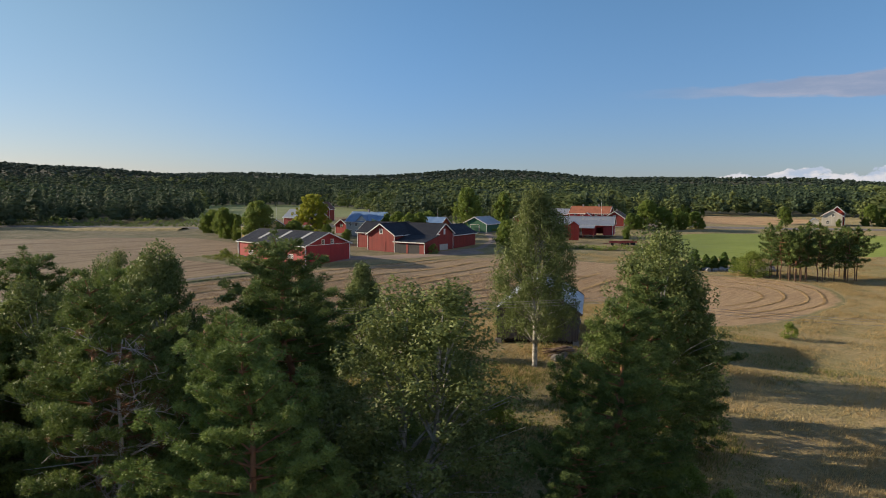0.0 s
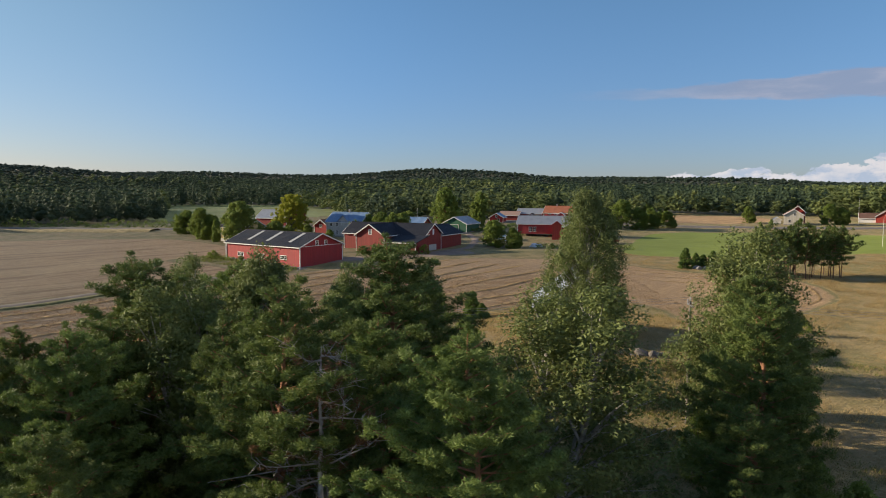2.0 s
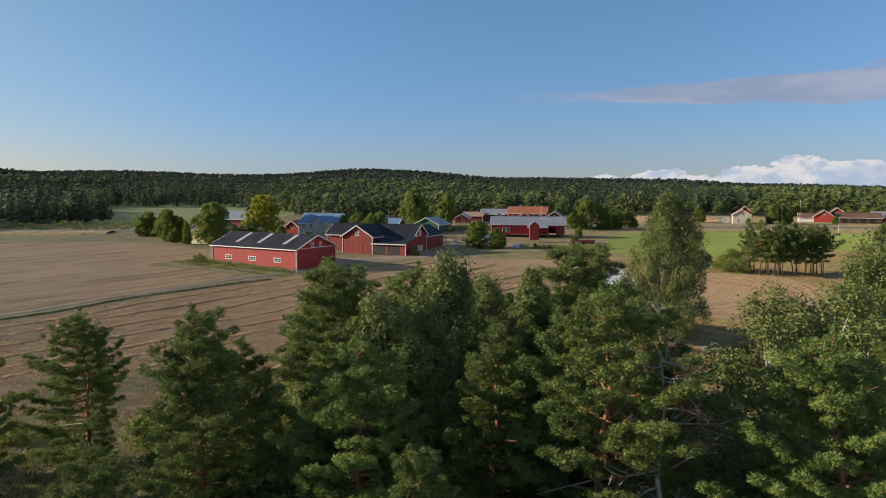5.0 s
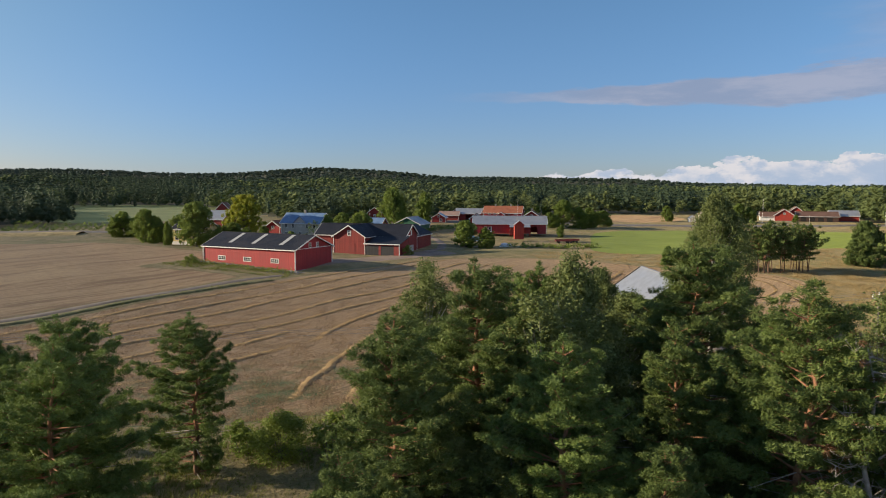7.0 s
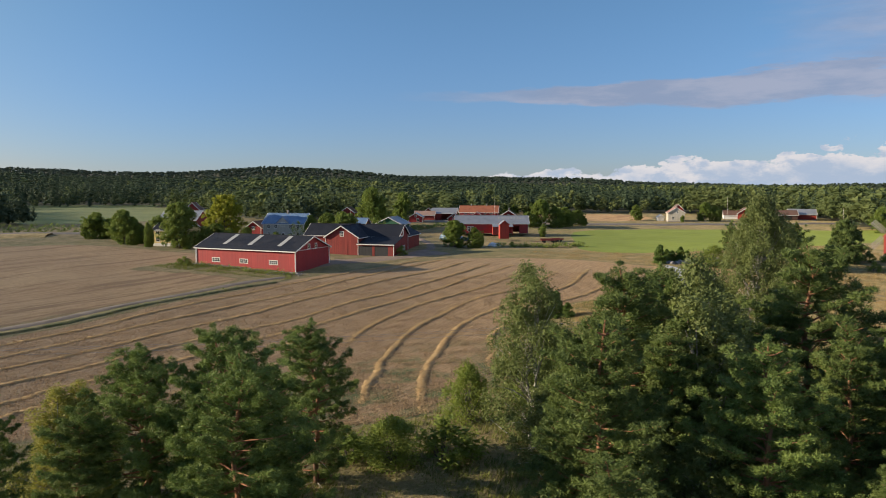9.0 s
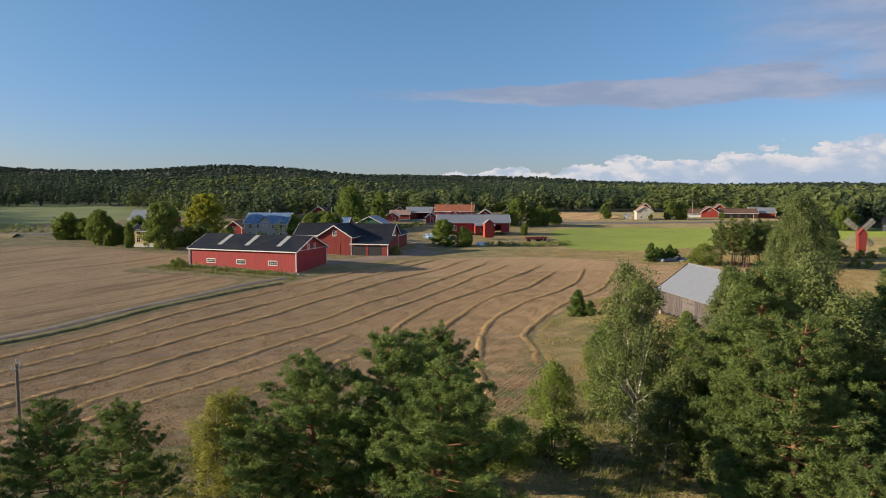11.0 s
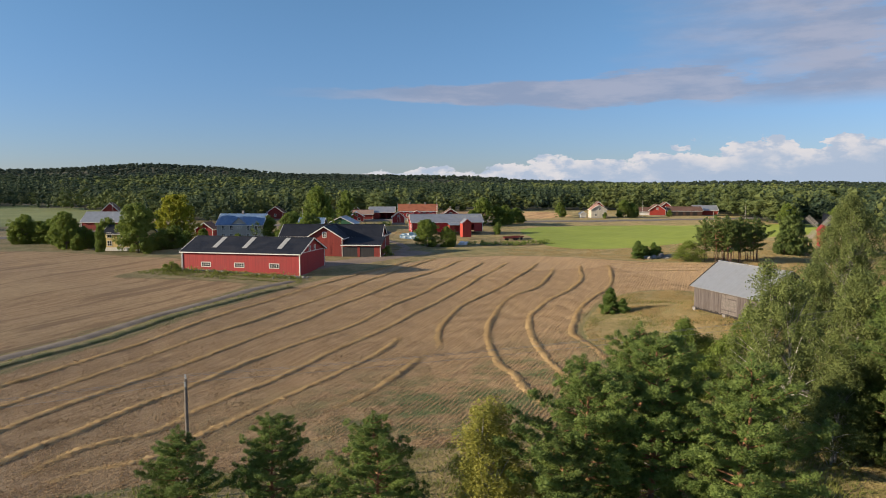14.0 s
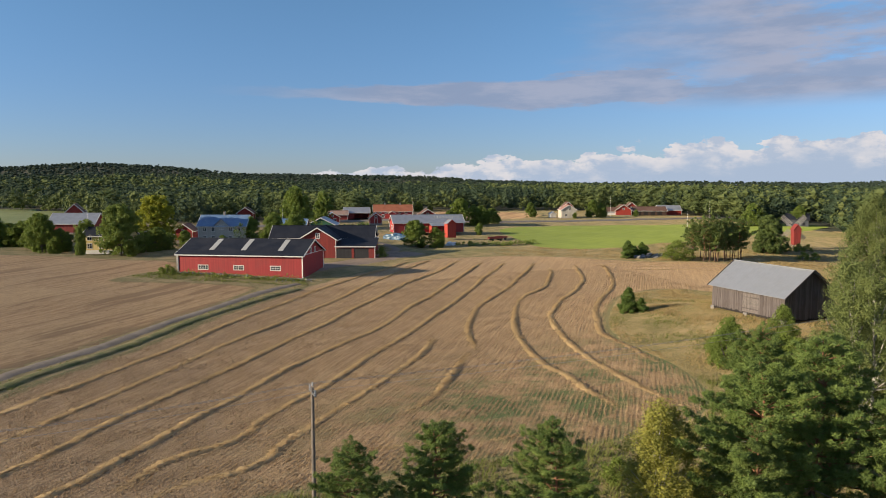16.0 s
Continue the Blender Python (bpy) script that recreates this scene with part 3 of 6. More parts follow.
ribbon("farm_road", [(-12, 181), (2, 190), (8, 197), (12, 205), (15, 220), (17, 236), (16.6, 260), (16, 281), (18, 303)], 1.5, 0.1, YARD, "reddish gravel yard road between the farm buildings", "road", 0.55, 5, 0.02)
ribbon("farm_yard", [(-30, 172), (-22, 176), (-8, 182), (10, 190)], 5.0, 0.10, YARD, "gravel yard in front of the red barns", "yard", 0.9, 5, 0.02)


# ---- building kit ----
def part(name, bm, material, parent, label=""):
    """Links a bmesh or a mesh as one mesh object under a thing or a part."""
    if isinstance(bm, bpy.types.Mesh):
        me = bm
    else:
        me = bpy.data.meshes.new(name)
        bm.normal_update()
        bm.to_mesh(me)
        bm.free()
    if not me.materials:
        me.materials.append(material)
    ob = new(name, me)
    ob.parent = parent
    return tagged(ob, label)


def thing(name, label, category, m, group="", kind=""):
    ob = new(name)
    ob.empty_display_size = 0.2
    ob.matrix_world = m
    return tagged(ob, label, category, group, kind)


def hull8(bm, pts):
    """A six-sided block from four lower and four upper corners."""
    v = [bm.verts.new(p) for p in pts]
    for f in ((3, 2, 1, 0), (4, 5, 6, 7), (0, 1, 5, 4), (1, 2, 6, 5), (2, 3, 7, 6), (3, 0, 4, 7)):
        bm.faces.new([v[i] for i in f])


def block(bm, x0, y0, z0, x1, y1, z1):
    hull8(bm, [(x0, y0, z0), (x1, y0, z0), (x1, y1, z0), (x0, y1, z0), (x0, y0, z1), (x1, y0, z1), (x1, y1, z1), (x0, y1, z1)])


def beam(bm, a, b, w, d, up=(0, 0, 1)):
    """A squared bar from a to b, w wide and d deep along up."""
    a, b = Vector(a), Vector(b)
    t = (b - a).normalized()
    s = t.cross(Vector(up)).normalized() * (w / 2)
    u = s.cross(t).normalized() * (d / 2)
    hull8(bm, [a - s - u, a + s - u, b + s - u, b - s - u, a - s + u, a + s + u, b + s + u, b - s + u])


def rod(bm, a, b, r0, r1, n=8):
    a, b = Vector(a), Vector(b)
    q = (b - a).to_track_quat("Z", "Y")
    rings = []
    for c, r in ((a, r0), (b, r1)):
        rings.append([bm.verts.new(c + q @ Vector((r * math.cos(6.2832 * i / n), r * math.sin(6.2832 * i / n), 0))) for i in range(n)])
    for i in range(n):
        bm.faces.new((rings[0][i], rings[0][(i + 1) % n], rings[1][(i + 1) % n], rings[1][i]))
    bm.faces.new(rings[0][::-1])
    bm.faces.new(rings[1])


class House:
    """A gabled building in its own frame: x along the front, y to the back, z up from its base."""

    def __init__(self, name, label, category, x, y, yaw, L, W, eave, ridge, wall, roof, trim, z=None, along=True, over=0.45, thick=0.18, group=""):
        self.L, self.W, self.eave, self.ridge, self.along, self.over, self.thick = L, W, eave, ridge, along, over, thick
        self.wall_m, self.roof_m, self.trim = wall, roof, trim
        self.top = thing(name, label, category, pose(x, y, ground_z(x, y) if z is None else z, 0, 0, yaw), group)

    def at(self, side, u, n, z):
        """A place on a side: u along it, n outwards."""
        return {"f": (u, -n, z), "r": (self.L + n, u, z), "k": (self.L - u, self.W + n, z), "l": (-n, self.W - u, z)}[side]

    def length(self, side):
        return self.L if side in "fk" else self.W

    def walls(self, openings=None, sides="frkl", base=0.0):
        openings = openings or {}
        for side in sides:
            n, t = self.length(side), self.thick
            u0, u1 = (0, n) if side in "fk" else (t, n - t)
            holes = openings.get(side, [])
            us = sorted({u0, u1, *[h[0] for h in holes], *[h[1] for h in holes]})
            zs = sorted({base, self.eave, *[h[2] for h in holes], *[h[3] for h in holes]})
            solid = [[not any(h[0] <= (a + b) / 2 <= h[1] and h[2] <= (c + d) / 2 <= h[3] for h in holes) for c, d in zip(zs, zs[1:])] for a, b in zip(us, us[1:])]
            bm = bmesh.new()

            def quad(*p):
                bm.faces.new([bm.verts.new(self.at(side, *q)) for q in p])

            def is_solid(i, j):
                return 0 <= i < len(us) - 1 and 0 <= j < len(zs) - 1 and solid[i][j]
            for i in range(len(us) - 1):
                for j in range(len(zs) - 1):
                    if not solid[i][j]:
                        continue
                    a, b, c, d = us[i], us[i + 1], zs[j], zs[j + 1]
                    quad((a, 0, c), (b, 0, c), (b, 0, d), (a, 0, d))
                    quad((a, -t, c), (a, -t, d), (b, -t, d), (b, -t, c))
                    for di, dj, e in ((-1, 0, ((a, c), (a, d))), (1, 0, ((b, d), (b, c))), (0, -1, ((b, c), (a, c))), (0, 1, ((a, d), (b, d)))):
                        if not is_solid(i + di, j + dj):
                            (p, q), (r, s) = e
                            quad((p, 0, q), (r, 0, s), (r, -t, s), (p, -t, q))
            if (side in "rl") == self.along:
                m = n / 2
                for depth, flip in ((0, 1), (-t, -1)):
                    tri = [(u0, depth, self.eave), (u1, depth, self.eave), (m, depth, self.ridge - 0.06)]
                    quad(*tri[::flip])
            part("wall", bm, self.wall_m, self.top)

    def slope_points(self, which, lift=0.0, out=None, drop=0.0):
        """Eave and ridge lines of one roof slope, as four places."""
        o = self.over if out is None else out
        half = (self.W if self.along else self.L) / 2
        k = (self.ridge - self.eave) / half
        e = self.eave - o * k + lift
        r = self.ridge + lift
        n = self.L if self.along else self.W
        lo, hi = (-o, half) if which == 0 else (2 * half + o, half)
        pts = [(-o, lo, e), (n + o, lo, e), (n + o, hi, r), (-o, hi, r)]
        return [p if self.along else (p[1], p[0], p[2]) for p in pts]

    def roof(self, thick=0.14, gutter=True, ridge_cap=True, barge=True):
        for which in (0, 1):
            bm = bmesh.new()
            low, high = self.slope_points(which, 0.02), self.slope_points(which, 0.02 + thick)
            if (which == 0) != self.along:
                low, high = low[::-1], high[::-1]
            hull8(bm, low + high)
            part("roof_slope", bm, self.roof_m, self.top)
            a, b, c, d = [Vector(p) for p in self.slope_points(which, -0.02)]
            if gutter:
                bm = bmesh.new()
                out = (a - d)
                out.z = 0
                out = out.normalized() * 0.07
                beam(bm, a + out, b + out, 0.12, 0.2)
                part("eave_board", bm, self.trim, self.top)
            if barge:
                for p, q in ((a, d), (b, c)):
                    bm = bmesh.new()
                    side = (p - (b if p is a else a)).normalized() * 0.06
                    beam(bm, p + side + Vector((0, 0, 0.06)), q + side + Vector((0, 0, 0.06)), 0.08, 0.26)
                    part("bargeboard", bm, self.trim, self.top)
        if ridge_cap:
            d, c = [Vector(p) for p in self.slope_points(0, 0.02 + thick)[:1:-1]]
            bm = bmesh.new()
            beam(bm, d, c, 0.36, 0.08)
            part("ridge_cap", bm, self.roof_m, self.top)

    def corners(self, size=0.16, base=0.0):
        for cx, cy in ((0, 0), (self.L, 0), (self.L, self.W), (0, self.W)):
            bm = bmesh.new()
            h = size / 2
            block(bm, cx - h, cy - h, base, cx + h, cy + h, self.eave - 0.05)
            part("corner_board", bm, self.trim, self.top)

    def plinth(self, height_, material, out=0.12):
        bm = bmesh.new()
        block(bm, -out, -out, -0.9, self.L + out, self.W + out, height_)
        part("foundation", bm, material, self.top)

    def window(self, side, u, z, w, h, cols=2, rows=2, frame=0.12, proud=0.05):
        """A window centred at u with its foot at z."""
        holder = bmesh.new()

        def bar(bm, u0, z0, u1, z1, n0, n1):
            p = [self.at(side, *q) for q in ((u0, n0, z0), (u1, n0, z0), (u1, n0, z1), (u0, n0, z1), (u0, n1, z0), (u1, n1, z0), (u1, n1, z1), (u0, n1, z1))]
            hull8(bm, p)
        a, b = u - w / 2, u + w / 2
        bar(holder, a - frame, z - frame, b + frame, z, -0.02, proud)
        bar(holder, a - frame, z + h, b + frame, z + h + frame, -0.02, proud)
        bar(holder, a - frame, z, a, z + h, -0.02, proud)
        bar(holder, b, z, b + frame, z + h, -0.02, proud)
        win = part("window", holder, self.trim, self.top)
        bars = bmesh.new()
        for i in range(1, cols):
            c = a + w * i / cols
            bar(bars, c - 0.035, z, c + 0.035, z + h, 0.005, proud - 0.015)
        for j in range(1, rows):
            c = z + h * j / rows
            bar(bars, a, c - 0.03, b, c + 0.03, 0.004, proud - 0.018)
        part("glazing_bars", bars, self.trim, win)
        for i in range(cols):
            for j in range(rows):
                bm = bmesh.new()
                bar(bm, a + w * i / cols + 0.03, z + h * j / rows + 0.03, a + w * (i + 1) / cols - 0.03, z + h * (j + 1) / rows - 0.03, -0.01, 0.012)
                part("pane", bm, GLASS, win)
        return win

    def board(self, name, material, side, u0, z0, u1, z1, n0, n1, parent=None, label=""):
        bm = bmesh.new()
        p = [self.at(side, *q) for q in ((u0, n0, z0), (u1, n0, z0), (u1, n0, z1), (u0, n0, z1), (u0, n1, z0), (u1, n1, z0), (u1, n1, z1), (u0, n1, z1))]
        hull8(bm, p)
        return part(name, bm, material, parent or self.top, label)

    def door(self, side, u0, u1, z0, z1, leaf, braces=True, label=""):
        d = self.board("door", leaf, side, u0, z0, u1, z1, -0.05, 0.05, label=label)
        for c in (u0, u1):
            self.board("door_frame", self.trim, side, c - 0.06, z0, c + 0.06, z1 + 0.06, 0.0, 0.08, d)
        self.board("door_frame", self.trim, side, u0, z1 - 0.06, u1, z1 + 0.06, 0.0, 0.078, d)
        if braces:
            self.board("rail", leaf, side, u0 + 0.1, z0 + (z1 - z0) * 0.62, u1 - 0.1, z0 + (z1 - z0) * 0.7, 0.05, 0.075, d)
        return d

    def chimney(self, u, v, foot, top, size=0.6, material=None):
        bm = bmesh.new()
        block(bm, u - size / 2, v - size / 2, foot, u + size / 2, v + size / 2, top)
        block(bm, u - size / 2 - 0.06, v - size / 2 - 0.06, top, u + size / 2 + 0.06, v + size / 2 + 0.06, top + 0.12)
        part("chimney", bm, material or STONE, self.top)


# ---- the two large red barns ----
def long_barn():
    b = House("machine_hall", "long red board machine hall with dark sheet roof and white trim", "barn", -53.8, 180.9, -40.5, 27.8, 13.9, 4.95, 7.75, RED, NAVY, WHITE, z=-0.2)
    win = [(5.7, 1.75, 2.1, 0.8), (13.7, 1.75, 2.1, 0.8), (21.9, 1.75, 2.1, 0.8)]
    b.walls({"f": [(u - w / 2, u + w / 2, z, z + h) for u, z, w, h in win]}, base=0.15)
    b.roof()
    b.corners(0.2, 0.15)
    b.plinth(0.22, STONE)
    for u, z, w, h in win:
        b.window("f", u, z, w, h, 4, 2, 0.14)
    for u in (5.4, 8.3):
        b.window("r", u, 5.1, 0.75, 1.0, 2, 2, 0.12)
    b.board("trim_band", WHITE, "r", 0.1, 4.88, 13.8, 5.0, 0.0, 0.05)
    for u in (6.9, 14.1, 22.4):
        k = (b.ridge - b.eave) / (b.W / 2)
        bm = bmesh.new()
        y0, y1 = 1.6, b.W / 2 - 0.45
        z = lambda y, d: b.eave + y * k + 0.165 + d
        hull8(bm, [(u - 0.55, y0, z(y0, 0)), (u + 0.55, y0, z(y0, 0)), (u + 0.55, y1, z(y1, 0)), (u - 0.55, y1, z(y1, 0)), (u - 0.55, y0, z(y0, 0.04)), (u + 0.55, y0, z(y0, 0.04)), (u + 0.55, y1, z(y1, 0.04)), (u - 0.55, y1, z(y1, 0.04))])
        part("skylight", bm, SKYLIGHT, b.top, "pale translucent roof strip")
    for side_x in (0.0, 27.8):
        bm = bmesh.new()
        x = side_x + (0.16 if side_x else -0.16)
        rod(bm, (x, -0.22, 0.45), (x, -0.22, 4.6), 0.055, 0.055)
        rod(bm, (x, -0.22, 0.45), (x + 0.25, -0.75, 0.12), 0.055, 0.055)
        part("downpipe", bm, WHITE, b.top)


CHARCOAL = painted_boards("charcoal_door_boards", (0.022, 0.023, 0.027), (0.030, 0.031, 0.036), 0.2)


def old_barn():
    m = House("old_barn", "old red barn range with gabled wing and open bays", "barn", -25.4, 204.6, -31, 27.2, 9.6, 5.3, 8.1, RED_OLD, NAVY, WHITE, z=0.35)
    m.walls(base=0.0, openings={})
    m.roof()
    m.corners(0.16)
    m.board("plastered_wall", PALE, "r", 2.2, 0.0, 6.6, 2.4, 0.0, 0.06, label="pale plastered lower wall")
    m.board("loft_door", WHITE, "r", 4.35, 5.1, 5.25, 6.7, 0.0, 0.06)
    wing = House("barn_wing", "red gabled barn wing with small white window", "barn", -21.3, 194.6, -33, 9.4, 13.0, 5.3, 8.2, RED_OLD, NAVY_Y, WHITE, z=0.35, along=False)
    wing.walls(sides="frl")
    wing.roof()
    wing.corners(0.16)
    wing.window("f", 4.75, 5.55, 0.8, 1.15, 2, 3, 0.16)
    wing.plinth(0.18, STONE, 0.06)
    wing.board("barn_door", RED_OLD, "f", 2.6, 0.25, 6.4, 3.4, 0.0, 0.05)
    wing.board("belt_board", RED_OLD, "f", 0.1, 3.95, 9.3, 4.1, 0.0, 0.045)
    # open-fronted lean-to
    lt = thing("cart_shed", "lean-to cart shed with two charcoal bay doors", "shed", pose(-13.4, 189.5, 0.35, 0, 0, -33))
    L, W, he, hr = 10.0, 7.2, 3.5, 5.2
    bm = bmesh.new()
    hull8(bm, [(-0.3, -0.5, he - 0.1), (L + 0.4, -0.5, he - 0.1), (L + 0.4, W, hr), (-0.3, W, hr), (-0.3, -0.5, he + 0.03), (L + 0.4, -0.5, he + 0.03), (L + 0.4, W, hr + 0.13), (-0.3, W, hr + 0.13)])
    part("roof_slope", bm, NAVY, lt)
    for n, mm, c in (("eave_board", WHITE, (-0.3, -0.58, he - 0.2, L + 0.4, -0.5, he + 0.05)), ("lintel", RED_OLD, (0.0, -0.1, he - 0.5, L, 0.08, he - 0.12)),
                     ("post", RED_OLD, (0.0, -0.08, 0, 0.15, 0.1, he - 0.5)), ("post", RED_OLD, (4.05, -0.08, 0, 4.7, 0.1, he - 0.5)), ("post", RED_OLD, (8.45, -0.08, 0, L, 0.1, he - 0.5)),
                     ("back_wall", DARK, (0.0, W - 0.6, 0, L, W - 0.45, hr - 0.25)), ("bay_door", CHARCOAL, (0.15, -0.03, 0.02, 4.05, 0.05, he - 0.5)), ("bay_door", CHARCOAL, (4.7, -0.03, 0.02, 8.45, 0.05, he - 0.5)), ("wall_flashing", WHITE, (-0.3, W - 0.12, hr + 0.05, L + 0.3, W - 0.02, hr + 0.22)), ("corner_board", WHITE, (L - 0.05, -0.12, 0, L + 0.12, 0.06, he - 0.1)), ("earth_floor", DARK, (0.1, 0.1, -0.3, L - 0.1, W - 0.6, 0.03))):
        bm = bmesh.new()
        block(bm, *c)
        part(n, bm, mm, lt)
    bm = bmesh.new()
    hull8(bm, [(L - 0.15, 0.1, 0), (L, 0.1, 0), (L, W, 0), (L - 0.15, W, 0), (L - 0.15, 0.1, he - 0.12), (L, 0.1, he - 0.12), (L, W, hr - 0.05), (L - 0.15, W, hr - 0.05)])
    part("end_wall", bm, RED_OLD, lt)
    ext = House("stable", "low red stable with dark roof behind the barn", "barn", -5.2, 205.4, -31, 9.6, 13.5, 4.5, 7.0, RED_OLD, NAVY_Y, WHITE, z=0.5, along=False)
    ext.walls(sides="rkl")
    ext.roof(barge=False)


long_barn()
old_barn()


# ---- grey field barn ----
BLEACHED = plain("bleached_planks", (0.18, 0.16, 0.152), (0.12, 0.107, 0.102), 3.0, 0.9, 0.4)


def field_barn():
    L, W, he, hr = 14.2, 9.4, 3.5, 6.9
    b = House("field_barn", "weathered grey board hay barn with tin roof", "barn", 9.4, 94.3, -102.3, L, W, he, hr, GREY_WOOD, TIN, GREY_WOOD, z=0.5, over=0.5)
    rng = random.Random(4)
    for side in "frkl":
        n = b.length(side)
        u = 0.0
        while u < n - 0.05:
            bm = bmesh.new()
            w = min(rng.uniform(0.15, 0.24), n - u)
            gable = (side in "rl")
            mid = u + w / 2
            top = he + (hr - he) * (1 - abs(mid - n / 2) / (n / 2)) - 0.05 if gable else he - 0.02
            foot = rng.uniform(-0.12, 0.15)
            t = rng.uniform(0.0, 0.03)
            if side == "f" and 6.4 < mid < 9.6:
                foot, t = 2.95, 0.0
            p = [b.at(side, *q) for q in ((u + 0.008, -0.06, foot), (u + w - 0.008, -0.06, foot), (u + w - 0.008, t, foot), (u + 0.008, t, foot), (u + 0.008, -0.06, top), (u + w - 0.008, -0.06, top), (u + w - 0.008, t, top), (u + 0.008, t, top))]
            hull8(bm, p)
            u += w
            part("board", bm, GREY_WOOD, b.top)
        inner = b.board("inner_wall", DARK, side, 0.3, -0.3, n - 0.3, he - 0.2, -0.25, -0.12)
    for i, (u0, u1) in enumerate(((6.42, 7.98), (8.02, 9.58))):
        d = b.board("barn_door", BLEACHED, "f", u0, 0.1, u1, 2.9, -0.06, -0.02, label="bleached grey plank door")
        u = u0
        while u < u1 - 0.02:
            w = min(0.2, u1 - u)
            b.board("plank", BLEACHED, "f", u + 0.006, 0.1, u + w - 0.006, 2.9, -0.02, rng.uniform(0.03, 0.05), d)
            u += w
        for z in (0.6, 2.3):
            b.board("rail", GREY_WOOD, "f", u0 + 0.05, z, u1 - 0.05, z + 0.16, 0.05, 0.085, d)
    b.board("door_lintel", GREY_WOOD, "f", 6.1, 2.95, 9.9, 3.15, 0.03, 0.1)
    b.roof(0.05, gutter=False, barge=True)
    for cx, cy in ((0.2, 0.2), (L - 0.2, 0.2), (L - 0.2, W - 0.2), (0.2, W - 0.2), (L / 2, 0.2), (L / 2, W - 0.2)):
        bm = bmesh.new()
        block(bm, cx - 0.35, cy - 0.35, -1.6, cx + 0.35, cy + 0.35, -0.02)
        part("corner_stone", bm, STONE, b.top)


field_barn()


# ---- straw windrows ----
STRAW = leafage("straw", (0.39, 0.276, 0.138), (0.58, 0.422, 0.220), (0.48, 0.345, 0.180), 0.15, 0.9)
STEMS = leafage("stubble_stems", (0.250, 0.176, 0.108), (0.400, 0.296, 0.182), (0.310, 0.224, 0.138), 0.15, 0.9)


def windrow(points, seed, half=0.6, tall=0.165):
    rng = np.random.default_rng(seed)
    line = smooth_line(points, 0.3)
    n = len(line)
    t = np.gradient(line, axis=0)
    t /= np.maximum(np.linalg.norm(t, axis=1), 1e-6)[:, None]
    side = np.stack([t[:, 1], -t[:, 0]], 1)
    walk_ = np.convolve(rng.normal(0, 1, n + 40), np.ones(40) / 6.3, "same")[20:20 + n]
    line = line + side * (0.13 * walk_)[:, None]
    size = 1 + 0.22 * np.convolve(rng.normal(0, 1, n + 30), np.ones(30) / 5.5, "same")[15:15 + n] + rng.normal(0, 0.12, n)
    ends = np.minimum(1, np.minimum(np.arange(n), np.arange(n)[::-1]) / 22)
    size = np.clip(size, 0.35, 1.7) * (0.15 + 0.85 * ends)
    prof = [(-1, 0), (-0.72, 0.42), (-0.4, 0.8), (-0.05, 1), (0.3, 0.97), (0.68, 0.6), (1, 0)]
    v = []
    for s, hgt in prof:
        p = line + side * (s * half * (0.75 + 0.25 * size) + rng.normal(0, 0.12, n))[:, None]
        v.append(np.column_stack([p, height(p[:, 0], p[:, 1]) - 0.05 + (hgt * tall * size) + rng.normal(0, 0.05, n) * (hgt > 0)]))
    v = np.concatenate(v)
    f = np.array([(r * n + i, r * n + i + 1, (r + 1) * n + i + 1, (r + 1) * n + i) for r in range(len(prof) - 1) for i in range(n - 1)])
    # loose straws stick out of the heap
    m = int(n * 44)
    at = rng.integers(0, n, m)
    q = line[at] + side[at] * (rng.normal(0, 0.72, m) * half)[:, None]
    away = np.abs(((q - line[at]) * side[at]).sum(1)) / half
    z = height(q[:, 0], q[:, 1]) + np.clip(1 - away ** 2, 0.02, 1) * tall * size[at] - 0.04 + rng.uniform(-0.02, 0.07, m)
    a = rng.uniform(0, 6.28, m)
    ln = rng.uniform(0.1, 0.36, m)
    d = np.stack([np.cos(a) * ln, np.sin(a) * ln, rng.uniform(-0.05, 0.16, m)], 1)
    w = np.stack([-np.sin(a), np.cos(a), np.zeros(m)], 1) * 0.017
    c = np.column_stack([q, z])
    sv = np.concatenate([c - d / 2 - w, c - d / 2 + w, c + d / 2 + w * 0.6, c + d / 2 - w * 0.6])
    k = np.arange(m)
    sf = np.stack([k, k + m, k + 2 * m, k + 3 * m], 1) + len(v)
    me = mesh_from("straw_windrow", np.concatenate([v, sv]), np.concatenate([f, sf]))
    me.materials.append(STRAW)
    tagged(new("straw_windrow", me), "long low windrow of raked golden straw on the stubble", "windrow", "windrows on the stubble field")


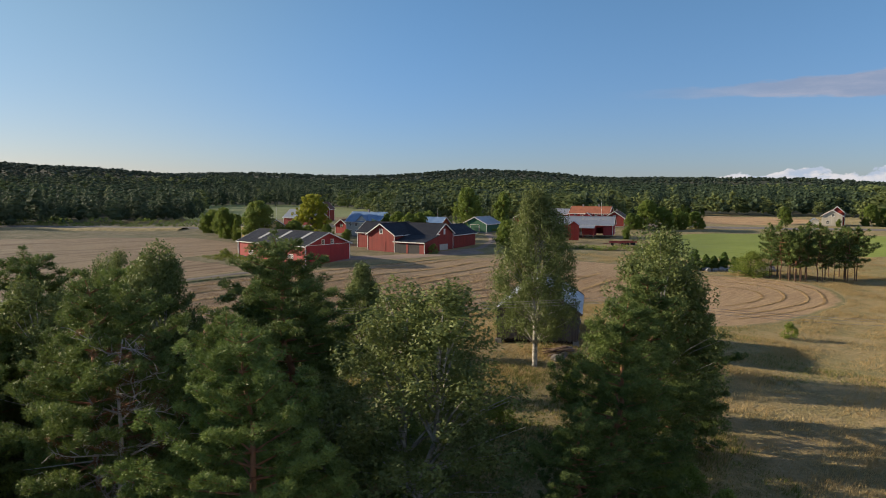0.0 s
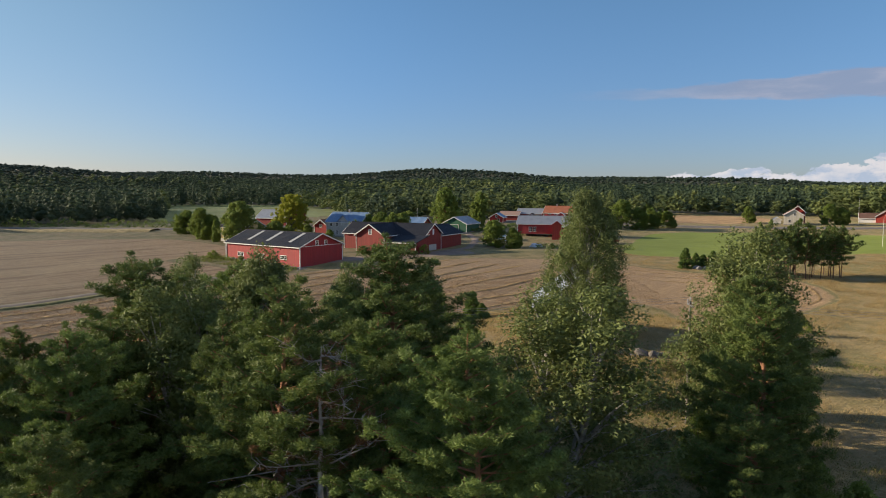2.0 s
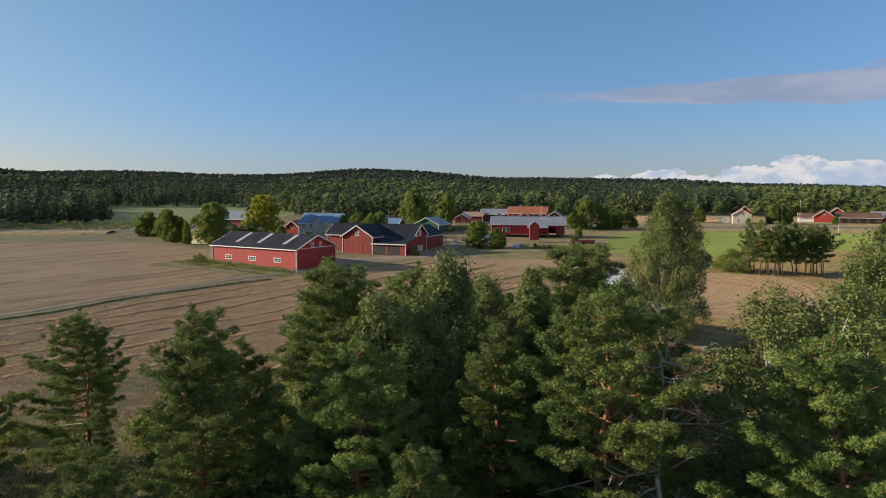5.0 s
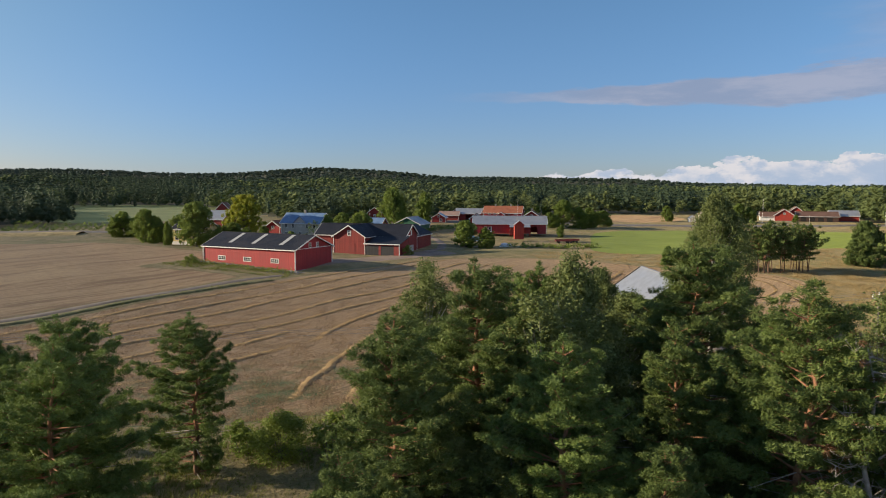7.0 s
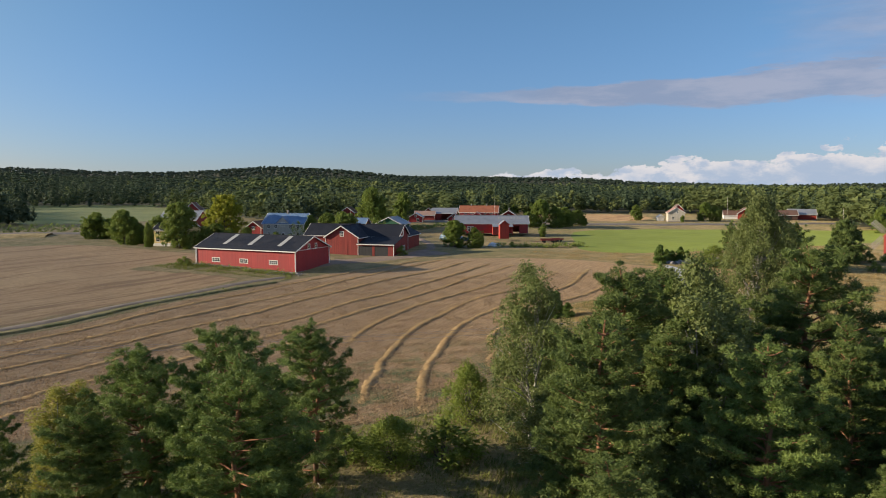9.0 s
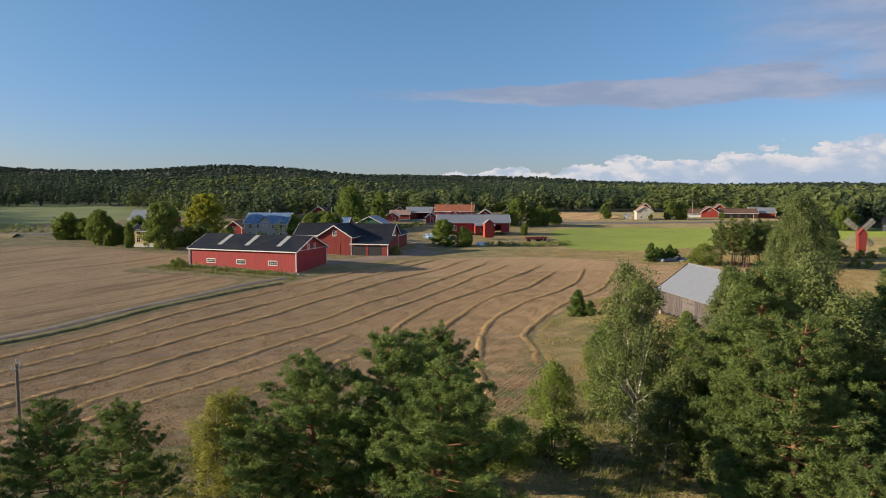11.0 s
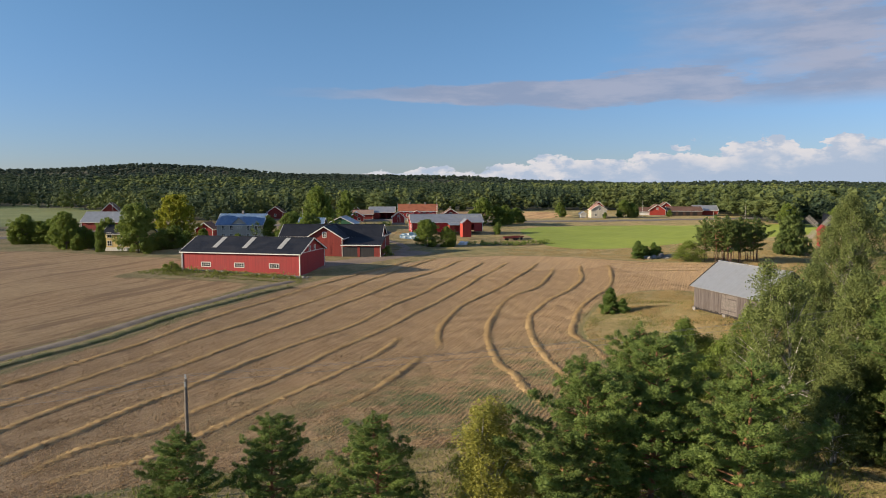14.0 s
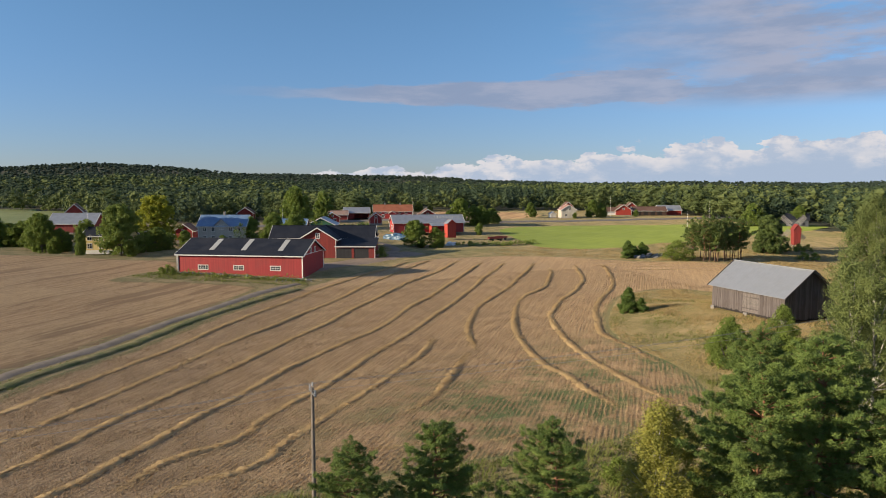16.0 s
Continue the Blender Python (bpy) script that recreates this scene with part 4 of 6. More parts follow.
ROWS_OF_STRAW = [
    [(-122.0, 72.0), (-86.1, 103.0), (-79.5, 107.9), (-71.5, 115.7), (-63.0, 123.6), (-44.8, 140.7), (-27.9, 154.9), (-11.9, 165.7), (-0.9, 174.7)],
    [(-114.0, 70.0), (-86.1, 93.6), (-81.6, 98.3), (-76.2, 103.5), (-69.4, 109.7), (-60.6, 118.2), (-49.6, 127.2), (-34.2, 140.7), (-11.7, 160.6), (6.1, 174.5)],
    [(-104.0, 70.0), (-86.0, 85.4), (-82.1, 88.8), (-77.3, 94.2), (-71.3, 100.1), (-63.7, 106.8), (-53.9, 114.9), (-40.3, 126.9), (-20.7, 144.0), (-8.5, 153.6), (11.2, 169.4)],
    [(-91.0, 70.0), (-83.6, 78.7), (-80.8, 80.7), (-78.6, 83.2), (-73.5, 88.2), (-70.3, 91.8), (-66.9, 94.8), (-57.9, 103.5), (-47.7, 110.2), (-32.2, 122.9), (-18.6, 134.7), (-6.0, 146.3), (14.5, 164.7)],
    [(-78.8, 77.4), (-75.8, 80.8), (-73.4, 82.1), (-70.1, 82.9), (-67.7, 84.5), (-65.9, 87.0), (-62.8, 89.7), (-57.4, 94.2), (-47.1, 103.0), (-39.6, 109.2), (-30.1, 117.5), (-18.1, 127.8), (-4.5, 140.1), (20.0, 162.0)],
    [(-77.2, 74.6), (-74.4, 75.8), (-72.4, 75.8), (-70.1, 76.3), (-67.9, 77.8), (-66.3, 79.8), (-62.0, 83.1), (-58.6, 85.6), (-53.5, 90.0), (-46.9, 95.9), (-42.1, 99.5), (-37.9, 103.7), (-34.7, 107.8)],
    [(-32.8, 99.4), (-30.7, 103.5), (-28.3, 107.9), (-25.0, 112.4), (-20.9, 117.0), (-14.6, 124.0), (-5.5, 131.1), (10.3, 143.9), (27.5, 159.6)],
    [(-53.5, 80.8), (-48.6, 84.3), (-44.5, 88.6), (-39.6, 93.6), (-34.6, 98.8)],
    [(-36.0, 71.2), (-35.0, 74.4), (-33.8, 78.4), (-31.9, 83.1), (-30.9, 87.2), (-27.9, 93.4), (-24.0, 100.9), (-19.1, 108.6), (-10.3, 119.4), (-2.1, 126.8), (6.5, 131.9), (17.4, 141.7), (26.2, 152.1)],
    [(-31.6, 65.6), (-30.3, 70.2), (-28.8, 75.2), (-27.2, 79.9), (-25.0, 85.7), (-21.7, 92.1), (-18.3, 98.6), (-14.2, 105.0), (-7.9, 112.9), (-0.8, 118.7), (6.9, 124.1), (21.6, 136.2), (35.3, 153.2)],
    [(-19.1, 80.7), (-17.8, 83.7), (-15.4, 88.1), (-13.6, 92.8), (-12.0, 97.1), (-7.6, 102.4), (1.4, 111.3), (13.6, 120.9), (27.6, 132.8), (42.0, 150.4)],
    [(-61.6, 74.4), (-59.0, 73.6), (-56.8, 73.2)],
    [(-51.7, 70.4), (-49.4, 70.3), (-47.2, 70.0)],
]
for i, pts in enumerate(ROWS_OF_STRAW):
    windrow(pts, i, *((0.4, 0.08) if len(pts) < 4 else (0.6, 0.165)))
for i, f in enumerate((0.08, 0.22, 0.40, 0.60)):
    turn_ = [(40, 166), (52, 154), (63, 146.5), (70, 139.5), (73, 131), (69, 120), (59, 112), (46, 105)]
    windrow([(x + (50 - x) * f * (0.15 if j == 0 else 1), y + (126 - y) * f) for j, (x, y) in enumerate(turn_)], 30 + i, 0.26, 0.06)


# ---- trees ----
def leaf_cloud(rng, centres, radii, per, size, thin=0.4, droop=0.0, flat=1.0, out=0.6):
    """Small leaf blades scattered in clumps: arrays of places and three-sided faces."""
    n = len(centres) * per
    c = np.repeat(centres, per, 0)
    r = np.repeat(radii, per)
    d = rng.normal(0, 1, (n, 3))
    d /= np.linalg.norm(d, axis=1)[:, None]
    rad = rng.uniform(0.25, 1.0, n) ** 0.5 * r
    p = c + d * rad[:, None] * np.array([1, 1, flat])
    t = d * out + rng.normal(0, 0.5, (n, 3)) + np.array([0, 0, -droop])
    t /= np.linalg.norm(t, axis=1)[:, None]
    s = np.cross(t, d + rng.normal(0, 0.38, (n, 3)))
    s /= np.linalg.norm(s, axis=1)[:, None]
    ln = size * rng.uniform(0.6, 1.35, n)[:, None]
    a, b = t * ln, s * ln * thin
    v = np.stack([p - a * 0.5 + b * 0.5, p - a * 0.35 - b * 0.55, p + a * 0.65], 1).reshape(-1, 3)
    return v, np.arange(3 * n).reshape(-1, 3)


def limb_mesh(segments, sides=6):
    """Tapered tubes: each segment is (a, b, radius at a, radius at b)."""
    v, f = [], []
    ang = np.arange(sides) * 2 * np.pi / sides
    for a, b, r0, r1 in segments:
        a, b = np.array(a, float), np.array(b, float)
        t = (b - a) / max(np.linalg.norm(b - a), 1e-6)
        s = np.cross(t, (0.3, 0.9, 0.1))
        s /= np.linalg.norm(s)
        u = np.cross(t, s)
        k = len(v)
        for c, r in ((a, r0), (b, r1)):
            v += [c + r * (np.cos(q) * s + np.sin(q) * u) for q in ang]
        f += [(k + i, k + (i + 1) % sides, k + sides + (i + 1) % sides, k + sides + i) for i in range(sides)]
    return np.array(v), np.array(f)


def crown_mesh(v, f, leaf, woods_):
    """One crown: its leaf blades and the branches that carry them."""
    vs, fs, mats = [v], [f], [np.zeros(len(f), np.int32)]
    k = len(v)
    for i, (segments, _) in enumerate(woods_):
        if segments:
            a, q = limb_mesh(segments, 4)
            t = np.concatenate([q[:, [0, 1, 2]], q[:, [0, 2, 3]]]) + k
            vs.append(a)
            fs.append(t)
            mats.append(np.full(len(t), i + 1, np.int32))
            k += len(a)
    me = mesh_from("crown", np.concatenate(vs), np.concatenate(fs))
    for m in [leaf] + [w[1] for w in woods_]:
        me.materials.append(m)
    me.polygons.foreach_set("material_index", np.concatenate(mats))
    return me


def bent_trunk(rng, tall, r0, lean=0.3, parts=7):
    pts = [np.array([0, 0, -0.6])]
    drift = rng.normal(0, 1, 2) * lean
    for i in range(1, parts + 1):
        q = i / parts
        wob = rng.normal(0, 0.012 * tall, 2) * (q > 0.2)
        pts.append(np.array([drift[0] * q + wob[0], drift[1] * q + wob[1], tall * q]))
    return pts, [(pts[i], pts[i + 1], r0 * (1 - 0.9 * i / parts), r0 * (1 - 0.9 * (i + 1) / parts)) for i in range(parts)]


def pine(seed, tall=13.0, spread=2.6, bare=0.18, per=100, size=0.165, label="Scots pine with dense blue-green needles", fine=True, leaf=None):
    """A Scots pine: whorls of upswept limbs that carry flat plates of needle tufts."""
    rng = np.random.default_rng(seed)
    pts, seg = bent_trunk(rng, tall, (0.17 + tall * 0.006) * (1.0 if fine else 0.55))
    lower, upper = [s for s in seg if s[1][2] < tall * 0.42], [s for s in seg if s[1][2] >= tall * 0.42]
    limbs, dry, cc, cr = [], [], [], []
    z = tall * bare
    lop = rng.uniform(0, 6.283)
    while z < tall * 0.985:
        q = (z - tall * bare) / (tall * (1 - bare))
        reach = spread * (0.72 + 0.4 * math.sin(math.pi * min(1, q * 1.1))) * (1 - q ** 2.6) ** 0.7 + 0.3
        start = rng.uniform(0, 6.283)
        n = rng.integers(4, 6) if fine else 3
        for w in range(n):
            a = start + w * 6.283 / n + rng.normal(0, 0.3)
            r = reach * rng.uniform(0.5, 1.15) * (1 + 0.18 * math.cos(a - lop))
            i = min(int(z / tall * 7), 6)
            base = pts[i] + (pts[i + 1] - pts[i]) * (z / tall * 7 - i)
            end = base + np.array([math.cos(a) * r, math.sin(a) * r, r * (rng.uniform(-0.05, 0.22) + 0.5 * q)])
            if q < 0.3 and rng.random() < 0.3:
                dry.append((base, end + np.array([0, 0, -r * 0.35]), 0.035, 0.01))
                continue
            mid = (base + end) / 2 + np.array([0, 0, -r * 0.06])
            limbs += [(base, mid, 0.045 + 0.03 * (1 - q), 0.03), (mid, end, 0.03, 0.01)]
            across = np.array([-math.sin(a), math.cos(a), 0])
            step = 0.34 if fine else 0.62
            for s in np.arange(0.38 * r if r > 1 else 0.2, r + 0.05, step):
                f = s / r
                c = base + (end - base) * f + np.array([0, 0, -0.06 * r * math.sin(math.pi * f)])
                fan = (0.12 + 0.42 * math.sin(math.pi * min(1, 0.2 + 0.75 * f))) * min(1.4, r * 0.75)
                for t in ((-1, 0, 1) if (fine and r > 0.9) else (0,)):
                    if rng.random() < 0.86:
                        cc.append(c + across * t * fan * rng.uniform(0.5, 1.15) + rng.normal(0, 0.1, 3) + np.array([0, 0, 0.1]))
                        cr.append(rng.uniform(0.2, 0.34) * (1 if fine else 1.9))
        z += (rng.uniform(0.42, 0.66) if fine else 0.8) * (tall / 13)
    cc += [pts[-1], pts[-1] + np.array([0, 0, 0.3])]
    cr += [0.3, 0.2]
    v, f = leaf_cloud(rng, np.array(cc), np.array(cr), per, size, 0.24 if fine else 0.32, -0.4, 0.75, 0.7)
    top = thing("pine_tree", label, "tree", pose(0, 0, -300))
    part("trunk", mesh_from("trunk", *limb_mesh(lower, 7), True), PINE_BARK, top)
    part("upper_trunk", mesh_from("upper_trunk", *limb_mesh(upper, 7), True), PINE_TOP, top)
    part("crown", crown_mesh(v, f, leaf or NEEDLES, [(limbs, PINE_TOP), (dry, DEAD)]), leaf or NEEDLES, top)
    return top


def dead_pine(seed, tall=12.0):
    """A dying pine: a bare grey stem, crooked dry limbs with twigs, some rust-brown needles left near the top."""
    rng = np.random.default_rng(seed)
    pts, seg = bent_trunk(rng, tall, 0.21, 0.7)
    top = thing("dead_pine_tree", "dying pine with bare grey branches and rust-brown needles", "tree", pose(0, 0, -300))
    part("trunk", mesh_from("trunk", *limb_mesh(seg, 8), True), DEAD, top)
    cc, cr = [], []
    for z in np.sort(rng.uniform(0.14, 0.97, 38)) * tall:
        q = z / tall
        i = min(int(q * 7), 6)
        p = pts[i] + (pts[i + 1] - pts[i]) * (q * 7 - i)
        a, r = rng.uniform(0, 6.283), rng.uniform(1.0, 3.6) * (1.1 - 0.7 * q)
        out = np.array([math.cos(a), math.sin(a), rng.uniform(-0.2, 0.5)])
        wood, n = [], 4
        for k in range(n):
            e = p + out * r / n
            wood.append((p, e, 0.055 - 0.012 * k, 0.043 - 0.011 * k))
            for _ in range(2 + k):
                f = p + (e - p) * rng.uniform(0, 1)
                g = f + out * rng.uniform(0.1, 0.4) + rng.normal(0, 0.28, 3)
                h = g + rng.normal(0, 0.2, 3) + np.array([0, 0, 0.12])
                wood += [(f, g, 0.018, 0.011), (g, h, 0.011, 0.004)]
                if q > 0.55 and rng.random() < 0.4:
                    cc.append(h)
                    cr.append(rng.uniform(0.15, 0.3))
            p = e
            out = out + rng.normal(0, 0.22, 3) + np.array([0, 0, 0.12])
        part("branch", mesh_from("branch", *limb_mesh(wood, 4), True), DEAD, top)
    v, f = leaf_cloud(rng, np.array(cc), np.array(cr), 60, 0.14, 0.2, 0.1, 0.8, 0.9)
    part("dry_needles", mesh_from("dry_needles", v, f), RUST_NEEDLES, top, "rust-brown dry needles")
    return top


def broad(seed, tall=11.0, spread=3.0, bare=0.15, leaf=None, bark=None, size=0.135, per=135, clumps=300, droop=0.0, name="birch_tree", label="birch", shape=0.5, stems=1, lobes=0):
    rng = np.random.default_rng(seed)
    seg, limbs, cc, cr = [], [], [], []
    lobe = [(rng.uniform(0.0, 0.95), rng.uniform(0, 6.283), rng.uniform(0.35, 0.95)) for _ in range(lobes)]
    for s in range(stems):
        pts, sg = bent_trunk(rng, tall * rng.uniform(0.85, 1.0), (0.1 + tall * 0.008) / math.sqrt(stems), 0.5 if stems == 1 else spread * 0.45)
        off = np.append(rng.normal(0, 0.25 * (stems > 1), 2), 0)
        seg += [(a + off, b + off, r, t) for a, b, r, t in sg]
        for _ in range(clumps // stems):
            q = rng.beta(1.3, 1.15)
            zz = tall * (bare + (1 - bare) * q)
            reach = spread * (math.sin(math.pi * min(1, q ** shape * 0.93 + 0.07)) ** 0.7) + 0.25
            a, r = rng.uniform(0, 6.283), reach * rng.uniform(0.15, 1.08) ** 0.6
            if lobes:
                q, a, w = lobe[rng.integers(lobes)]
                q = min(0.97, max(0.0, q + rng.normal(0, 0.085)))
                zz = tall * (bare + (1 - bare) * q)
                reach = spread * (math.sin(math.pi * min(1, q ** shape * 0.93 + 0.07)) ** 0.6) + 0.3
                r, a = max(0.1, reach * w + rng.normal(0, 0.16 * spread)), a + rng.normal(0, 0.34)
            i = min(int(zz / tall * 7 * 0.8), 6)
            root = pts[i] + off
            c = np.array([pts[min(i + 1, 7)][0] + off[0] + math.cos(a) * r, pts[min(i + 1, 7)][1] + off[1] + math.sin(a) * r, zz - droop * r * 0.25 * rng.random()])
            cc.append(c)
            cr.append(rng.uniform(0.32, 0.72) * (spread / 3) ** 0.4)
            if rng.random() < 0.22:
                m = (root + c) / 2 + np.array([0, 0, 0.25])
                limbs += [(root, m, 0.06, 0.035), (m, c, 0.035, 0.01)]
    v, f = leaf_cloud(rng, np.array(cc), np.array(cr), per, size, 0.62, droop, 1.0 + droop * 0.7, 0.25)
    top = thing(name, label, "tree", pose(0, 0, -300))
    part("trunk", mesh_from("trunk", *limb_mesh(seg, 7), True), bark or BIRCH_BARK, top)
    part("crown", crown_mesh(v, f, leaf or BIRCH_LEAF, [(limbs, bark or BIRCH_BARK)]), leaf or BIRCH_LEAF, top)
    return top


def shrub(seed, tall=1.8, wide=1.0, leaf=None, name="shrub", label="leafy green shrub in rough grass", per=55, clumps=36, size=0.15, tip=0.0):
    rng = np.random.default_rng(seed)
    cc, cr, seg = [], [], []
    for _ in range(clumps):
        q = rng.uniform(0.05, 1)
        reach = wide * ((1 - q) ** 0.7 if tip else math.sin(math.pi * min(1, 0.25 + 0.72 * q)))
        a, r = rng.uniform(0, 6.283), reach * rng.uniform(0.1, 1) ** 0.5
        c = np.array([math.cos(a) * r, math.sin(a) * r, tall * q * 0.95])
        cc.append(c)
        cr.append(rng.uniform(0.16, 0.34) * max(wide, 0.5))
        if rng.random() < 0.35:
            seg.append(((0, 0, -0.3), c, 0.03, 0.008))
    v, f = leaf_cloud(rng, np.array(cc), np.array(cr), per, size, 0.5, -0.3 if tip else 0, 1.1, 0.6)
    top = thing(name, label, "shrub", pose(0, 0, -300))
    part("stem", mesh_from("stem", *limb_mesh(seg, 4), True), GREY_BARK, top)
    part("foliage", mesh_from("foliage", v, f), leaf or BUSH_LEAF, top)
    return top


PLANTED = set()


def plant(kind, x, y, tall=None, z=None, base=None, spin=None, wide=None, group="", label=""):
    """Sets a tree or shrub on the ground; the first use moves the model itself, later ones copy it."""
    h0 = base
    s = (tall / h0) if tall and h0 else 1.0
    rot = (x * 37.7 + y * 91.3) % 360 if spin is None else spin
    sx = s * (wide or 1.0)
    m = pose(x, y, ground_z(x, y) - 0.05 if z is None else z, 0, 0, rot) @ Matrix.Diagonal((sx, sx, s, 1))
    if kind.name in PLANTED:
        ob = copy_thing(kind, m)
        ob.matrix_basis = m
    else:
        PLANTED.add(kind.name)
        kind.matrix_basis = m
        ob = kind
    return tagged(ob, label, group=group)


PINES = [pine(11, spread=3.0, bare=0.08), pine(12, spread=3.4, bare=0.06), pine(13, spread=2.7, bare=0.09), pine(14, spread=3.6, bare=0.24, label="broad Scots pine with dead grey lower branches"),
         pine(18, spread=3.9, bare=0.02, per=104, size=0.165, label="lush young Scots pine with bright green needles", leaf=LUSH), pine(19, spread=4.3, bare=0.03, per=104, size=0.165, label="broad lush Scots pine with bright green needles", leaf=LUSH)]
FAR_PINES = [pine(15, spread=2.9, bare=0.3, per=40, size=0.42, fine=False, label="slim Scots pine with a bare lower trunk"), pine(16, spread=3.2, bare=0.34, per=40, size=0.42, fine=False, label="Scots pine in a grove with bare trunk")]
DEAD_PINE = dead_pine(51)
BIRCHES = [broad(21, 12, 2.7, 0.14, droop=0.7, label="birch with drooping grey-green leaves"), broad(22, 12, 3.2, 0.1, droop=0.4, stems=2, label="two-stemmed birch with pale leaves"),
           broad(23, 12, 2.4, 0.2, droop=0.5, label="slender birch with thin crown")]
YELLOW_BIRCH = broad(25, 12, 2.9, 0.12, leaf=leafage("yellow_birch_leaves", (0.17, 0.19, 0.04), (0.42, 0.40, 0.085), (0.29, 0.285, 0.07), 0.3), droop=0.3, stems=3, label="small birch with yellowing leaves")
BIG_BIRCH = broad(24, 17, 3.5, 0.19, per=150, size=0.14, clumps=470, droop=0.9, label="tall birch with hanging branches beside the field barn", shape=0.62)
SHRUBS = [shrub(31), shrub(32, 1.8, 1.2), shrub(33, 1.8, 0.9, BROAD_LEAF)]
TALL_SHRUBS = [shrub(36, 4.5, 2.4, None, "shrub", "tall leafy bush in rough grass", 90, 110, 0.17), shrub(37, 4.5, 2.0, BROAD_LEAF, "shrub", "tall bright green bush in rough grass", 90, 100, 0.17)]
JUNIPERS = [shrub(35, 2.4, 0.75, JUNIPER, "juniper", "green upright juniper bush in the grass", 110, 55, 0.15, 1.0)]
OAKS = [broad(41, 12, 4.9, -0.06, BROAD_LEAF, GREY_BARK, 0.32, 80, 560, 0.0, "broadleaf_tree", "round leafy green tree by the farm", 0.75, 1, 52), broad(42, 12, 4.4, -0.06, BROAD_LEAF, GREY_BARK, 0.32, 80, 500, 0.0, "broadleaf_tree", "leafy green tree by the farm", 0.7, 1, 44)]
FULL_PINE = broad(44, 12, 4.6, 0.0, NEEDLES, PINE_BARK, 0.32, 80, 420, 0.0, "pine_tree", "full-crowned dark conifer branching to the ground", 0.55, 1, 34)
YELLOW = broad(43, 15, 5.9, -0.05, YELLOW_LEAF, GREY_BARK, 0.34, 95, 500, 0.0, "broadleaf_tree", "large round tree turning yellow behind the hall", 0.75, 1, 40)

# the belt of trees in front of the camera
for k, x, y, top in ((4, -7.3, 25.4, 12.9), (3, -15.3, 29.6, 14.2), (2, -18.6, 33.0, 12.0), (4, -10.9, 35.0, 11.7), (0, -32.2, 34.6, 13.0), (0, -25.9, 38.2, 11.1), (4, -25.3, 32.0, 11.9), (2, -30.2, 39.3, 10.6),
                     (4, -42.8, 52.4, 10.1), (5, -48.6, 45.4, 11.4), (4, -48.0, 40.4, 11.2), (5, -52.4, 46.0, 10.4), (4, -61.8, 51.4, 7.5), (5, -65.9, 56.4, 6.7), (4, -70.7, 56.9, 6.6),
                     (1, 8.9, 34.7, 12.4), (0, 12.6, 42.0, 12.8), (2, 17.0, 46.0, 11.5), (4, -20.3, 47.0, 13.4), (3, -35.2, 29.0, 9.0), (1, -23.5, 27.0, 9.0), (2, -55.5, 44.0, 8.0), (1, -75.5, 53.0, 5.5), (2, 18.8, 55.0, 12.5),
                     (3, 6.5, 31.0, 8.0)):
    g = ground_z(x, y)
    plant(PINES[k], x, y, top - g, base=13.0, group="pines in the tree belt")
for x, y, top, wide in ((-10.0, 44.6, 15.0, 1.3), (-25.6, 43.4, 14.1, 1.25)):
    plant(PINES[1], x, y, top - ground_z(x, y), base=13.0, wide=wide, group="pines in the tree belt")
plant(DEAD_PINE, -13.6, 27.4, 11.9 - ground_z(-13.6, 27.4), base=12.0)
for k, x, y, top, wide in ((1, -2.0, 37.2, 12.9, 1.45), (0, -17.9, 45.6, 14.2, 1.0), (1, -20.8, 39.8, 12.4, 1.2), (1, -27.0, 52.9, 12.6, 0.95), (2, -7.5, 63.5, 11.0, 1.0), (0, -13.5, 56.0, 11.6, 1.1), (2, -11.0, 52.5, 10.4, 1.5), (1, 15.5, 49.2, 14.8, 1.15)):
    plant(BIRCHES[k], x, y, top - ground_z(x, y), base=12.0, wide=wide, group="birches in the tree belt")
plant(YELLOW_BIRCH, -56.4, 48.9, 7.9 - ground_z(-56.4, 48.9), base=12.0, wide=1.15)
plant(BIG_BIRCH, 9.6, 71.0, 17.6 - ground_z(9.6, 71), base=17.0, wide=1.18)
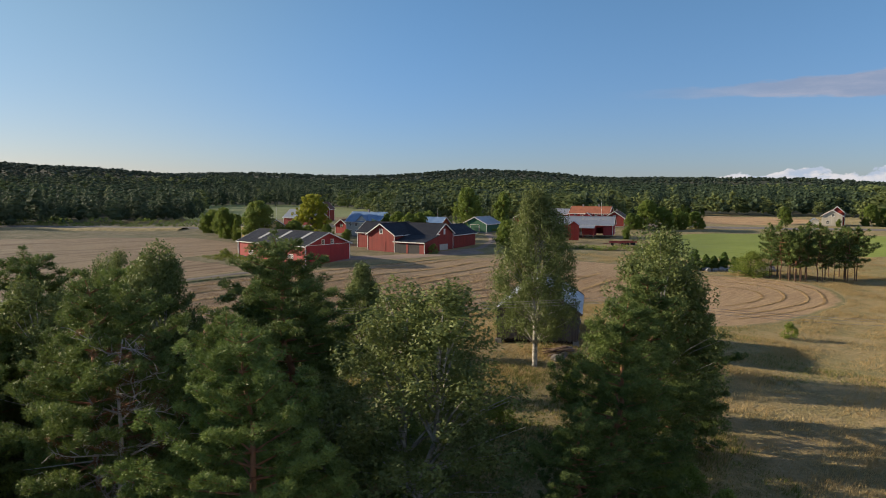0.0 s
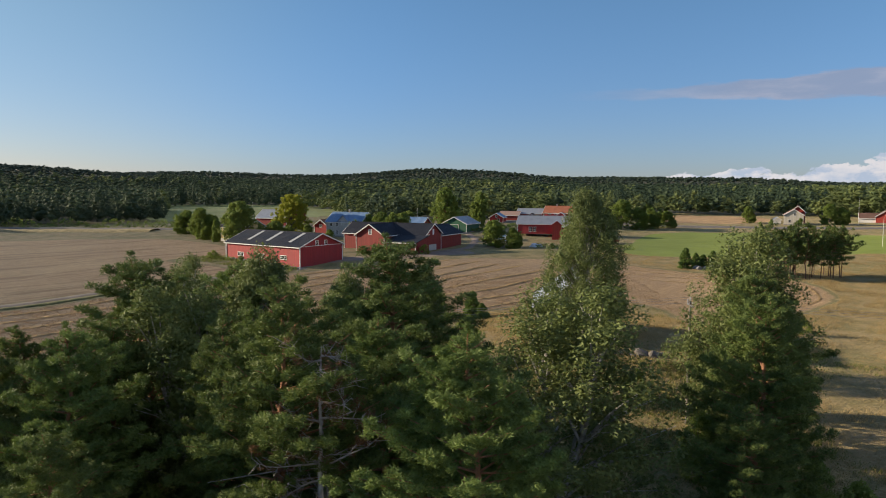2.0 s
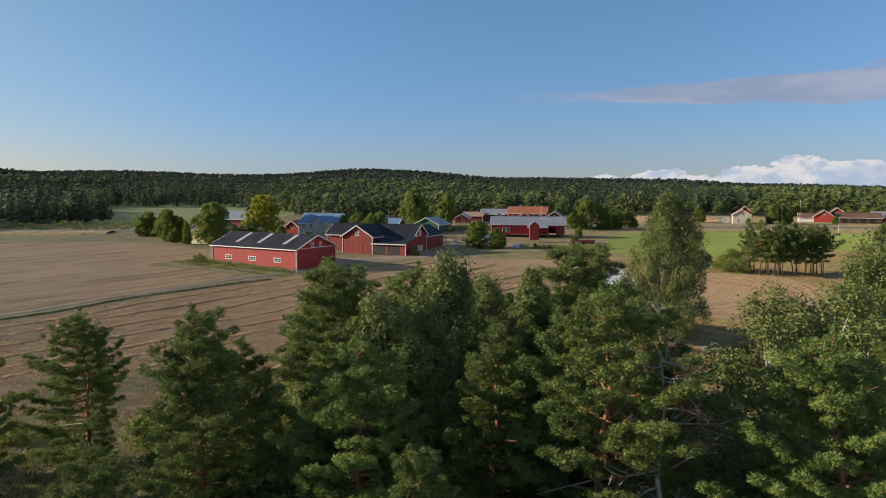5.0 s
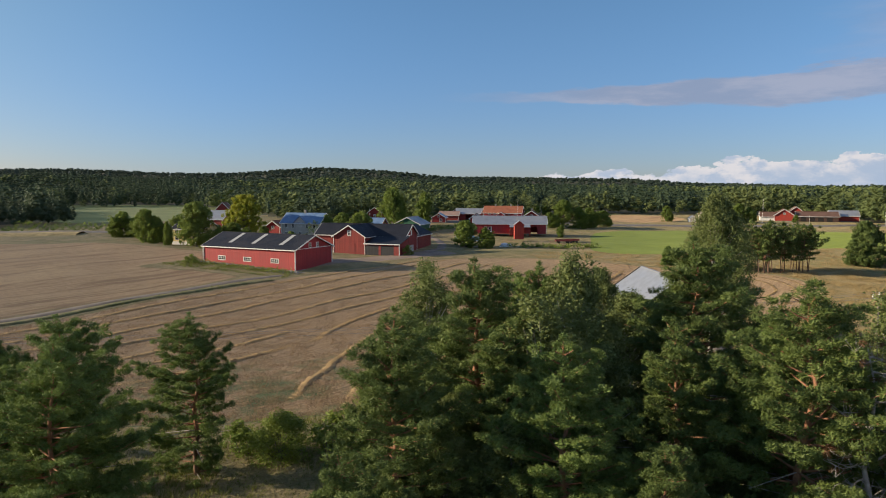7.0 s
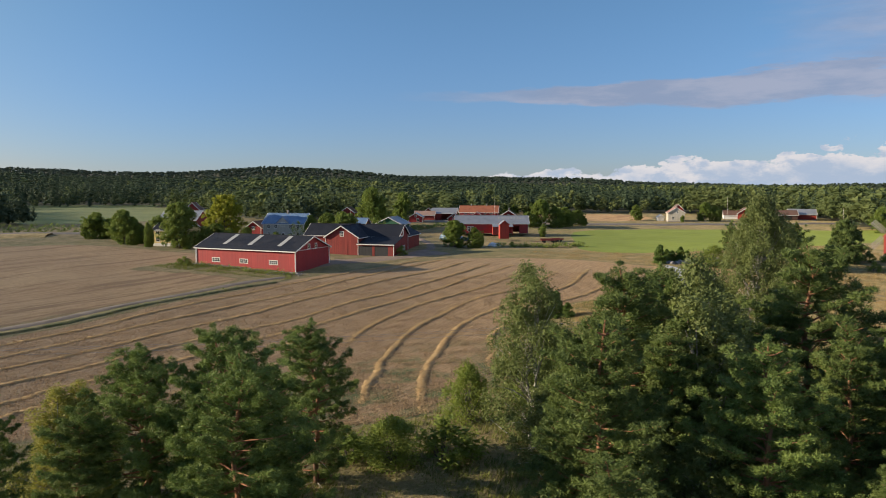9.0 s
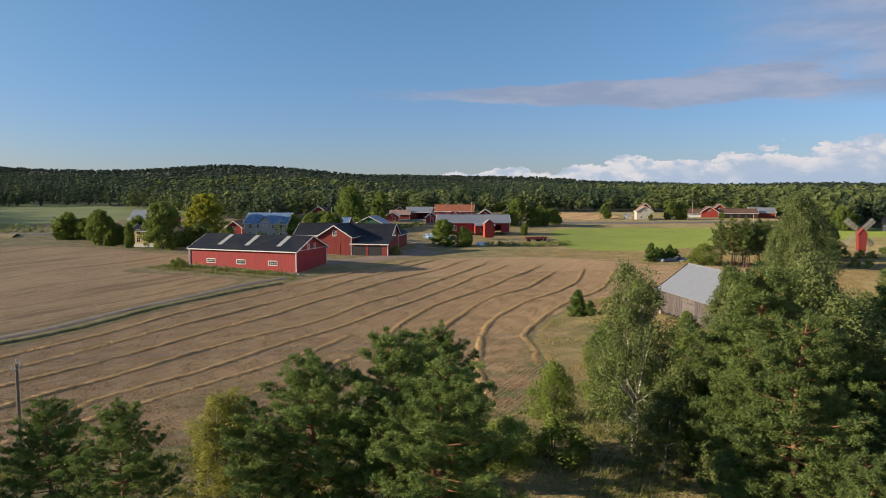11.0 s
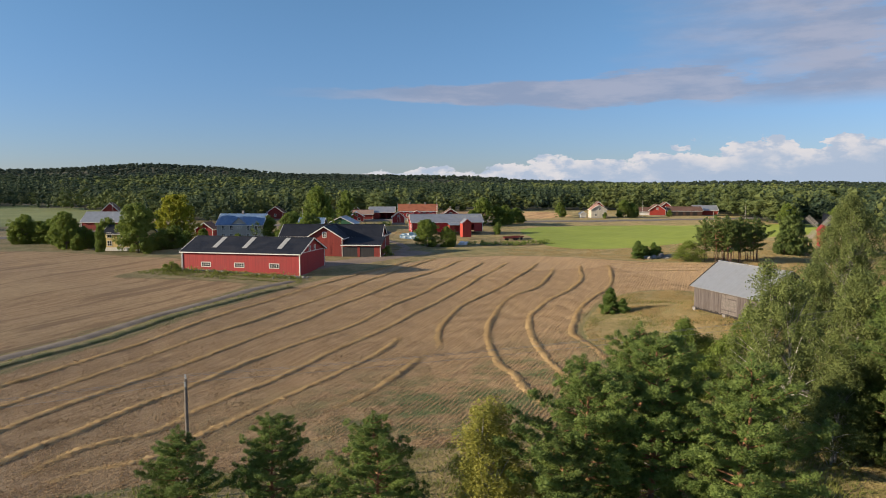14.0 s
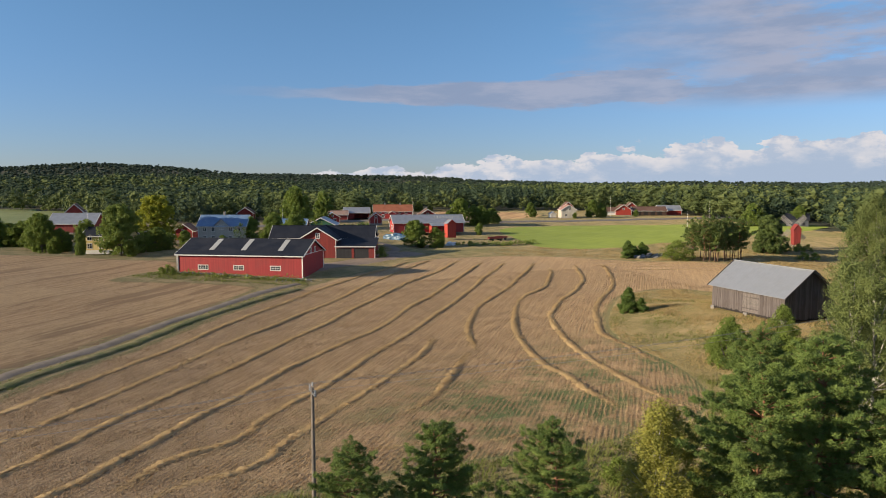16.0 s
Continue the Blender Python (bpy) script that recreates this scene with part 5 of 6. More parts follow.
for k, x, y, tall, wide in ((0, -37.2, 54.5, 3.4, 1.4), (1, -33.5, 54.0, 3.0, 1.5), (2, -40.0, 56.0, 2.6, 1.3), (0, -11.0, 77.8, 3.4, 1.0), (1, -17.3, 66.3, 5.6, 0.9), (1, -14.5, 74.4, 5.8, 1.0), (1, -2.6, 75.2, 5.2, 0.9), (0, 66.0, 146.5, 5.2, 1.5), (1, 101.0, 132.5, 2.4, 1.2), (0, 104.5, 131.0, 2.2, 1.3), (2, -12.2, 73.0, 3.8, 1.2), (0, 116.0, 146.0, 2.2, 1.2), (1, 120.5, 145.0, 2.4, 1.2), (1, 124.5, 144.5, 2.0, 1.4), (0, -2.5, 185.0, 2.6, 1.2), (1, -21.5, 65.0, 4.2, 1.0), (2, -28.7, 62.0, 5.0, 0.8), (0, -8.0, 70.0, 3.0, 1.3), (2, 21.0, 66.0, 2.6, 1.2),
                            (2, 11.5, 60.5, 2.8, 1.0), (1, -56.5, 178.0, 2.0, 1.4), (0, -57.6, 178.8, 1.5, 1.4), (1, -50.0, 58.0, 1.6, 1.3), (0, 4.5, 52.0, 2.6, 1.1), (1, -2.0, 57.0, 2.4, 1.2), (0, 28.0, 78.0, 1.4, 1.0), (0, 47.0, 92.0, 2.2, 1.0)):
    if tall > 3.3:
        plant(TALL_SHRUBS[k % 2], x, y, tall, base=4.5, wide=wide, group="shrubs in the meadow")
    else:
        plant(SHRUBS[k], x, y, tall, base=1.8, wide=wide, group="shrubs in the meadow")
for x, y, tall in ((1.5, 104.5, 4.2), (2.8, 102.8, 2.4), (57.3, 156.0, 4.8), (60.5, 157.5, 3.4), (62.6, 158.4, 2.9), (64.6, 157.6, 3.8), (67.4, 158.4, 2.6)):
    plant(JUNIPERS[0], x, y, tall, base=2.4, wide=1.35 if tall > 3 else 1.7, group="junipers")
# trees about the farm
plant(YELLOW, -47.0, 246.6, 14.8, base=15.0)
for k, x, y, tall, wide in ((0, -59.6, 222.0, 13.2, 1.0), (1, -81.0, 259.0, 7.5, 1.5), (0, -76.5, 252.0, 7.5, 1.3), (1, -72.0, 242.0, 6.5, 1.2), (0, -84.0, 268.0, 6.5, 1.5), (0, -50.0, 229.0, 6.5, 1.4), (0, -76.7, 242.5, 10.5, 0.95), (1, -74.0, 236.5, 4.6, 1.0), (1, -68.6, 228.3, 7.4, 0.5), (0, -53.5, 226.0, 4.5, 1.3), (1, -46.0, 233.0, 5.0, 1.3), (0, 10.6, 281.0, 16.5, 0.85), (1, 25.2, 291.0, 14.5, 0.7), (0, 19.3, 205.0, 8.0, 1.15), (1, 24.5, 201.5, 6.2, 1.1), (0, 80.6, 273.0, 11.5, 1.0), (1, 87.0, 270.5, 9.0, 1.1), (0, 74.0, 270.0, 6.5, 1.0),
                            (1, 94.0, 275.0, 8.5, 1.2), (0, 102.0, 278.0, 7.0, 1.3), (1, 62.0, 232.0, 4.5, 0.9), (1, -5.0, 262.0, 8.5, 1.1), (0, -15.0, 233.0, 9.4, 0.9), (1, -11.5, 227.0, 9.6, 0.9), (0, -8.0, 232.0, 9.2, 0.85), (0, -20.0, 241.0, 8.2, 1.0), (1, 2.0, 252.0, 6.0, 1.0), (0, -40.0, 238.0, 5.0, 1.0), (1, -53.0, 236.0, 5.5, 1.1), (1, -88.0, 262.0, 9.0, 1.2), (0, 158.0, 318.0, 8.0, 0.9), (1, 171.0, 297.5, 3.4, 0.9), (0, 186.0, 300.0, 9.5, 0.9), (1, 191.0, 298.0, 8.0, 1.0), (0, 216.0, 296.0, 4.0, 0.9), (1, 222.0, 205.0, 9.5, 1.0), (0, 205.0, 216.0, 10.5, 1.0), (1, 212.0, 219.0, 9.0, 1.1), (1, -66.0, 236.0, 9.0, 1.0), (1, -32.0, 228.0, 4.0, 1.1), (0, -18.0, 232.0, 4.5, 1.1)):
    plant(OAKS[k], x, y, tall, base=12.0, wide=wide, group="trees by the farm")
for i in range(12):
    x, y = 104 + 5.2 * i, 404 + 2.1 * i + 2.5 * math.sin(i * 2.3)
    plant(OAKS[i % 2], x, y, 5.2 + 1.6 * math.sin(i * 1.7), base=12.0, wide=0.8, group="young trees behind the far field")
# pine grove and single trees by the knoll in the meadow
rng = random.Random(8)
for i in range(30):
    x, y = 76 + rng.uniform(-8.5, 9), 142.5 + rng.uniform(-3.5, 4)
    plant(FAR_PINES[i % 2], x, y, rng.uniform(8.0, 12.0), base=13.0, wide=1.1, group="pine grove in the meadow")
for x, y, tall in ((107.5, 146.5, 11.2), (111.0, 148.0, 9.4), (104.5, 146.5, 7.0)):
    plant(FULL_PINE, x, y, tall, base=12.0)


# ---- woods on the hills ----
def woods():
    rng = np.random.default_rng(77)

    def tree(lumps, blades, size, seed, core=0.55, upper=-0.5):
        """One unit tall: lumps (height, radius, spread), each a rough core covered with leaf blades."""
        r = np.random.default_rng(seed)
        out = []
        weight = sum(s * s for _, s, _ in lumps)
        for z, s, spread in lumps:
            a = r.uniform(0, 6.283)
            c = np.array([math.cos(a) * spread, math.sin(a) * spread, z + r.normal(0, 0.02)])
            s = s * r.uniform(0.8, 1.2)
            axes = np.array([(1, 0, 0), (0, 1, 0), (-1, 0, 0), (0, -1, 0), (0, 0, 1), (0, 0, -1)]) * r.uniform(0.85, 1.15, (6, 1))
            for w in range(4):
                for e in (4, 5):
                    out += [c + axes[q] * s * core for q in (w, (w + 1) % 4, e)]
            n = int(blades * s * s / weight)
            d = r.normal(0, 1, (n * 3, 3))
            d /= np.linalg.norm(d, axis=1)[:, None]
            d = d[d[:, 2] > upper][:n]
            p = c + d * s * r.uniform(0.6, 1.12, len(d))[:, None]
            t = r.normal(0, 1, (len(d), 2, 3))
            t = (t - 0.8 * (t * d[:, None]).sum(-1, keepdims=True) * d[:, None]) * size
            out += list(np.stack([p + t[:, 0], p + t[:, 1], p - (t[:, 0] + t[:, 1]) * 0.5], 1).reshape(-1, 3))
        return np.array(out)

    def pine_lumps(n, tip=0.065):
        """A conifer: crown narrowing to a blunt tip."""
        return [(0.2 + 0.7 * (k + 0.5) / n, 0.175 - (0.175 - tip) * (k / max(n - 1, 1)) ** 1.4, 0.075 * (1 - k / n)) for k in range(n)]

    def leaf_lumps(n):
        """A broadleaf: clumps round a domed crown."""
        return [(0.24 + 0.62 * (k + 0.5) / n, 0.17 - 0.03 * k / n, 0.17 * math.sin(math.pi * (0.15 + 0.75 * (k + 0.5) / n))) for k in range(n)]

    def grow(name, models, places, talls, wide, material, label):
        v, tones = [], []
        for m in range(len(models)):
            sel = np.arange(len(places)) % len(models) == m
            p, t = places[sel], talls[sel]
            a = rng.uniform(0, 6.283, len(p))
            base = models[m][None]
            w = (t * wide * rng.uniform(0.8, 1.25, len(p)))[:, None]
            x = (base[..., 0] * np.cos(a)[:, None] - base[..., 1] * np.sin(a)[:, None]) * w + p[:, :1]
            y = (base[..., 0] * np.sin(a)[:, None] + base[..., 1] * np.cos(a)[:, None]) * w + p[:, 1:2]
            z = base[..., 2] * t[:, None] + height(p[:, 0], p[:, 1])[:, None] - 0.4
            v.append(np.stack([x, y, z], -1).reshape(-1, 3))
            stand = 0.5 + 0.22 * np.sin(p[:, 0] * 0.021 + 2 * np.sin(p[:, 1] * 0.013)) + rng.normal(0, 0.24, len(p))
            tones.append(np.repeat(np.clip(stand, 0, 1), base.shape[1]))
        v = np.concatenate(v)
        me = mesh_from(name, v, np.arange(len(v)).reshape(-1, 3))
        me.attributes.new("tone", "FLOAT", "POINT").data.foreach_set("value", np.concatenate(tones).astype(np.float32))
        me.materials.append(material)
        tagged(new(name, me), label, "forest", kind="stuff")

    def scatter(n, near, far, power, az0=-40, az1=72):
        az = rng.uniform(az0, az1, n)
        start = np.interp(az, WOOD_AZ, WOOD_R)
        r = start + near + (far - near) * rng.uniform(0, 1, n) ** power
        return np.stack([np.sin(np.radians(az)) * r, np.cos(np.radians(az)) * r], 1), r

    patch = lambda p: np.sin(p[:, 0] * 0.013 + 1.1) + np.sin(p[:, 1] * 0.017 + p[:, 0] * 0.006) + rng.normal(0, 0.7, len(p))
    def clear(p):
        """Keeps the openings before the far houses free of trees."""
        ok = np.ones(len(p), bool)
        for x0, y0, x1, y1, w in ((-62, 330, -60, 372, 12), (150, 160, 222, 206, 14), (95, 300, 200, 330, 14), (46, 330, 60, 378, 11), (5, 335, 14, 370, 10)):
            d = np.array([x1 - x0, y1 - y0], float)
            k = np.clip(((p - (x0, y0)) @ d) / (d @ d), 0, 1)
            ok &= np.hypot(*(p - (x0, y0) - k[:, None] * d).T) > w
        return ok

    front, _ = scatter(2500, 0, 170, 1.15)
    front = front[clear(front)]
    bearing = np.degrees(np.arctan2(front[:, 0], front[:, 1]))
    right = bearing > 31
    kind = patch(front)
    leaf = kind > np.where(right, -1.3, 0.55)
    grow("forest_edge_conifers", [tree(pine_lumps(7), 420, 0.0155, k) for k in (1, 2, 3, 4, 31)], front[~leaf], rng.gamma(9, 1.55, (~leaf).sum()).clip(6, 21), 1.2, FOREST_DARK, "dark spruce and pine forest edge behind the farms")
    grow("forest_edge_broadleaves", [tree(leaf_lumps(12), 520, 0.0165, k) for k in (4, 5, 6, 7, 32)], front[leaf], rng.gamma(9, 1.2, leaf.sum()).clip(5, 17) * np.where(right[leaf], 1.2, 1.0), 1.25, FOREST_LIGHT, "lighter broadleaf trees along the forest edge")
    mid, r = scatter(12500, 100, 680, 0.9)
    mid = mid[clear(mid)]
    keep = patch(mid) < np.where(np.degrees(np.arctan2(mid[:, 0], mid[:, 1])) > 31, -0.2, 1.1)
    grow("forest_conifers", [tree(pine_lumps(4, 0.07 + 0.008 * (k % 7)), 64, 0.026, k, 0.75, -0.1) for k in (7, 8, 9, 17, 18)], mid[keep], rng.gamma(20, 0.56, keep.sum()).clip(6, 16), 1.75, FOREST_DARK, "dense dark conifer forest over low hills")
    grow("forest_broadleaves", [tree(leaf_lumps(6), 70, 0.028, k, 0.75, -0.1) for k in (10, 11, 12)], mid[~keep], rng.gamma(12, 0.85, (~keep).sum()).clip(5, 15), 1.5, FOREST_LIGHT, "broadleaf trees scattered within the hill forest")
    # the farthest trees carry the haze of distance in their base colour
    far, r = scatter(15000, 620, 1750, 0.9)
    grow("distant_forest", [tree([(0.4, 0.21, 0.05), (0.62, 0.17, 0.08), (0.74, 0.13, 0.05)], 14, 0.04, k, 0.9, 0.0) for k in (21, 22, 23, 24)], far, rng.gamma(45, 0.2, len(far)).clip(6, 12), 2.1, FOREST_HAZED, "distant forest canopy along the hill crests, tinted paler and bluer for haze")


woods()


# ---- houses and outbuildings of the farm ----
def simple_house(name, label, x, y, yaw, L, W, he, hr, wall, roof, along=True, z=None, windows=(), doors=(), chim=(), base=0.0, corner=0.14, over=0.4, category="house", foot=None, trim=None):
    b = House(name, label, category, x, y, yaw, L, W, he, hr, wall, roof, trim or WHITE, z=z, along=along, over=over)
    b.walls(base=base)
    b.roof()
    if corner:
        b.corners(corner)
    b.plinth(base + 0.25, foot or STONE, 0.08)
    for w in windows:
        b.window(*w)
    for d in doors:
        b.door(*d)
    for c in chim:
        b.chimney(*c)
    return b


blue = simple_house("farmhouse", "two-storey pale grey farmhouse with patchy blue tin roof", -34.6, 246.0, -32, 14.6, 8.6, 5.2, 8.3, PALE, BLUE, z=1.8,
                    windows=[("f", u, z, 0.9, 1.2, 2, 3) for u in (2.0, 4.6, 10.0, 12.6) for z in (0.9, 3.5)] + [("f", 7.3, 0.9, 0.9, 1.2, 2, 3)] + [("r", u, z, 0.9, 1.2, 2, 3) for u in (2.4, 6.2) for z in (0.9, 3.5)],
                    chim=((7.0, 4.3, 7.6, 9.3),))
# the farmhouse's middle gable
bm = bmesh.new()
hull8(bm, [(5.2, -0.12, 3.0), (9.4, -0.12, 3.0), (9.4, 3.9, 3.0), (5.2, 3.9, 3.0), (5.2, -0.12, 5.4), (9.4, -0.12, 5.4), (9.4, 3.9, 5.4), (5.2, 3.9, 5.4)])
v = [bm.verts.new(p) for p in ((5.2, -0.12, 5.4), (9.4, -0.12, 5.4), (7.3, -0.12, 7.3), (7.3, 3.9, 7.3))]
bm.faces.new(v[:3])
gable = part("front_gable", bm, PALE, blue.top)
for s in (-1, 1):
    bm = bmesh.new()
    hull8(bm, [(7.3, -0.5, 7.38), (7.3 + s * 2.6, -0.5, 5.05), (7.3 + s * 2.6, 4.2, 5.05), (7.3, 4.2, 7.38), (7.3, -0.5, 7.5), (7.3 + s * 2.6, -0.5, 5.17), (7.3 + s * 2.6, 4.2, 5.17), (7.3, 4.2, 7.5)])
    part("gable_roof", bm, BLUE, gable)
blue.window("f", 7.3, 4.1, 1.3, 1.3, 2, 2, 0.12, 0.2)

simple_house("red_outhouse", "small red outhouse with white gable trim beside the farmhouse", -39.8, 254.5, -28, 5.4, 7.0, 3.3, 5.3, RED, BROWN_TILE, False, z=1.9, windows=[("f", 2.7, 2.6, 0.9, 0.9, 2, 2)], category="shed")
simple_house("blue_roof_store", "low store with plain blue sheet roof behind the barn", -8.0, 247.0, -31, 8.2, 7.0, 4.2, 6.5, RED_OLD, BLUE, z=1.7, category="shed")
simple_house("green_hall", "dark green gabled hall with pale tin roof", 7.6, 263.6, -30, 10.2, 12.0, 3.3, 5.8, GREEN_WALL, TIN_Y, False, z=1.9, doors=[("f", 3.2, 7.0, 0.2, 3.0, GREEN_WALL, True)], category="hall")
simple_house("yellow_house", "cream yellow two-storey house half hidden by trees", -67.6, 231.0, -28, 11.0, 8.5, 5.0, 7.0, CREAM, NAVY, z=1.1, base=0.9, foot=WHITE,
             windows=[("f", u, z, 1.1, 1.3, 2, 2) for u in (1.6, 4.6, 7.6, 9.8) for z in (1.6, 3.8)] + [("f", u, 0.35, 0.9, 0.4, 3, 1) for u in (4.4, 7.2)], chim=((5.5, 4.2, 7.2, 8.8),))
simple_house("tin_roof_barn", "long low barn with pale grey tin roof", -72.0, 311.0, -26, 16.0, 11.0, 3.6, 7.0, RED_OLD, TIN, z=2.2, category="barn")
simple_house("distant_red_barn", "distant dark red barn behind the tin roof", -63.5, 350.0, -14, 6.4, 6.0, 6.4, 9.6, RED_OLD, BROWN_TILE, False, windows=[("f", 4.5, 4.2, 1.2, 1.2, 2, 2)], category="barn")
simple_house("distant_red_cottage", "distant small red cottage among trees", 11.0, 364.0, -25, 7.5, 8.0, 3.6, 6.2, RED_OLD, BROWN_TILE, False, z=2.6, windows=[("f", 3.7, 1.4, 0.9, 1.2, 2, 2)], category="cottage")

# the neighbouring farm
simple_house("red_cottage", "red cottage with white gable trim and blue roof", 31.2, 302.2, -20, 6.0, 7.0, 2.4, 4.1, RED, BLUE, False, z=3.6, windows=[("f", 3.9, 0.6, 1.0, 1.1, 2, 2), ("f", 3.0, 2.5, 0.7, 0.8, 2, 2)], category="cottage")
simple_house("low_red_shed", "low red shed with rusty tin roof", 37.5, 315.0, -24, 9.0, 6.0, 2.6, 4.2, RED_OLD, roofing("rusty_tin", (0.34, 0.22, 0.17), (0.27, 0.20, 0.18), 0.5, "X", 0.7), z=3.9, category="shed")
store = House("implement_barn", "open-fronted barn with grey tin roof", "barn", 45.6, 315.0, -26, 11.4, 8.0, 3.1, 5.2, RED_OLD, TIN, WHITE, z=4.2)
store.walls({"f": [(4.6, 7.6, 0.0, 2.7), (7.9, 11.0, 0.0, 2.7)]})
store.roof()
store.board("dark_floor", DARK, "f", 0.3, -0.2, 11.1, 0.05, -7.6, -0.3)
simple_house("store_cottage", "small red storehouse with steep white-trimmed gable", 43.6, 284.6, -22, 5.0, 5.0, 2.7, 4.6, RED, BROWN_TILE, False, z=3.5, windows=[("f", 2.5, 2.7, 0.9, 0.7, 2, 1)], doors=[("f", 1.9, 3.1, 0.2, 2.2, RED_OLD, True)], category="storehouse")
manor = simple_house("main_house", "long red farmhouse with orange tile roof and white windows", 56.2, 306.0, -27, 17.4, 8.4, 3.6, 6.4, RED, TILE, z=4.3,
                     windows=[("f", u, 0.8, 1.1, 1.3, 2, 2) for u in (1.5, 4.2, 11.0, 13.6, 16.0)] + [("f", u, 2.65, 0.9, 0.6, 2, 1) for u in (2.8, 5.4, 11.8, 14.6)] + [("l", 4.2, 3.7, 0.9, 1.0, 2, 2)], chim=((5.0, 4.2, 5.8, 7.2), (12.0, 4.2, 5.8, 7.2)))
bm = bmesh.new()
block(bm, 6.7, -1.9, 0.2, 9.7, 0.0, 2.6)
v = [bm.verts.new(p) for p in ((6.7, -1.9, 2.6), (9.7, -1.9, 2.6), (8.2, -1.9, 3.7))]
bm.faces.new(v)
porch = part("porch", bm, RED, manor.top)
for s in (-1, 1):
    bm = bmesh.new()
    hull8(bm, [(8.2, -2.2, 3.72), (8.2 + s * 1.9, -2.2, 2.4), (8.2 + s * 1.9, 0.2, 2.4), (8.2, 0.2, 3.72), (8.2, -2.2, 3.86), (8.2 + s * 1.9, -2.2, 2.54), (8.2 + s * 1.9, 0.2, 2.54), (8.2, 0.2, 3.86)])
    part("porch_roof", bm, WHITE, porch)
simple_house("brown_roof_house", "red house with brown tile roof behind the byre", 66.5, 283.5, -25, 8.0, 9.0, 3.6, 6.2, RED_OLD, BROWN_TILE, False, z=3.0, windows=[("f", 4.0, 3.6, 0.9, 1.0, 2, 2)], chim=((4.0, 5.0, 5.6, 7.0),))
simple_house("hillside_cottage", "small red cottage up at the forest edge", 58.0, 372.0, -20, 6.0, 8.0, 3.0, 5.5, RED_OLD, BROWN_TILE, False, category="cottage")

byre = House("byre", "long red byre with pale tin roof", "barn", 33.6, 245.2, -18.6, 26.2, 8.6, 3.7, 6.2, RED, TIN, WHITE, z=2.4)
byre.walls({"f": [(20.6, 23.0, 0.0, 2.6)]})
byre.roof()
byre.corners(0.16)
for u in (1.2, 3.2):
    byre.window("l", 2.2 + u, 0.9, 0.8, 1.5, 2, 3)
byre.window("f", 4.6, 0.8, 1.0, 1.6, 2, 2)
byre.window("f", 6.0, 0.8, 0.9, 1.6, 2, 2)
byre.board("sliding_door", plain("grey_sheet_door", (0.36, 0.37, 0.38), (0.30, 0.31, 0.32), 1.0, 0.5), "f", 13.4, 0.1, 15.8, 3.1, 0.02, 0.1, label="grey sheet sliding door")
for i in range(9):
    u = 15.5 + i * 1.15
    bm = bmesh.new()
    k = 2.5 / 4.3
    hull8(bm, [(u, 1.9, 3.7 + 1.9 * k + 0.17), (u + 0.5, 1.9, 3.7 + 1.9 * k + 0.17), (u + 0.5, 3.3, 3.7 + 3.3 * k + 0.17), (u, 3.3, 3.7 + 3.3 * k + 0.17), (u, 1.9, 3.7 + 1.9 * k + 0.21), (u + 0.5, 1.9, 3.7 + 1.9 * k + 0.21), (u + 0.5, 3.3, 3.7 + 3.3 * k + 0.21), (u, 3.3, 3.7 + 3.3 * k + 0.21)])
    part("roof_light", bm, SKYLIGHT, byre.top)
lean = thing("byre_lean_to", "open lean-to with pale tin roof against the byre", "shed", pose(33.6, 245.2, 2.4, 0, 0, -18.6))
bm = bmesh.new()
hull8(bm, [(13.0, -4.6, 2.55), (20.4, -4.6, 2.55), (20.4, -0.15, 3.35), (13.0, -0.15, 3.35), (13.0, -4.6, 2.68), (20.4, -4.6, 2.68), (20.4, -0.15, 3.48), (13.0, -0.15, 3.48)])
part("roof_slope", bm, TIN, lean)
for u in (13.2, 16.7, 20.2):
    bm = bmesh.new()
    block(bm, u - 0.1, -4.4, -0.4, u + 0.1, -4.2, 2.58)
    part("post", bm, RED_OLD, lean)
bm = bmesh.new()
block(bm, 13.1, -4.3, -0.3, 15.0, -0.3, 2.55)
part("side_room", bm, RED_BRIGHT, lean)

tower = House("mill_tower", "narrow bright red board tower with small tin gable", "tower", 40.2, 219.6, -14, 3.0, 3.4, 4.7, 5.9, RED_BRIGHT, TIN_Y, RED_BRIGHT, z=2.0, along=False, over=0.2)
tower.walls()
tower.roof(gutter=False)
tower.board("hatch", RED_OLD, "r", 0.9, 1.2, 1.9, 3.0, 0.0, 0.05)

# houses across the road
cream = simple_house("stone_house", "pale rendered house with reddish tile roof by the road", 166.5, 303.0, -30, 8.0, 8.4, 4.5, 7.0, TAUPE, roofing("pink_tiles", (0.36, 0.20, 0.16), (0.30, 0.17, 0.14), 0.3, "Y", 0.8), False, z=2.2,
                     windows=[("f", 2.4, 1.0, 0.9, 1.3, 2, 2), ("f", 6.2, 1.0, 0.9, 1.3, 2, 2), ("f", 4.4, 4.2, 0.9, 1.1, 2, 2), ("r", 3.0, 1.0, 0.9, 1.3, 2, 2)], corner=0)
simple_house("red_annexe", "red gabled house part behind the pale house", 173.9, 310.2, -30, 6.0, 6.0, 5.6, 8.4, RED_BRIGHT, BROWN_TILE, False, z=2.2)
simple_house("garden_shed", "tiny pale garden shed by the field", 167.0, 312.0, -20, 3.0, 3.0, 2.2, 3.2, WHITE, TIN_Y, False, category="shed")
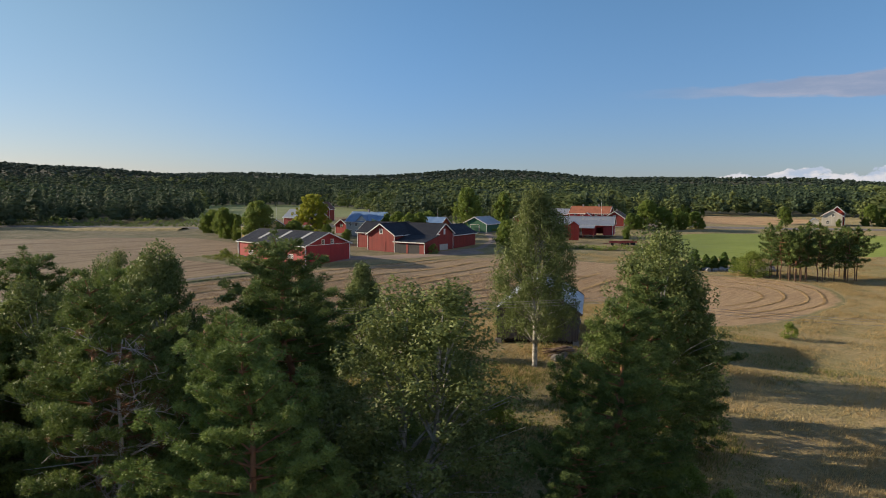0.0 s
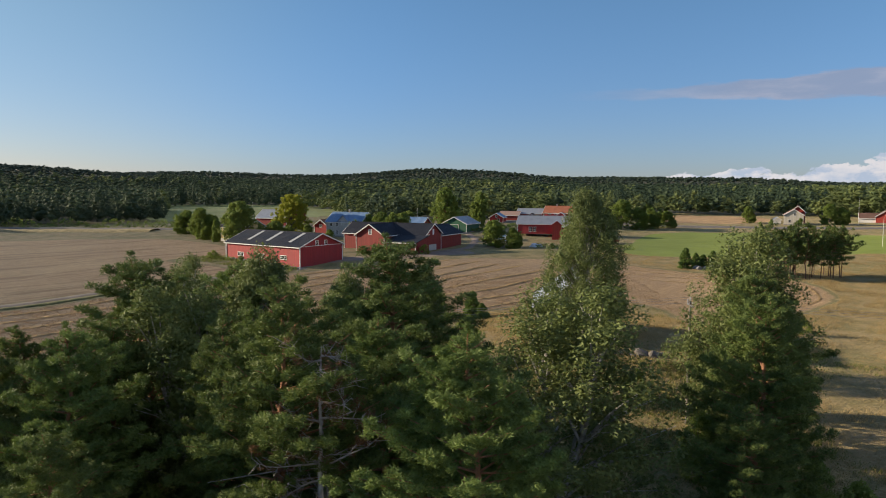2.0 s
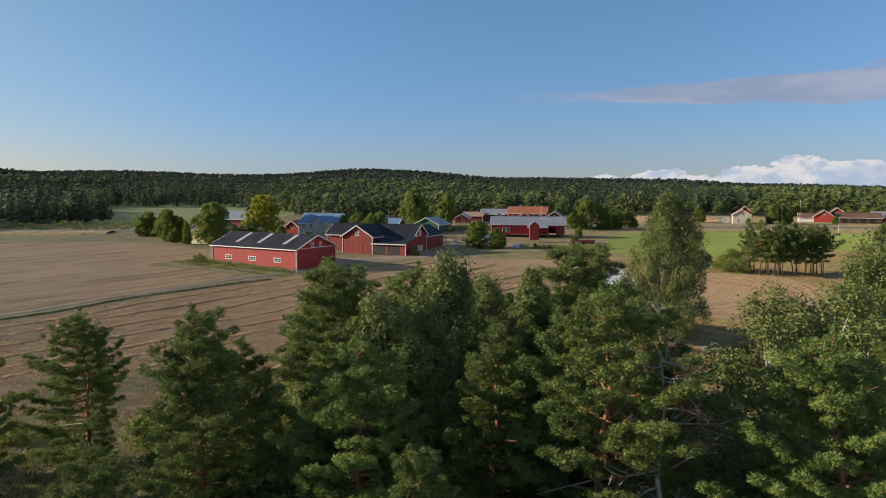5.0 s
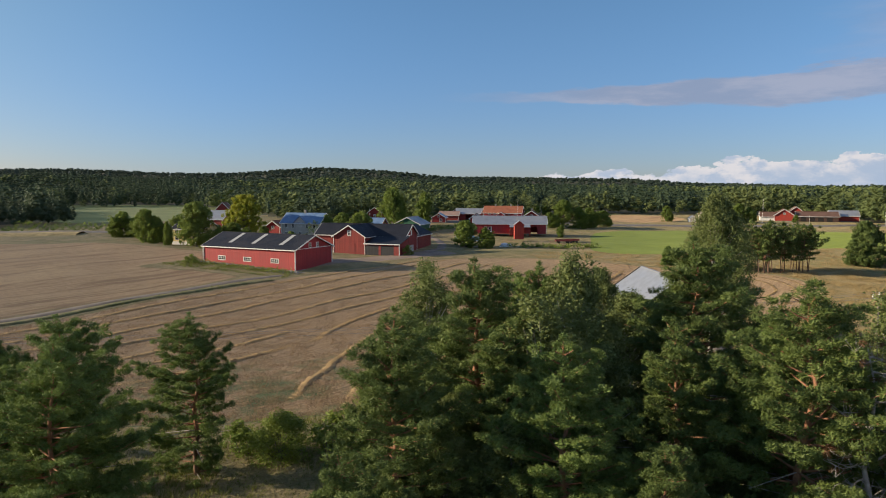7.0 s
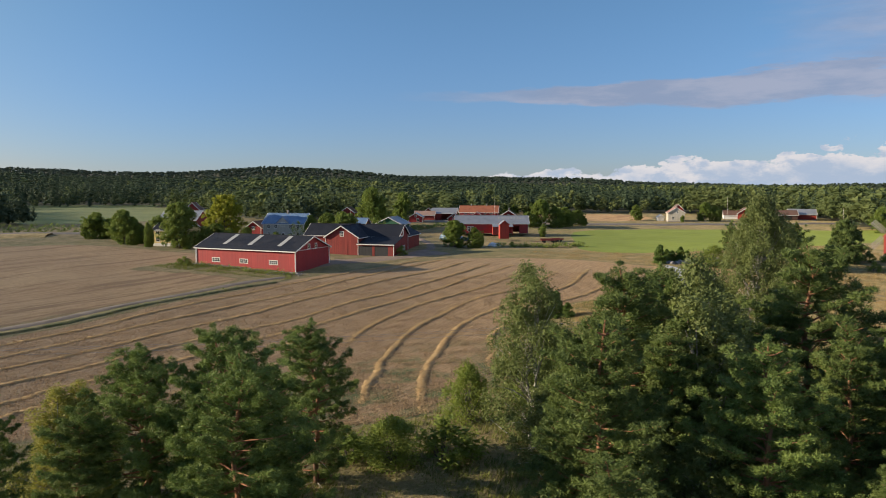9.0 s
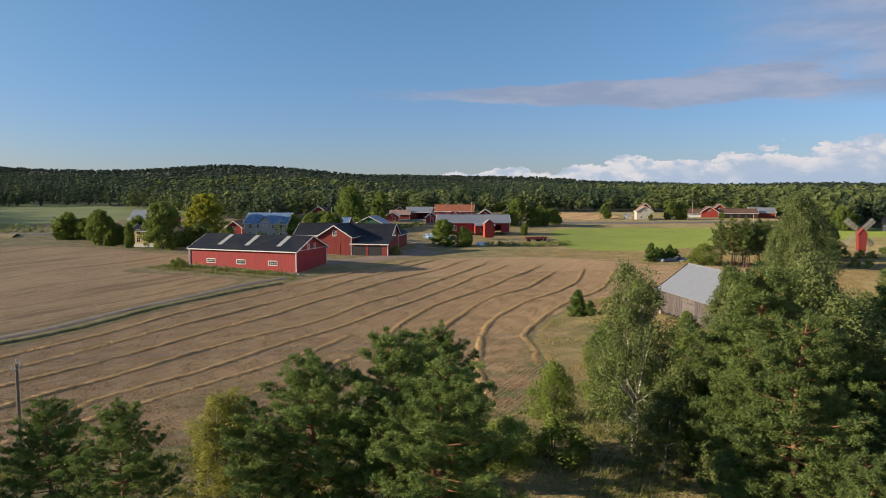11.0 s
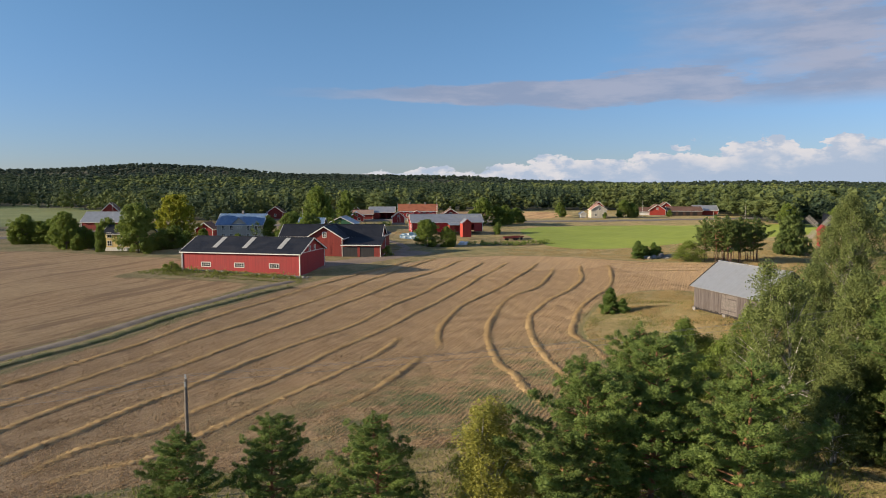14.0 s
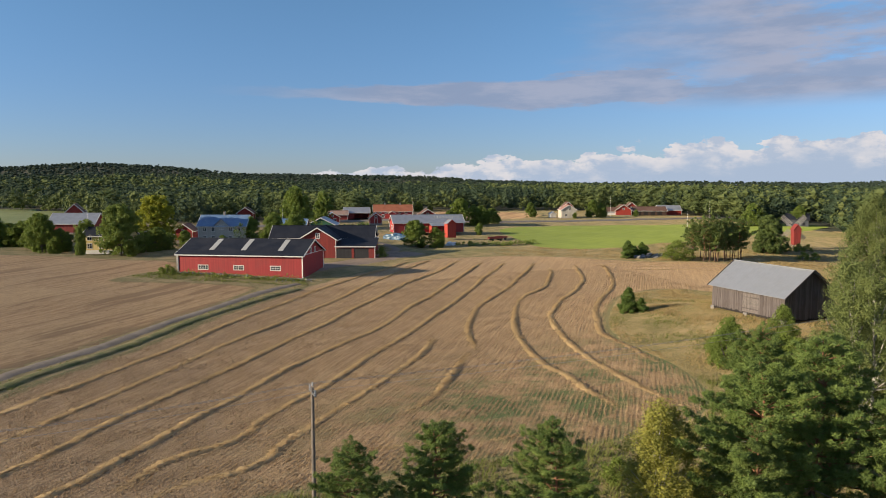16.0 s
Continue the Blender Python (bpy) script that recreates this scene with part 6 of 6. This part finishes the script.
simple_house("white_cottage", "white-walled cottage with red gable across the road", 217.0, 312.0, -34, 9.0, 9.0, 3.2, 6.2, RED_BRIGHT, BROWN_TILE, False, z=2.2, windows=[("f", 4.5, 3.4, 1.0, 1.0, 2, 2)], category="cottage")
simple_house("white_wing", "low white wing with brown tile roof", 212.0, 316.5, -34, 9.0, 7.0, 2.4, 4.6, WHITE, BROWN_TILE, z=2.2)
garage = House("garage_block", "low brown garage block with dark doors", "garage", 226.0, 306.5, -34, 19.0, 9.0, 2.8, 5.0, BROWN, BROWN_TILE, WHITE, z=2.2)
garage.walls()
garage.roof()
for u in (3.0, 7.0, 11.0, 15.0):
    garage.board("garage_door", DARK, "f", u - 1.3, 0.1, u + 1.3, 2.3, 0.0, 0.05)
simple_house("gable_house", "red gabled upper house above the garage block", 228.0, 314.0, -34, 6.0, 7.0, 5.0, 7.4, RED_BRIGHT, BROWN_TILE, False, z=2.2)
simple_house("pale_roof_barn", "red barn with pale bluish tin roof", 242.0, 301.5, -34, 13.0, 10.0, 3.0, 5.6, RED_BRIGHT, TIN, z=2.2, category="barn")
simple_house("grey_house", "dark blue house behind the windmill", 216.0, 207.0, -58, 9.0, 7.0, 4.0, 6.4, plain("blue_grey_render", (0.05, 0.06, 0.075), (0.075, 0.085, 0.10), 0.8), NAVY, z=0.4, trim=CHARCOAL, windows=[("f", u, 1.2, 1.0, 1.2, 2, 2) for u in (1.8, 4.5, 7.2)])


# ---- windmill ----
def windmill(x, y, z):
    top = thing("windmill", "small red post windmill with grey lattice sails", "windmill", pose(x, y, z, 0, 0, 142))
    bm = bmesh.new()
    hull8(bm, [(-0.95, -1.2, 1.1), (0.95, -1.2, 1.1), (0.95, 1.2, 1.1), (-0.95, 1.2, 1.1), (-1.1, -1.4, 6.0), (1.1, -1.4, 6.0), (1.1, 1.4, 6.0), (-1.1, 1.4, 6.0)])
    v = [bm.verts.new(p) for p in ((-1.1, -1.4, 6.0), (1.1, -1.4, 6.0), (0, -1.4, 7.5), (-1.1, 1.4, 6.0), (1.1, 1.4, 6.0), (0, 1.4, 7.5))]
    bm.faces.new(v[:3])
    bm.faces.new(v[:2:-1])
    body = part("body", bm, RED_OLD, top)
    bm = bmesh.new()
    block(bm, -0.4, -1.4, 2.6, 0.4, -1.25, 4.0)
    part("hatch", bm, RED_OLD, body)
    for s in (-1, 1):
        bm = bmesh.new()
        hull8(bm, [(0, -1.55, 7.55), (s * 1.32, -1.55, 5.75), (s * 1.32, 1.55, 5.75), (0, 1.55, 7.55), (0, -1.55, 7.63), (s * 1.32, -1.55, 5.83), (s * 1.32, 1.55, 5.83), (0, 1.55, 7.63)])
        part("roof_slope", bm, RED_OLD, top)
    for sx in (-1, 1):
        for sy in (-1, 1):
            bm = bmesh.new()
            beam(bm, (sx * 0.5, sy * 0.5, 1.2), (sx * 1.7, sy * 1.7, -0.3), 0.28, 0.28)
            part("trestle_leg", bm, GREY_WOOD, top)
    bm = bmesh.new()
    rod(bm, (0, -2.6, 6.3), (0, 1.0, 6.5), 0.2, 0.2)
    part("shaft", bm, GREY_WOOD, top)
    pale = plain("silvered_sail_wood", (0.40, 0.38, 0.35), (0.30, 0.285, 0.27), 3.0, 0.9)
    for i in range(4):
        a = radians(42 + 90 * i)
        d, s = Vector((math.cos(a), 0, math.sin(a))), Vector((-math.sin(a), 0, math.cos(a)))
        c = Vector((0, -2.5, 6.3))
        bm = bmesh.new()
        beam(bm, c, c + d * 5.2, 0.22, 0.2, (0, 1, 0))
        sail = part("sail", bm, pale, top, "grey wooden lattice sail")
        for off in (-0.5, 0.5, 0.95):
            bm = bmesh.new()
            beam(bm, c + d * 1.3 + s * off, c + d * 5.1 + s * off, 0.13, 0.06, (0, 1, 0))
            part("sail_rail", bm, pale, sail)
        for q in np.arange(1.3, 5.2, 0.62):
            bm = bmesh.new()
            beam(bm, c + d * q - s * 0.55, c + d * q + s * 1.0, 0.12, 0.05, (0, 1, 0))
            part("sail_bar", bm, pale, sail)


windmill(127, 150, -0.3)


# ---- power line, masts ----
def power_pole(x, y, tall, turn):
    top = thing("power_pole", "weathered wooden power pole with steel crossarm", "pole", pose(x, y, ground_z(x, y), 0, 0, turn), "power poles")
    bm = bmesh.new()
    rod(bm, (0, 0, -0.8), (0, 0, tall), 0.15, 0.1, 10)
    part("pole", bm, POLE, top)
    bm = bmesh.new()
    beam(bm, (0, -0.85, tall - 0.35), (0, 0.85, tall - 0.35), 0.1, 0.1)
    part("crossarm", bm, STEEL, top)
    for yy in (-0.75, 0.0, 0.75):
        bm = bmesh.new()
        foot = tall - 0.3 if yy else tall
        rod(bm, (0, yy, foot), (0, yy, foot + 0.12), 0.02, 0.02, 6)
        rod(bm, (0, yy, foot + 0.1), (0, yy, foot + 0.2), 0.07, 0.05, 8)
        rod(bm, (0, yy, foot + 0.2), (0, yy, foot + 0.32), 0.05, 0.035, 8)
        part("insulator", bm, PORCELAIN, top)
    return Vector((x, y, ground_z(x, y) + tall))


LINE = [(95, 39, 9.0), (54, 46, 9.6), (13.0, 52.6, 10.0), (-69, 66.0, 8.1), (-110, 72.7, 9.0), (-151, 79.4, 9.0)]
turn = math.degrees(math.atan2(66 - 52.6, -69 - 13))
heads = [power_pole(x, y, t, turn) for x, y, t in LINE]
across = Vector((-math.sin(radians(turn)), math.cos(radians(turn)), 0))
for k in (-1, 0, 1):
    for a, b in zip(heads, heads[1:]):
        a1, b1 = a + across * 0.75 * k + Vector((0, 0, 0.3 if k == 0 else 0.0)), b + across * 0.75 * k + Vector((0, 0, 0.3 if k == 0 else 0.0))
        seg, n = [], 14
        pts = [a1.lerp(b1, i / n) - Vector((0, 0, 1.0 * 4 * (i / n) * (1 - i / n))) for i in range(n + 1)]
        ring = [p + d for p in pts for d in (across * 0.011, Vector((0, 0, 0.011)), across * -0.011, Vector((0, 0, -0.011)))]
        me = mesh_from("power_cable", ring, [(4 * i + j, 4 * i + (j + 1) % 4, 4 * i + 4 + (j + 1) % 4, 4 * i + 4 + j) for i in range(n) for j in range(4)])
        me.materials.append(CABLE)
        tagged(new("power_cable", me), "thin sagging aluminium power cable between poles", "cable", "power cables")


def mast(x, y, tall, r=0.065):
    me = bpy.data.meshes.new("mast")
    bm = bmesh.new()
    rod(bm, (0, 0, -0.5), (0, 0, tall * 0.55), r, r * 0.85, 8)
    rod(bm, (0, 0, tall * 0.55), (0, 0, tall), r * 0.85, r * 0.5, 8)
    bm.to_mesh(me)
    bm.free()
    me.materials.append(WHITE)
    ob = new("flagpole", me)
    ob.matrix_world = pose(x, y, ground_z(x, y))
    tagged(ob, "tall bare white flagpole beside a house", "flagpole", "flagpoles")


for x, y, t in ((-63.5, 262.5, 12.0), (66.2, 288.0, 11.0), (200, 300, 12.0), (-2, 262, 9.5), (138, 200, 9.0), (235, 262, 9.5)):
    mast(x, y, t)


# ---- farmyard clutter ----
def wagon(x, y, yaw, label, L=5.0):
    top = thing("farm_wagon", label, "wagon", pose(x, y, ground_z(x, y), 0, 0, yaw))
    bm = bmesh.new()
    block(bm, 0, -1.0, 0.75, L, 1.0, 0.9)
    part("deck", bm, RED_IRON, top)
    for yy in (-1.0, 0.94):
        bm = bmesh.new()
        block(bm, 0, yy, 0.9, L, yy + 0.06, 1.3)
        part("side_board", bm, RED_IRON, top)
    bm = bmesh.new()
    beam(bm, (0, 0, 0.6), (-1.8, 0, 0.45), 0.1, 0.1)
    part("drawbar", bm, RED_IRON, top)
    for xx in (1.0, L - 1.0):
        for yy in (-0.85, 0.85):
            bm = bmesh.new()
            rod(bm, (xx, yy - 0.12, 0.38), (xx, yy + 0.12, 0.38), 0.42, 0.42, 16)
            part("wheel", bm, RUBBER, top)


wagon(51.0, 211.0, -12, "faded red flat farm wagon on the grass")
wagon(56.0, 213.0, 8, "rusty red low hay wagon beside shrubs", 4.0)


def heap(name, label, category, x, y, r, tall, material, seed, yaw=0, sx=1.0):
    """A lumpy covered heap."""
    rng = random.Random(seed)
    bm = bmesh.new()
    bmesh.ops.create_icosphere(bm, subdivisions=4, radius=1)
    for v in bm.verts:
        d = 0.10 * noise.noise(v.co * 9 + Vector((seed, seed, 0))) + noise.noise(v.co * 1.6 + Vector((seed, 0, 0))) * 0.35 + noise.noise(v.co * 4 + Vector((0, seed, 0))) * 0.12
        v.co = Vector((v.co.x * r * sx, v.co.y * r, max(-0.1, v.co.z) * tall)) * (1 + d)
    me = bpy.data.meshes.new(name)
    bm.to_mesh(me)
    bm.free()
    me.materials.append(material)
    ob = new(name, me)
    ob.matrix_world = pose(x, y, ground_z(x, y) - 0.05, 0, 0, yaw)
    return tagged(ob, label, category)


heap("tarp_heap", "long heap of goods under crumpled blue tarpaulins", "heap", 26.4, 231.6, 1.9, 1.9, TARP, 3, -62, 2.9)
heap("tarp_heap", "smaller heap under a faded blue tarpaulin", "heap", 29.6, 226.6, 1.5, 1.3, TARP, 5, -50, 1.5)
heap("sheet_heap", "white plastic sheeting lying in the grass", "heap", 32.0, 204.5, 1.6, 1.1, WHITE_WRAP, 9, 10, 1.3)


def boulder(x, y, size, seed, material, group, sink=0.3, label="grey lichened granite boulder in the grass"):
    bm = bmesh.new()
    bmesh.ops.create_icosphere(bm, subdivisions=2, radius=1)
    rng = random.Random(seed)
    sx, sy, sz = rng.uniform(0.8, 1.5), rng.uniform(0.7, 1.2), rng.uniform(0.45, 0.8)
    for v in bm.verts:
        d = 1 + 0.3 * noise.noise(v.co * 1.3 + Vector((seed * 3.1, 0, 0)))
        v.co = Vector((v.co.x * sx, v.co.y * sy, v.co.z * sz)) * d * size
    me = bpy.data.meshes.new("boulder")
    bm.to_mesh(me)
    bm.free()
    me.materials.append(material)
    ob = new("boulder", me)
    ob.matrix_world = pose(x, y, ground_z(x, y) + size * (0.5 - sink), rng.uniform(-12, 12), rng.uniform(-12, 12), rng.uniform(0, 360))
    tagged(ob, label, "boulder", group)


rng = random.Random(5)
for i in range(11):
    boulder(15 + rng.gauss(0, 2.2), 74.5 + rng.gauss(0, 1.0), rng.uniform(0.3, 0.75), i, LICHEN, "boulders by the birch")
for i in range(44):
    boulder(63 + rng.uniform(-4, 11), 154.5 + rng.gauss(0, 1.1) - 0.1 * i / 5, rng.uniform(0.4, 1.1), 40 + i, STONE, "field stones by the junipers", label="pale field stone on the clearance cairn")
for i in range(5):
    boulder(-14 + rng.uniform(-3, 6), 57 + rng.uniform(-2, 6), rng.uniform(0.5, 1.1), 80 + i, LICHEN, "boulders under the birches")


def plank_pile(x, y):
    """A loose heap of old planks."""
    r = random.Random(17)
    top = thing("plank_pile", "loose pile of old brown planks by the birch", "pile", pose(x, y, ground_z(x, y), 0, 0, 15))
    wood = plain("old_brown_planks", (0.20, 0.13, 0.085), (0.12, 0.085, 0.065), 3.0, 0.9, 0.4)
    for i in range(14):
        z = 0.1 + 0.085 * (i // 2)
        a, c = radians(r.uniform(-30, 30)), r.uniform(-0.7, 0.7)
        ln = r.uniform(1.0, 1.9)
        bm = bmesh.new()
        beam(bm, (-ln * math.cos(a), c - ln * math.sin(a), z + r.uniform(-0.1, 0.05)), (ln * math.cos(a), c + ln * math.sin(a), z + r.uniform(0, 0.25)), 0.2, 0.07)
        part("plank", bm, wood, top)


plank_pile(12.8, 75.2)


def rubble():
    """Loose stones along the foot of the machine hall."""
    r = np.random.default_rng(3)
    tet = np.array([(1, 0, -0.5), (-0.5, 0.87, -0.5), (-0.5, -0.87, -0.5), (0.3, 0.3, 0.6), (-0.4, -0.1, 0.7)])
    fc = np.array([(0, 2, 1), (0, 1, 3), (1, 4, 3), (1, 2, 4), (2, 0, 4), (0, 3, 4)])
    m = pose(-53.8, 180.9, 0, 0, 0, -40.5)
    v, f = [], []
    for i in range(420):
        u = r.uniform(0, 30)
        far = r.random() < 0.25
        p = m @ Vector((u if not far else 26 + r.normal(0, 2.5), -0.4 - abs(r.normal(0, 0.7)) * (2.2 if far else 1), 0))
        s = r.uniform(0.1, 0.34)
        a = r.uniform(0, 6.28)
        q = tet * s * r.uniform(0.7, 1.3, 3)
        q = np.stack([q[:, 0] * np.cos(a) - q[:, 1] * np.sin(a) + p.x, q[:, 0] * np.sin(a) + q[:, 1] * np.cos(a) + p.y, q[:, 2] + ground_z(p.x, p.y) + s * 0.3], 1)
        f.append(fc + 5 * i)
        v.append(q)
    me = mesh_from("rubble", np.concatenate(v), np.concatenate(f))
    me.materials.append(STONE)
    tagged(new("rubble", me), "loose grey stone rubble along the hall's foundation", "rubble", kind="stuff")


rubble()


# ---- hedges, undergrowth and grass ----
def hedge(name, label, points, half, tall, material, seed, per=16, size=0.4):
    r = np.random.default_rng(seed)
    line = smooth_line(points, 0.8)
    c, rad = [], []
    for p in line:
        for _ in range(3):
            q = p + r.normal(0, half * 0.5, 2)
            hh = r.uniform(0.1, 1) * tall * (0.75 + 0.35 * math.sin(p[0] * 0.31) * math.sin(p[1] * 0.21 + p[0] * 0.05))
            c.append((q[0], q[1], ground_z(q[0], q[1]) + hh))
            rad.append(r.uniform(0.5, 1.0))
    v, f = leaf_cloud(r, np.array(c), np.array(rad), per, size, 0.7)
    me = mesh_from(name, v, f)
    me.materials.append(material)
    tagged(new(name, me), label, "hedge", kind="stuff")


hedge("roadside_hedge", "dark green hedge along the far side of the road", [(-260, 306), (-190, 302), (-140, 297), (-98, 294)], 1.6, 4.0, BROAD_LEAF, 1)
hedge("garden_hedge", "leafy garden bushes behind the red barns", [(-26, 236), (-12, 240), (0, 246), (8, 252)], 2.6, 6.5, BROAD_LEAF, 2)
hedge("byre_hedge", "dark bushes in front of the neighbour's cottages", [(18, 262), (30, 275), (40, 280)], 1.2, 1.8, JUNIPER, 3)
hedge("field_margin", "weedy bushes along the crop field margin", [(33, 201), (46, 196), (58, 196)], 1.5, 1.4, BUSH_LEAF, 4)
hedge("hall_weeds", "tall green weeds along the machine hall", [(-56, 178), (-49, 172), (-40, 164.5), (-34, 159.5)], 0.9, 0.9, BUSH_LEAF, 5, 16, 0.25)
hedge("house_hedge", "dense garden trees round the yellow house", [(-82, 264), (-75, 250), (-66, 240)], 2.4, 3.5, BROAD_LEAF, 6)

rng = random.Random(12)
spots = [(x, y) for x in range(-36, 24, 4) for y in range(31, 56, 5)]
for i, (x, y) in enumerate(spots):
    px, py = x + rng.uniform(-1.8, 1.8), y + rng.uniform(-2, 2)
    if (px > -1 and not 7 < px < 15) or (px > 7 and py > 44) or (px < -22 and py > 40):
        continue
    h = rng.uniform(1.8, 4.6)
    plant(SHRUBS[i % 3] if h < 3 else TALL_SHRUBS[i % 2], px, py, h, base=1.8 if h < 3 else 4.5, wide=0.9, group="undergrowth in the tree belt")
for i in range(14):
    plant(BIRCHES[i % 3], rng.uniform(-34, -6), rng.uniform(33, 50), rng.uniform(5.5, 8.5), base=12.0, wide=1.35, group="young birches in the tree belt")


def grass(name, label, n, area, material, tall, wide, seed, keep):
    r = np.random.default_rng(seed)
    x, y = r.uniform(area[0], area[1], n), r.uniform(area[2], area[3], n)
    ok = keep(x, y, r) & (signed(FIELDS["stubble_field"], x, y)[0] < -0.2) & (signed(FIELDS["mown_field"], x, y)[0] < 0)
    x, y = x[ok], y[ok]
    x, y = np.repeat(x, 5) + r.normal(0, 0.16, 5 * len(x)), np.repeat(y, 5) + r.normal(0, 0.16, 5 * len(y))
    m = len(x)
    a, h = r.uniform(0, 6.283, m), tall * r.uniform(0.5, 1.3, m) * (0.75 + 0.4 * np.sin(x * 0.5 + 2 * np.sin(y * 0.35)))
    z = height(x, y) - 0.05
    lean_ = r.normal(0, 0.28, (m, 2)) * h[:, None] + np.array([0.22, -0.08]) * h[:, None]
    dx, dy = np.cos(a) * wide, np.sin(a) * wide
    v = np.stack([np.stack([x - dx, y - dy, z], 1), np.stack([x + dx, y + dy, z], 1), np.stack([x + lean_[:, 0], y + lean_[:, 1], z + h], 1)], 1).reshape(-1, 3)
    me = mesh_from(name, v, np.arange(3 * m).reshape(-1, 3))
    me.materials.append(material)
    tagged(new(name, me), label, "grass", kind="stuff")


grass("dry_meadow_grass", "tall dry golden meadow grass bending in the wind", 76000, (2, 100, 30, 150), HAY, 0.42, 0.026, 1, lambda x, y, r: np.sin(x * 0.11 + 1.5 * np.sin(y * 0.13)) + r.normal(0, 0.8, len(x)) > -0.9)
grass("green_meadow_grass", "green and yellow undergrowth grass below the trees", 36000, (-85, 22, 22, 72), GRASS, 0.45, 0.035, 2, lambda x, y, r: r.random(len(x)) < np.clip((y - 22 + 4 * np.sin(x * 0.2)) / 18, 0, 0.95))
grass("knoll_grass", "mixed dry grass on the knoll by the field barn", 30000, (-22, 45, 66, 122), HAY, 0.4, 0.028, 3, lambda x, y, r: np.sin(x * 0.3 + np.sin(y * 0.24)) + r.normal(0, 0.5, len(x)) > -0.2)
grass("knoll_green_grass", "green grass patches on the knoll by the field barn", 16000, (-22, 45, 66, 122), GRASS, 0.35, 0.03, 6, lambda x, y, r: np.sin(x * 0.3 + np.sin(y * 0.24)) + r.normal(0, 0.5, len(x)) < 0.2)
grass("verge_grass", "rough grass on the strip beyond the stubble", 32000, (30, 135, 112, 185), HAY, 0.3, 0.035, 4, lambda x, y, r: signed(FIELDS["crop_field"], x, y)[0] < 0)
grass("lane_grass", "green grass along the lane's bank", 9000, (-130, -34, 60, 160), GRASS, 0.4, 0.06, 5, lambda x, y, r: np.abs((y - 145.5) - (x + 47) * 0.875) < 2.2)
grass("hall_grass", "fresh green grass strip in front of the machine hall", 5000, (-72, -34, 154, 186), GRASS, 0.4, 0.07, 7, lambda x, y, r: np.abs((x + 43) * 0.649 + (y - 172) * 0.76 + 4.0) < 5.0)


def stubble_tufts():
    """Cut straw stems standing in drilled rows over the near part of the field."""
    r = np.random.default_rng(21)
    n = 480000
    x, y = r.uniform(-100, 40, n), 62 + 88 * r.uniform(0, 1, n) ** 1.5
    u, w = x * 0.755 + y * 0.656, -x * 0.656 + y * 0.755
    w = np.round(w / 0.5) * 0.5 + r.normal(0, 0.07, n)
    x, y = u * 0.755 - w * 0.656, u * 0.656 + w * 0.755
    ok = (signed(FIELDS["stubble_field"], x, y)[0] > 0.4) & (np.sin(u * 0.9 + 2 * np.sin(w * 0.7)) + r.normal(0, 0.8, n) > -0.4)
    x, y = x[ok], y[ok]
    m = len(x)
    a, h = r.uniform(0, 3.14, m), r.uniform(0.08, 0.22, m)
    z = height(x, y) - 0.01
    d = np.stack([np.cos(a), np.sin(a), np.zeros(m)], 1) * r.uniform(0.02, 0.055, m)[:, None]
    c = np.stack([x, y, z], 1)
    top = c + np.stack([r.normal(0, 0.06, m), r.normal(0, 0.06, m), h], 1)
    me = mesh_from("stubble", np.stack([c - d, c + d, top], 1).reshape(-1, 3), np.arange(3 * m).reshape(-1, 3))
    me.materials.append(STEMS)
    tagged(new("stubble", me), "short cut straw stubble standing in drilled rows", "stubble", kind="stuff")


stubble_tufts()
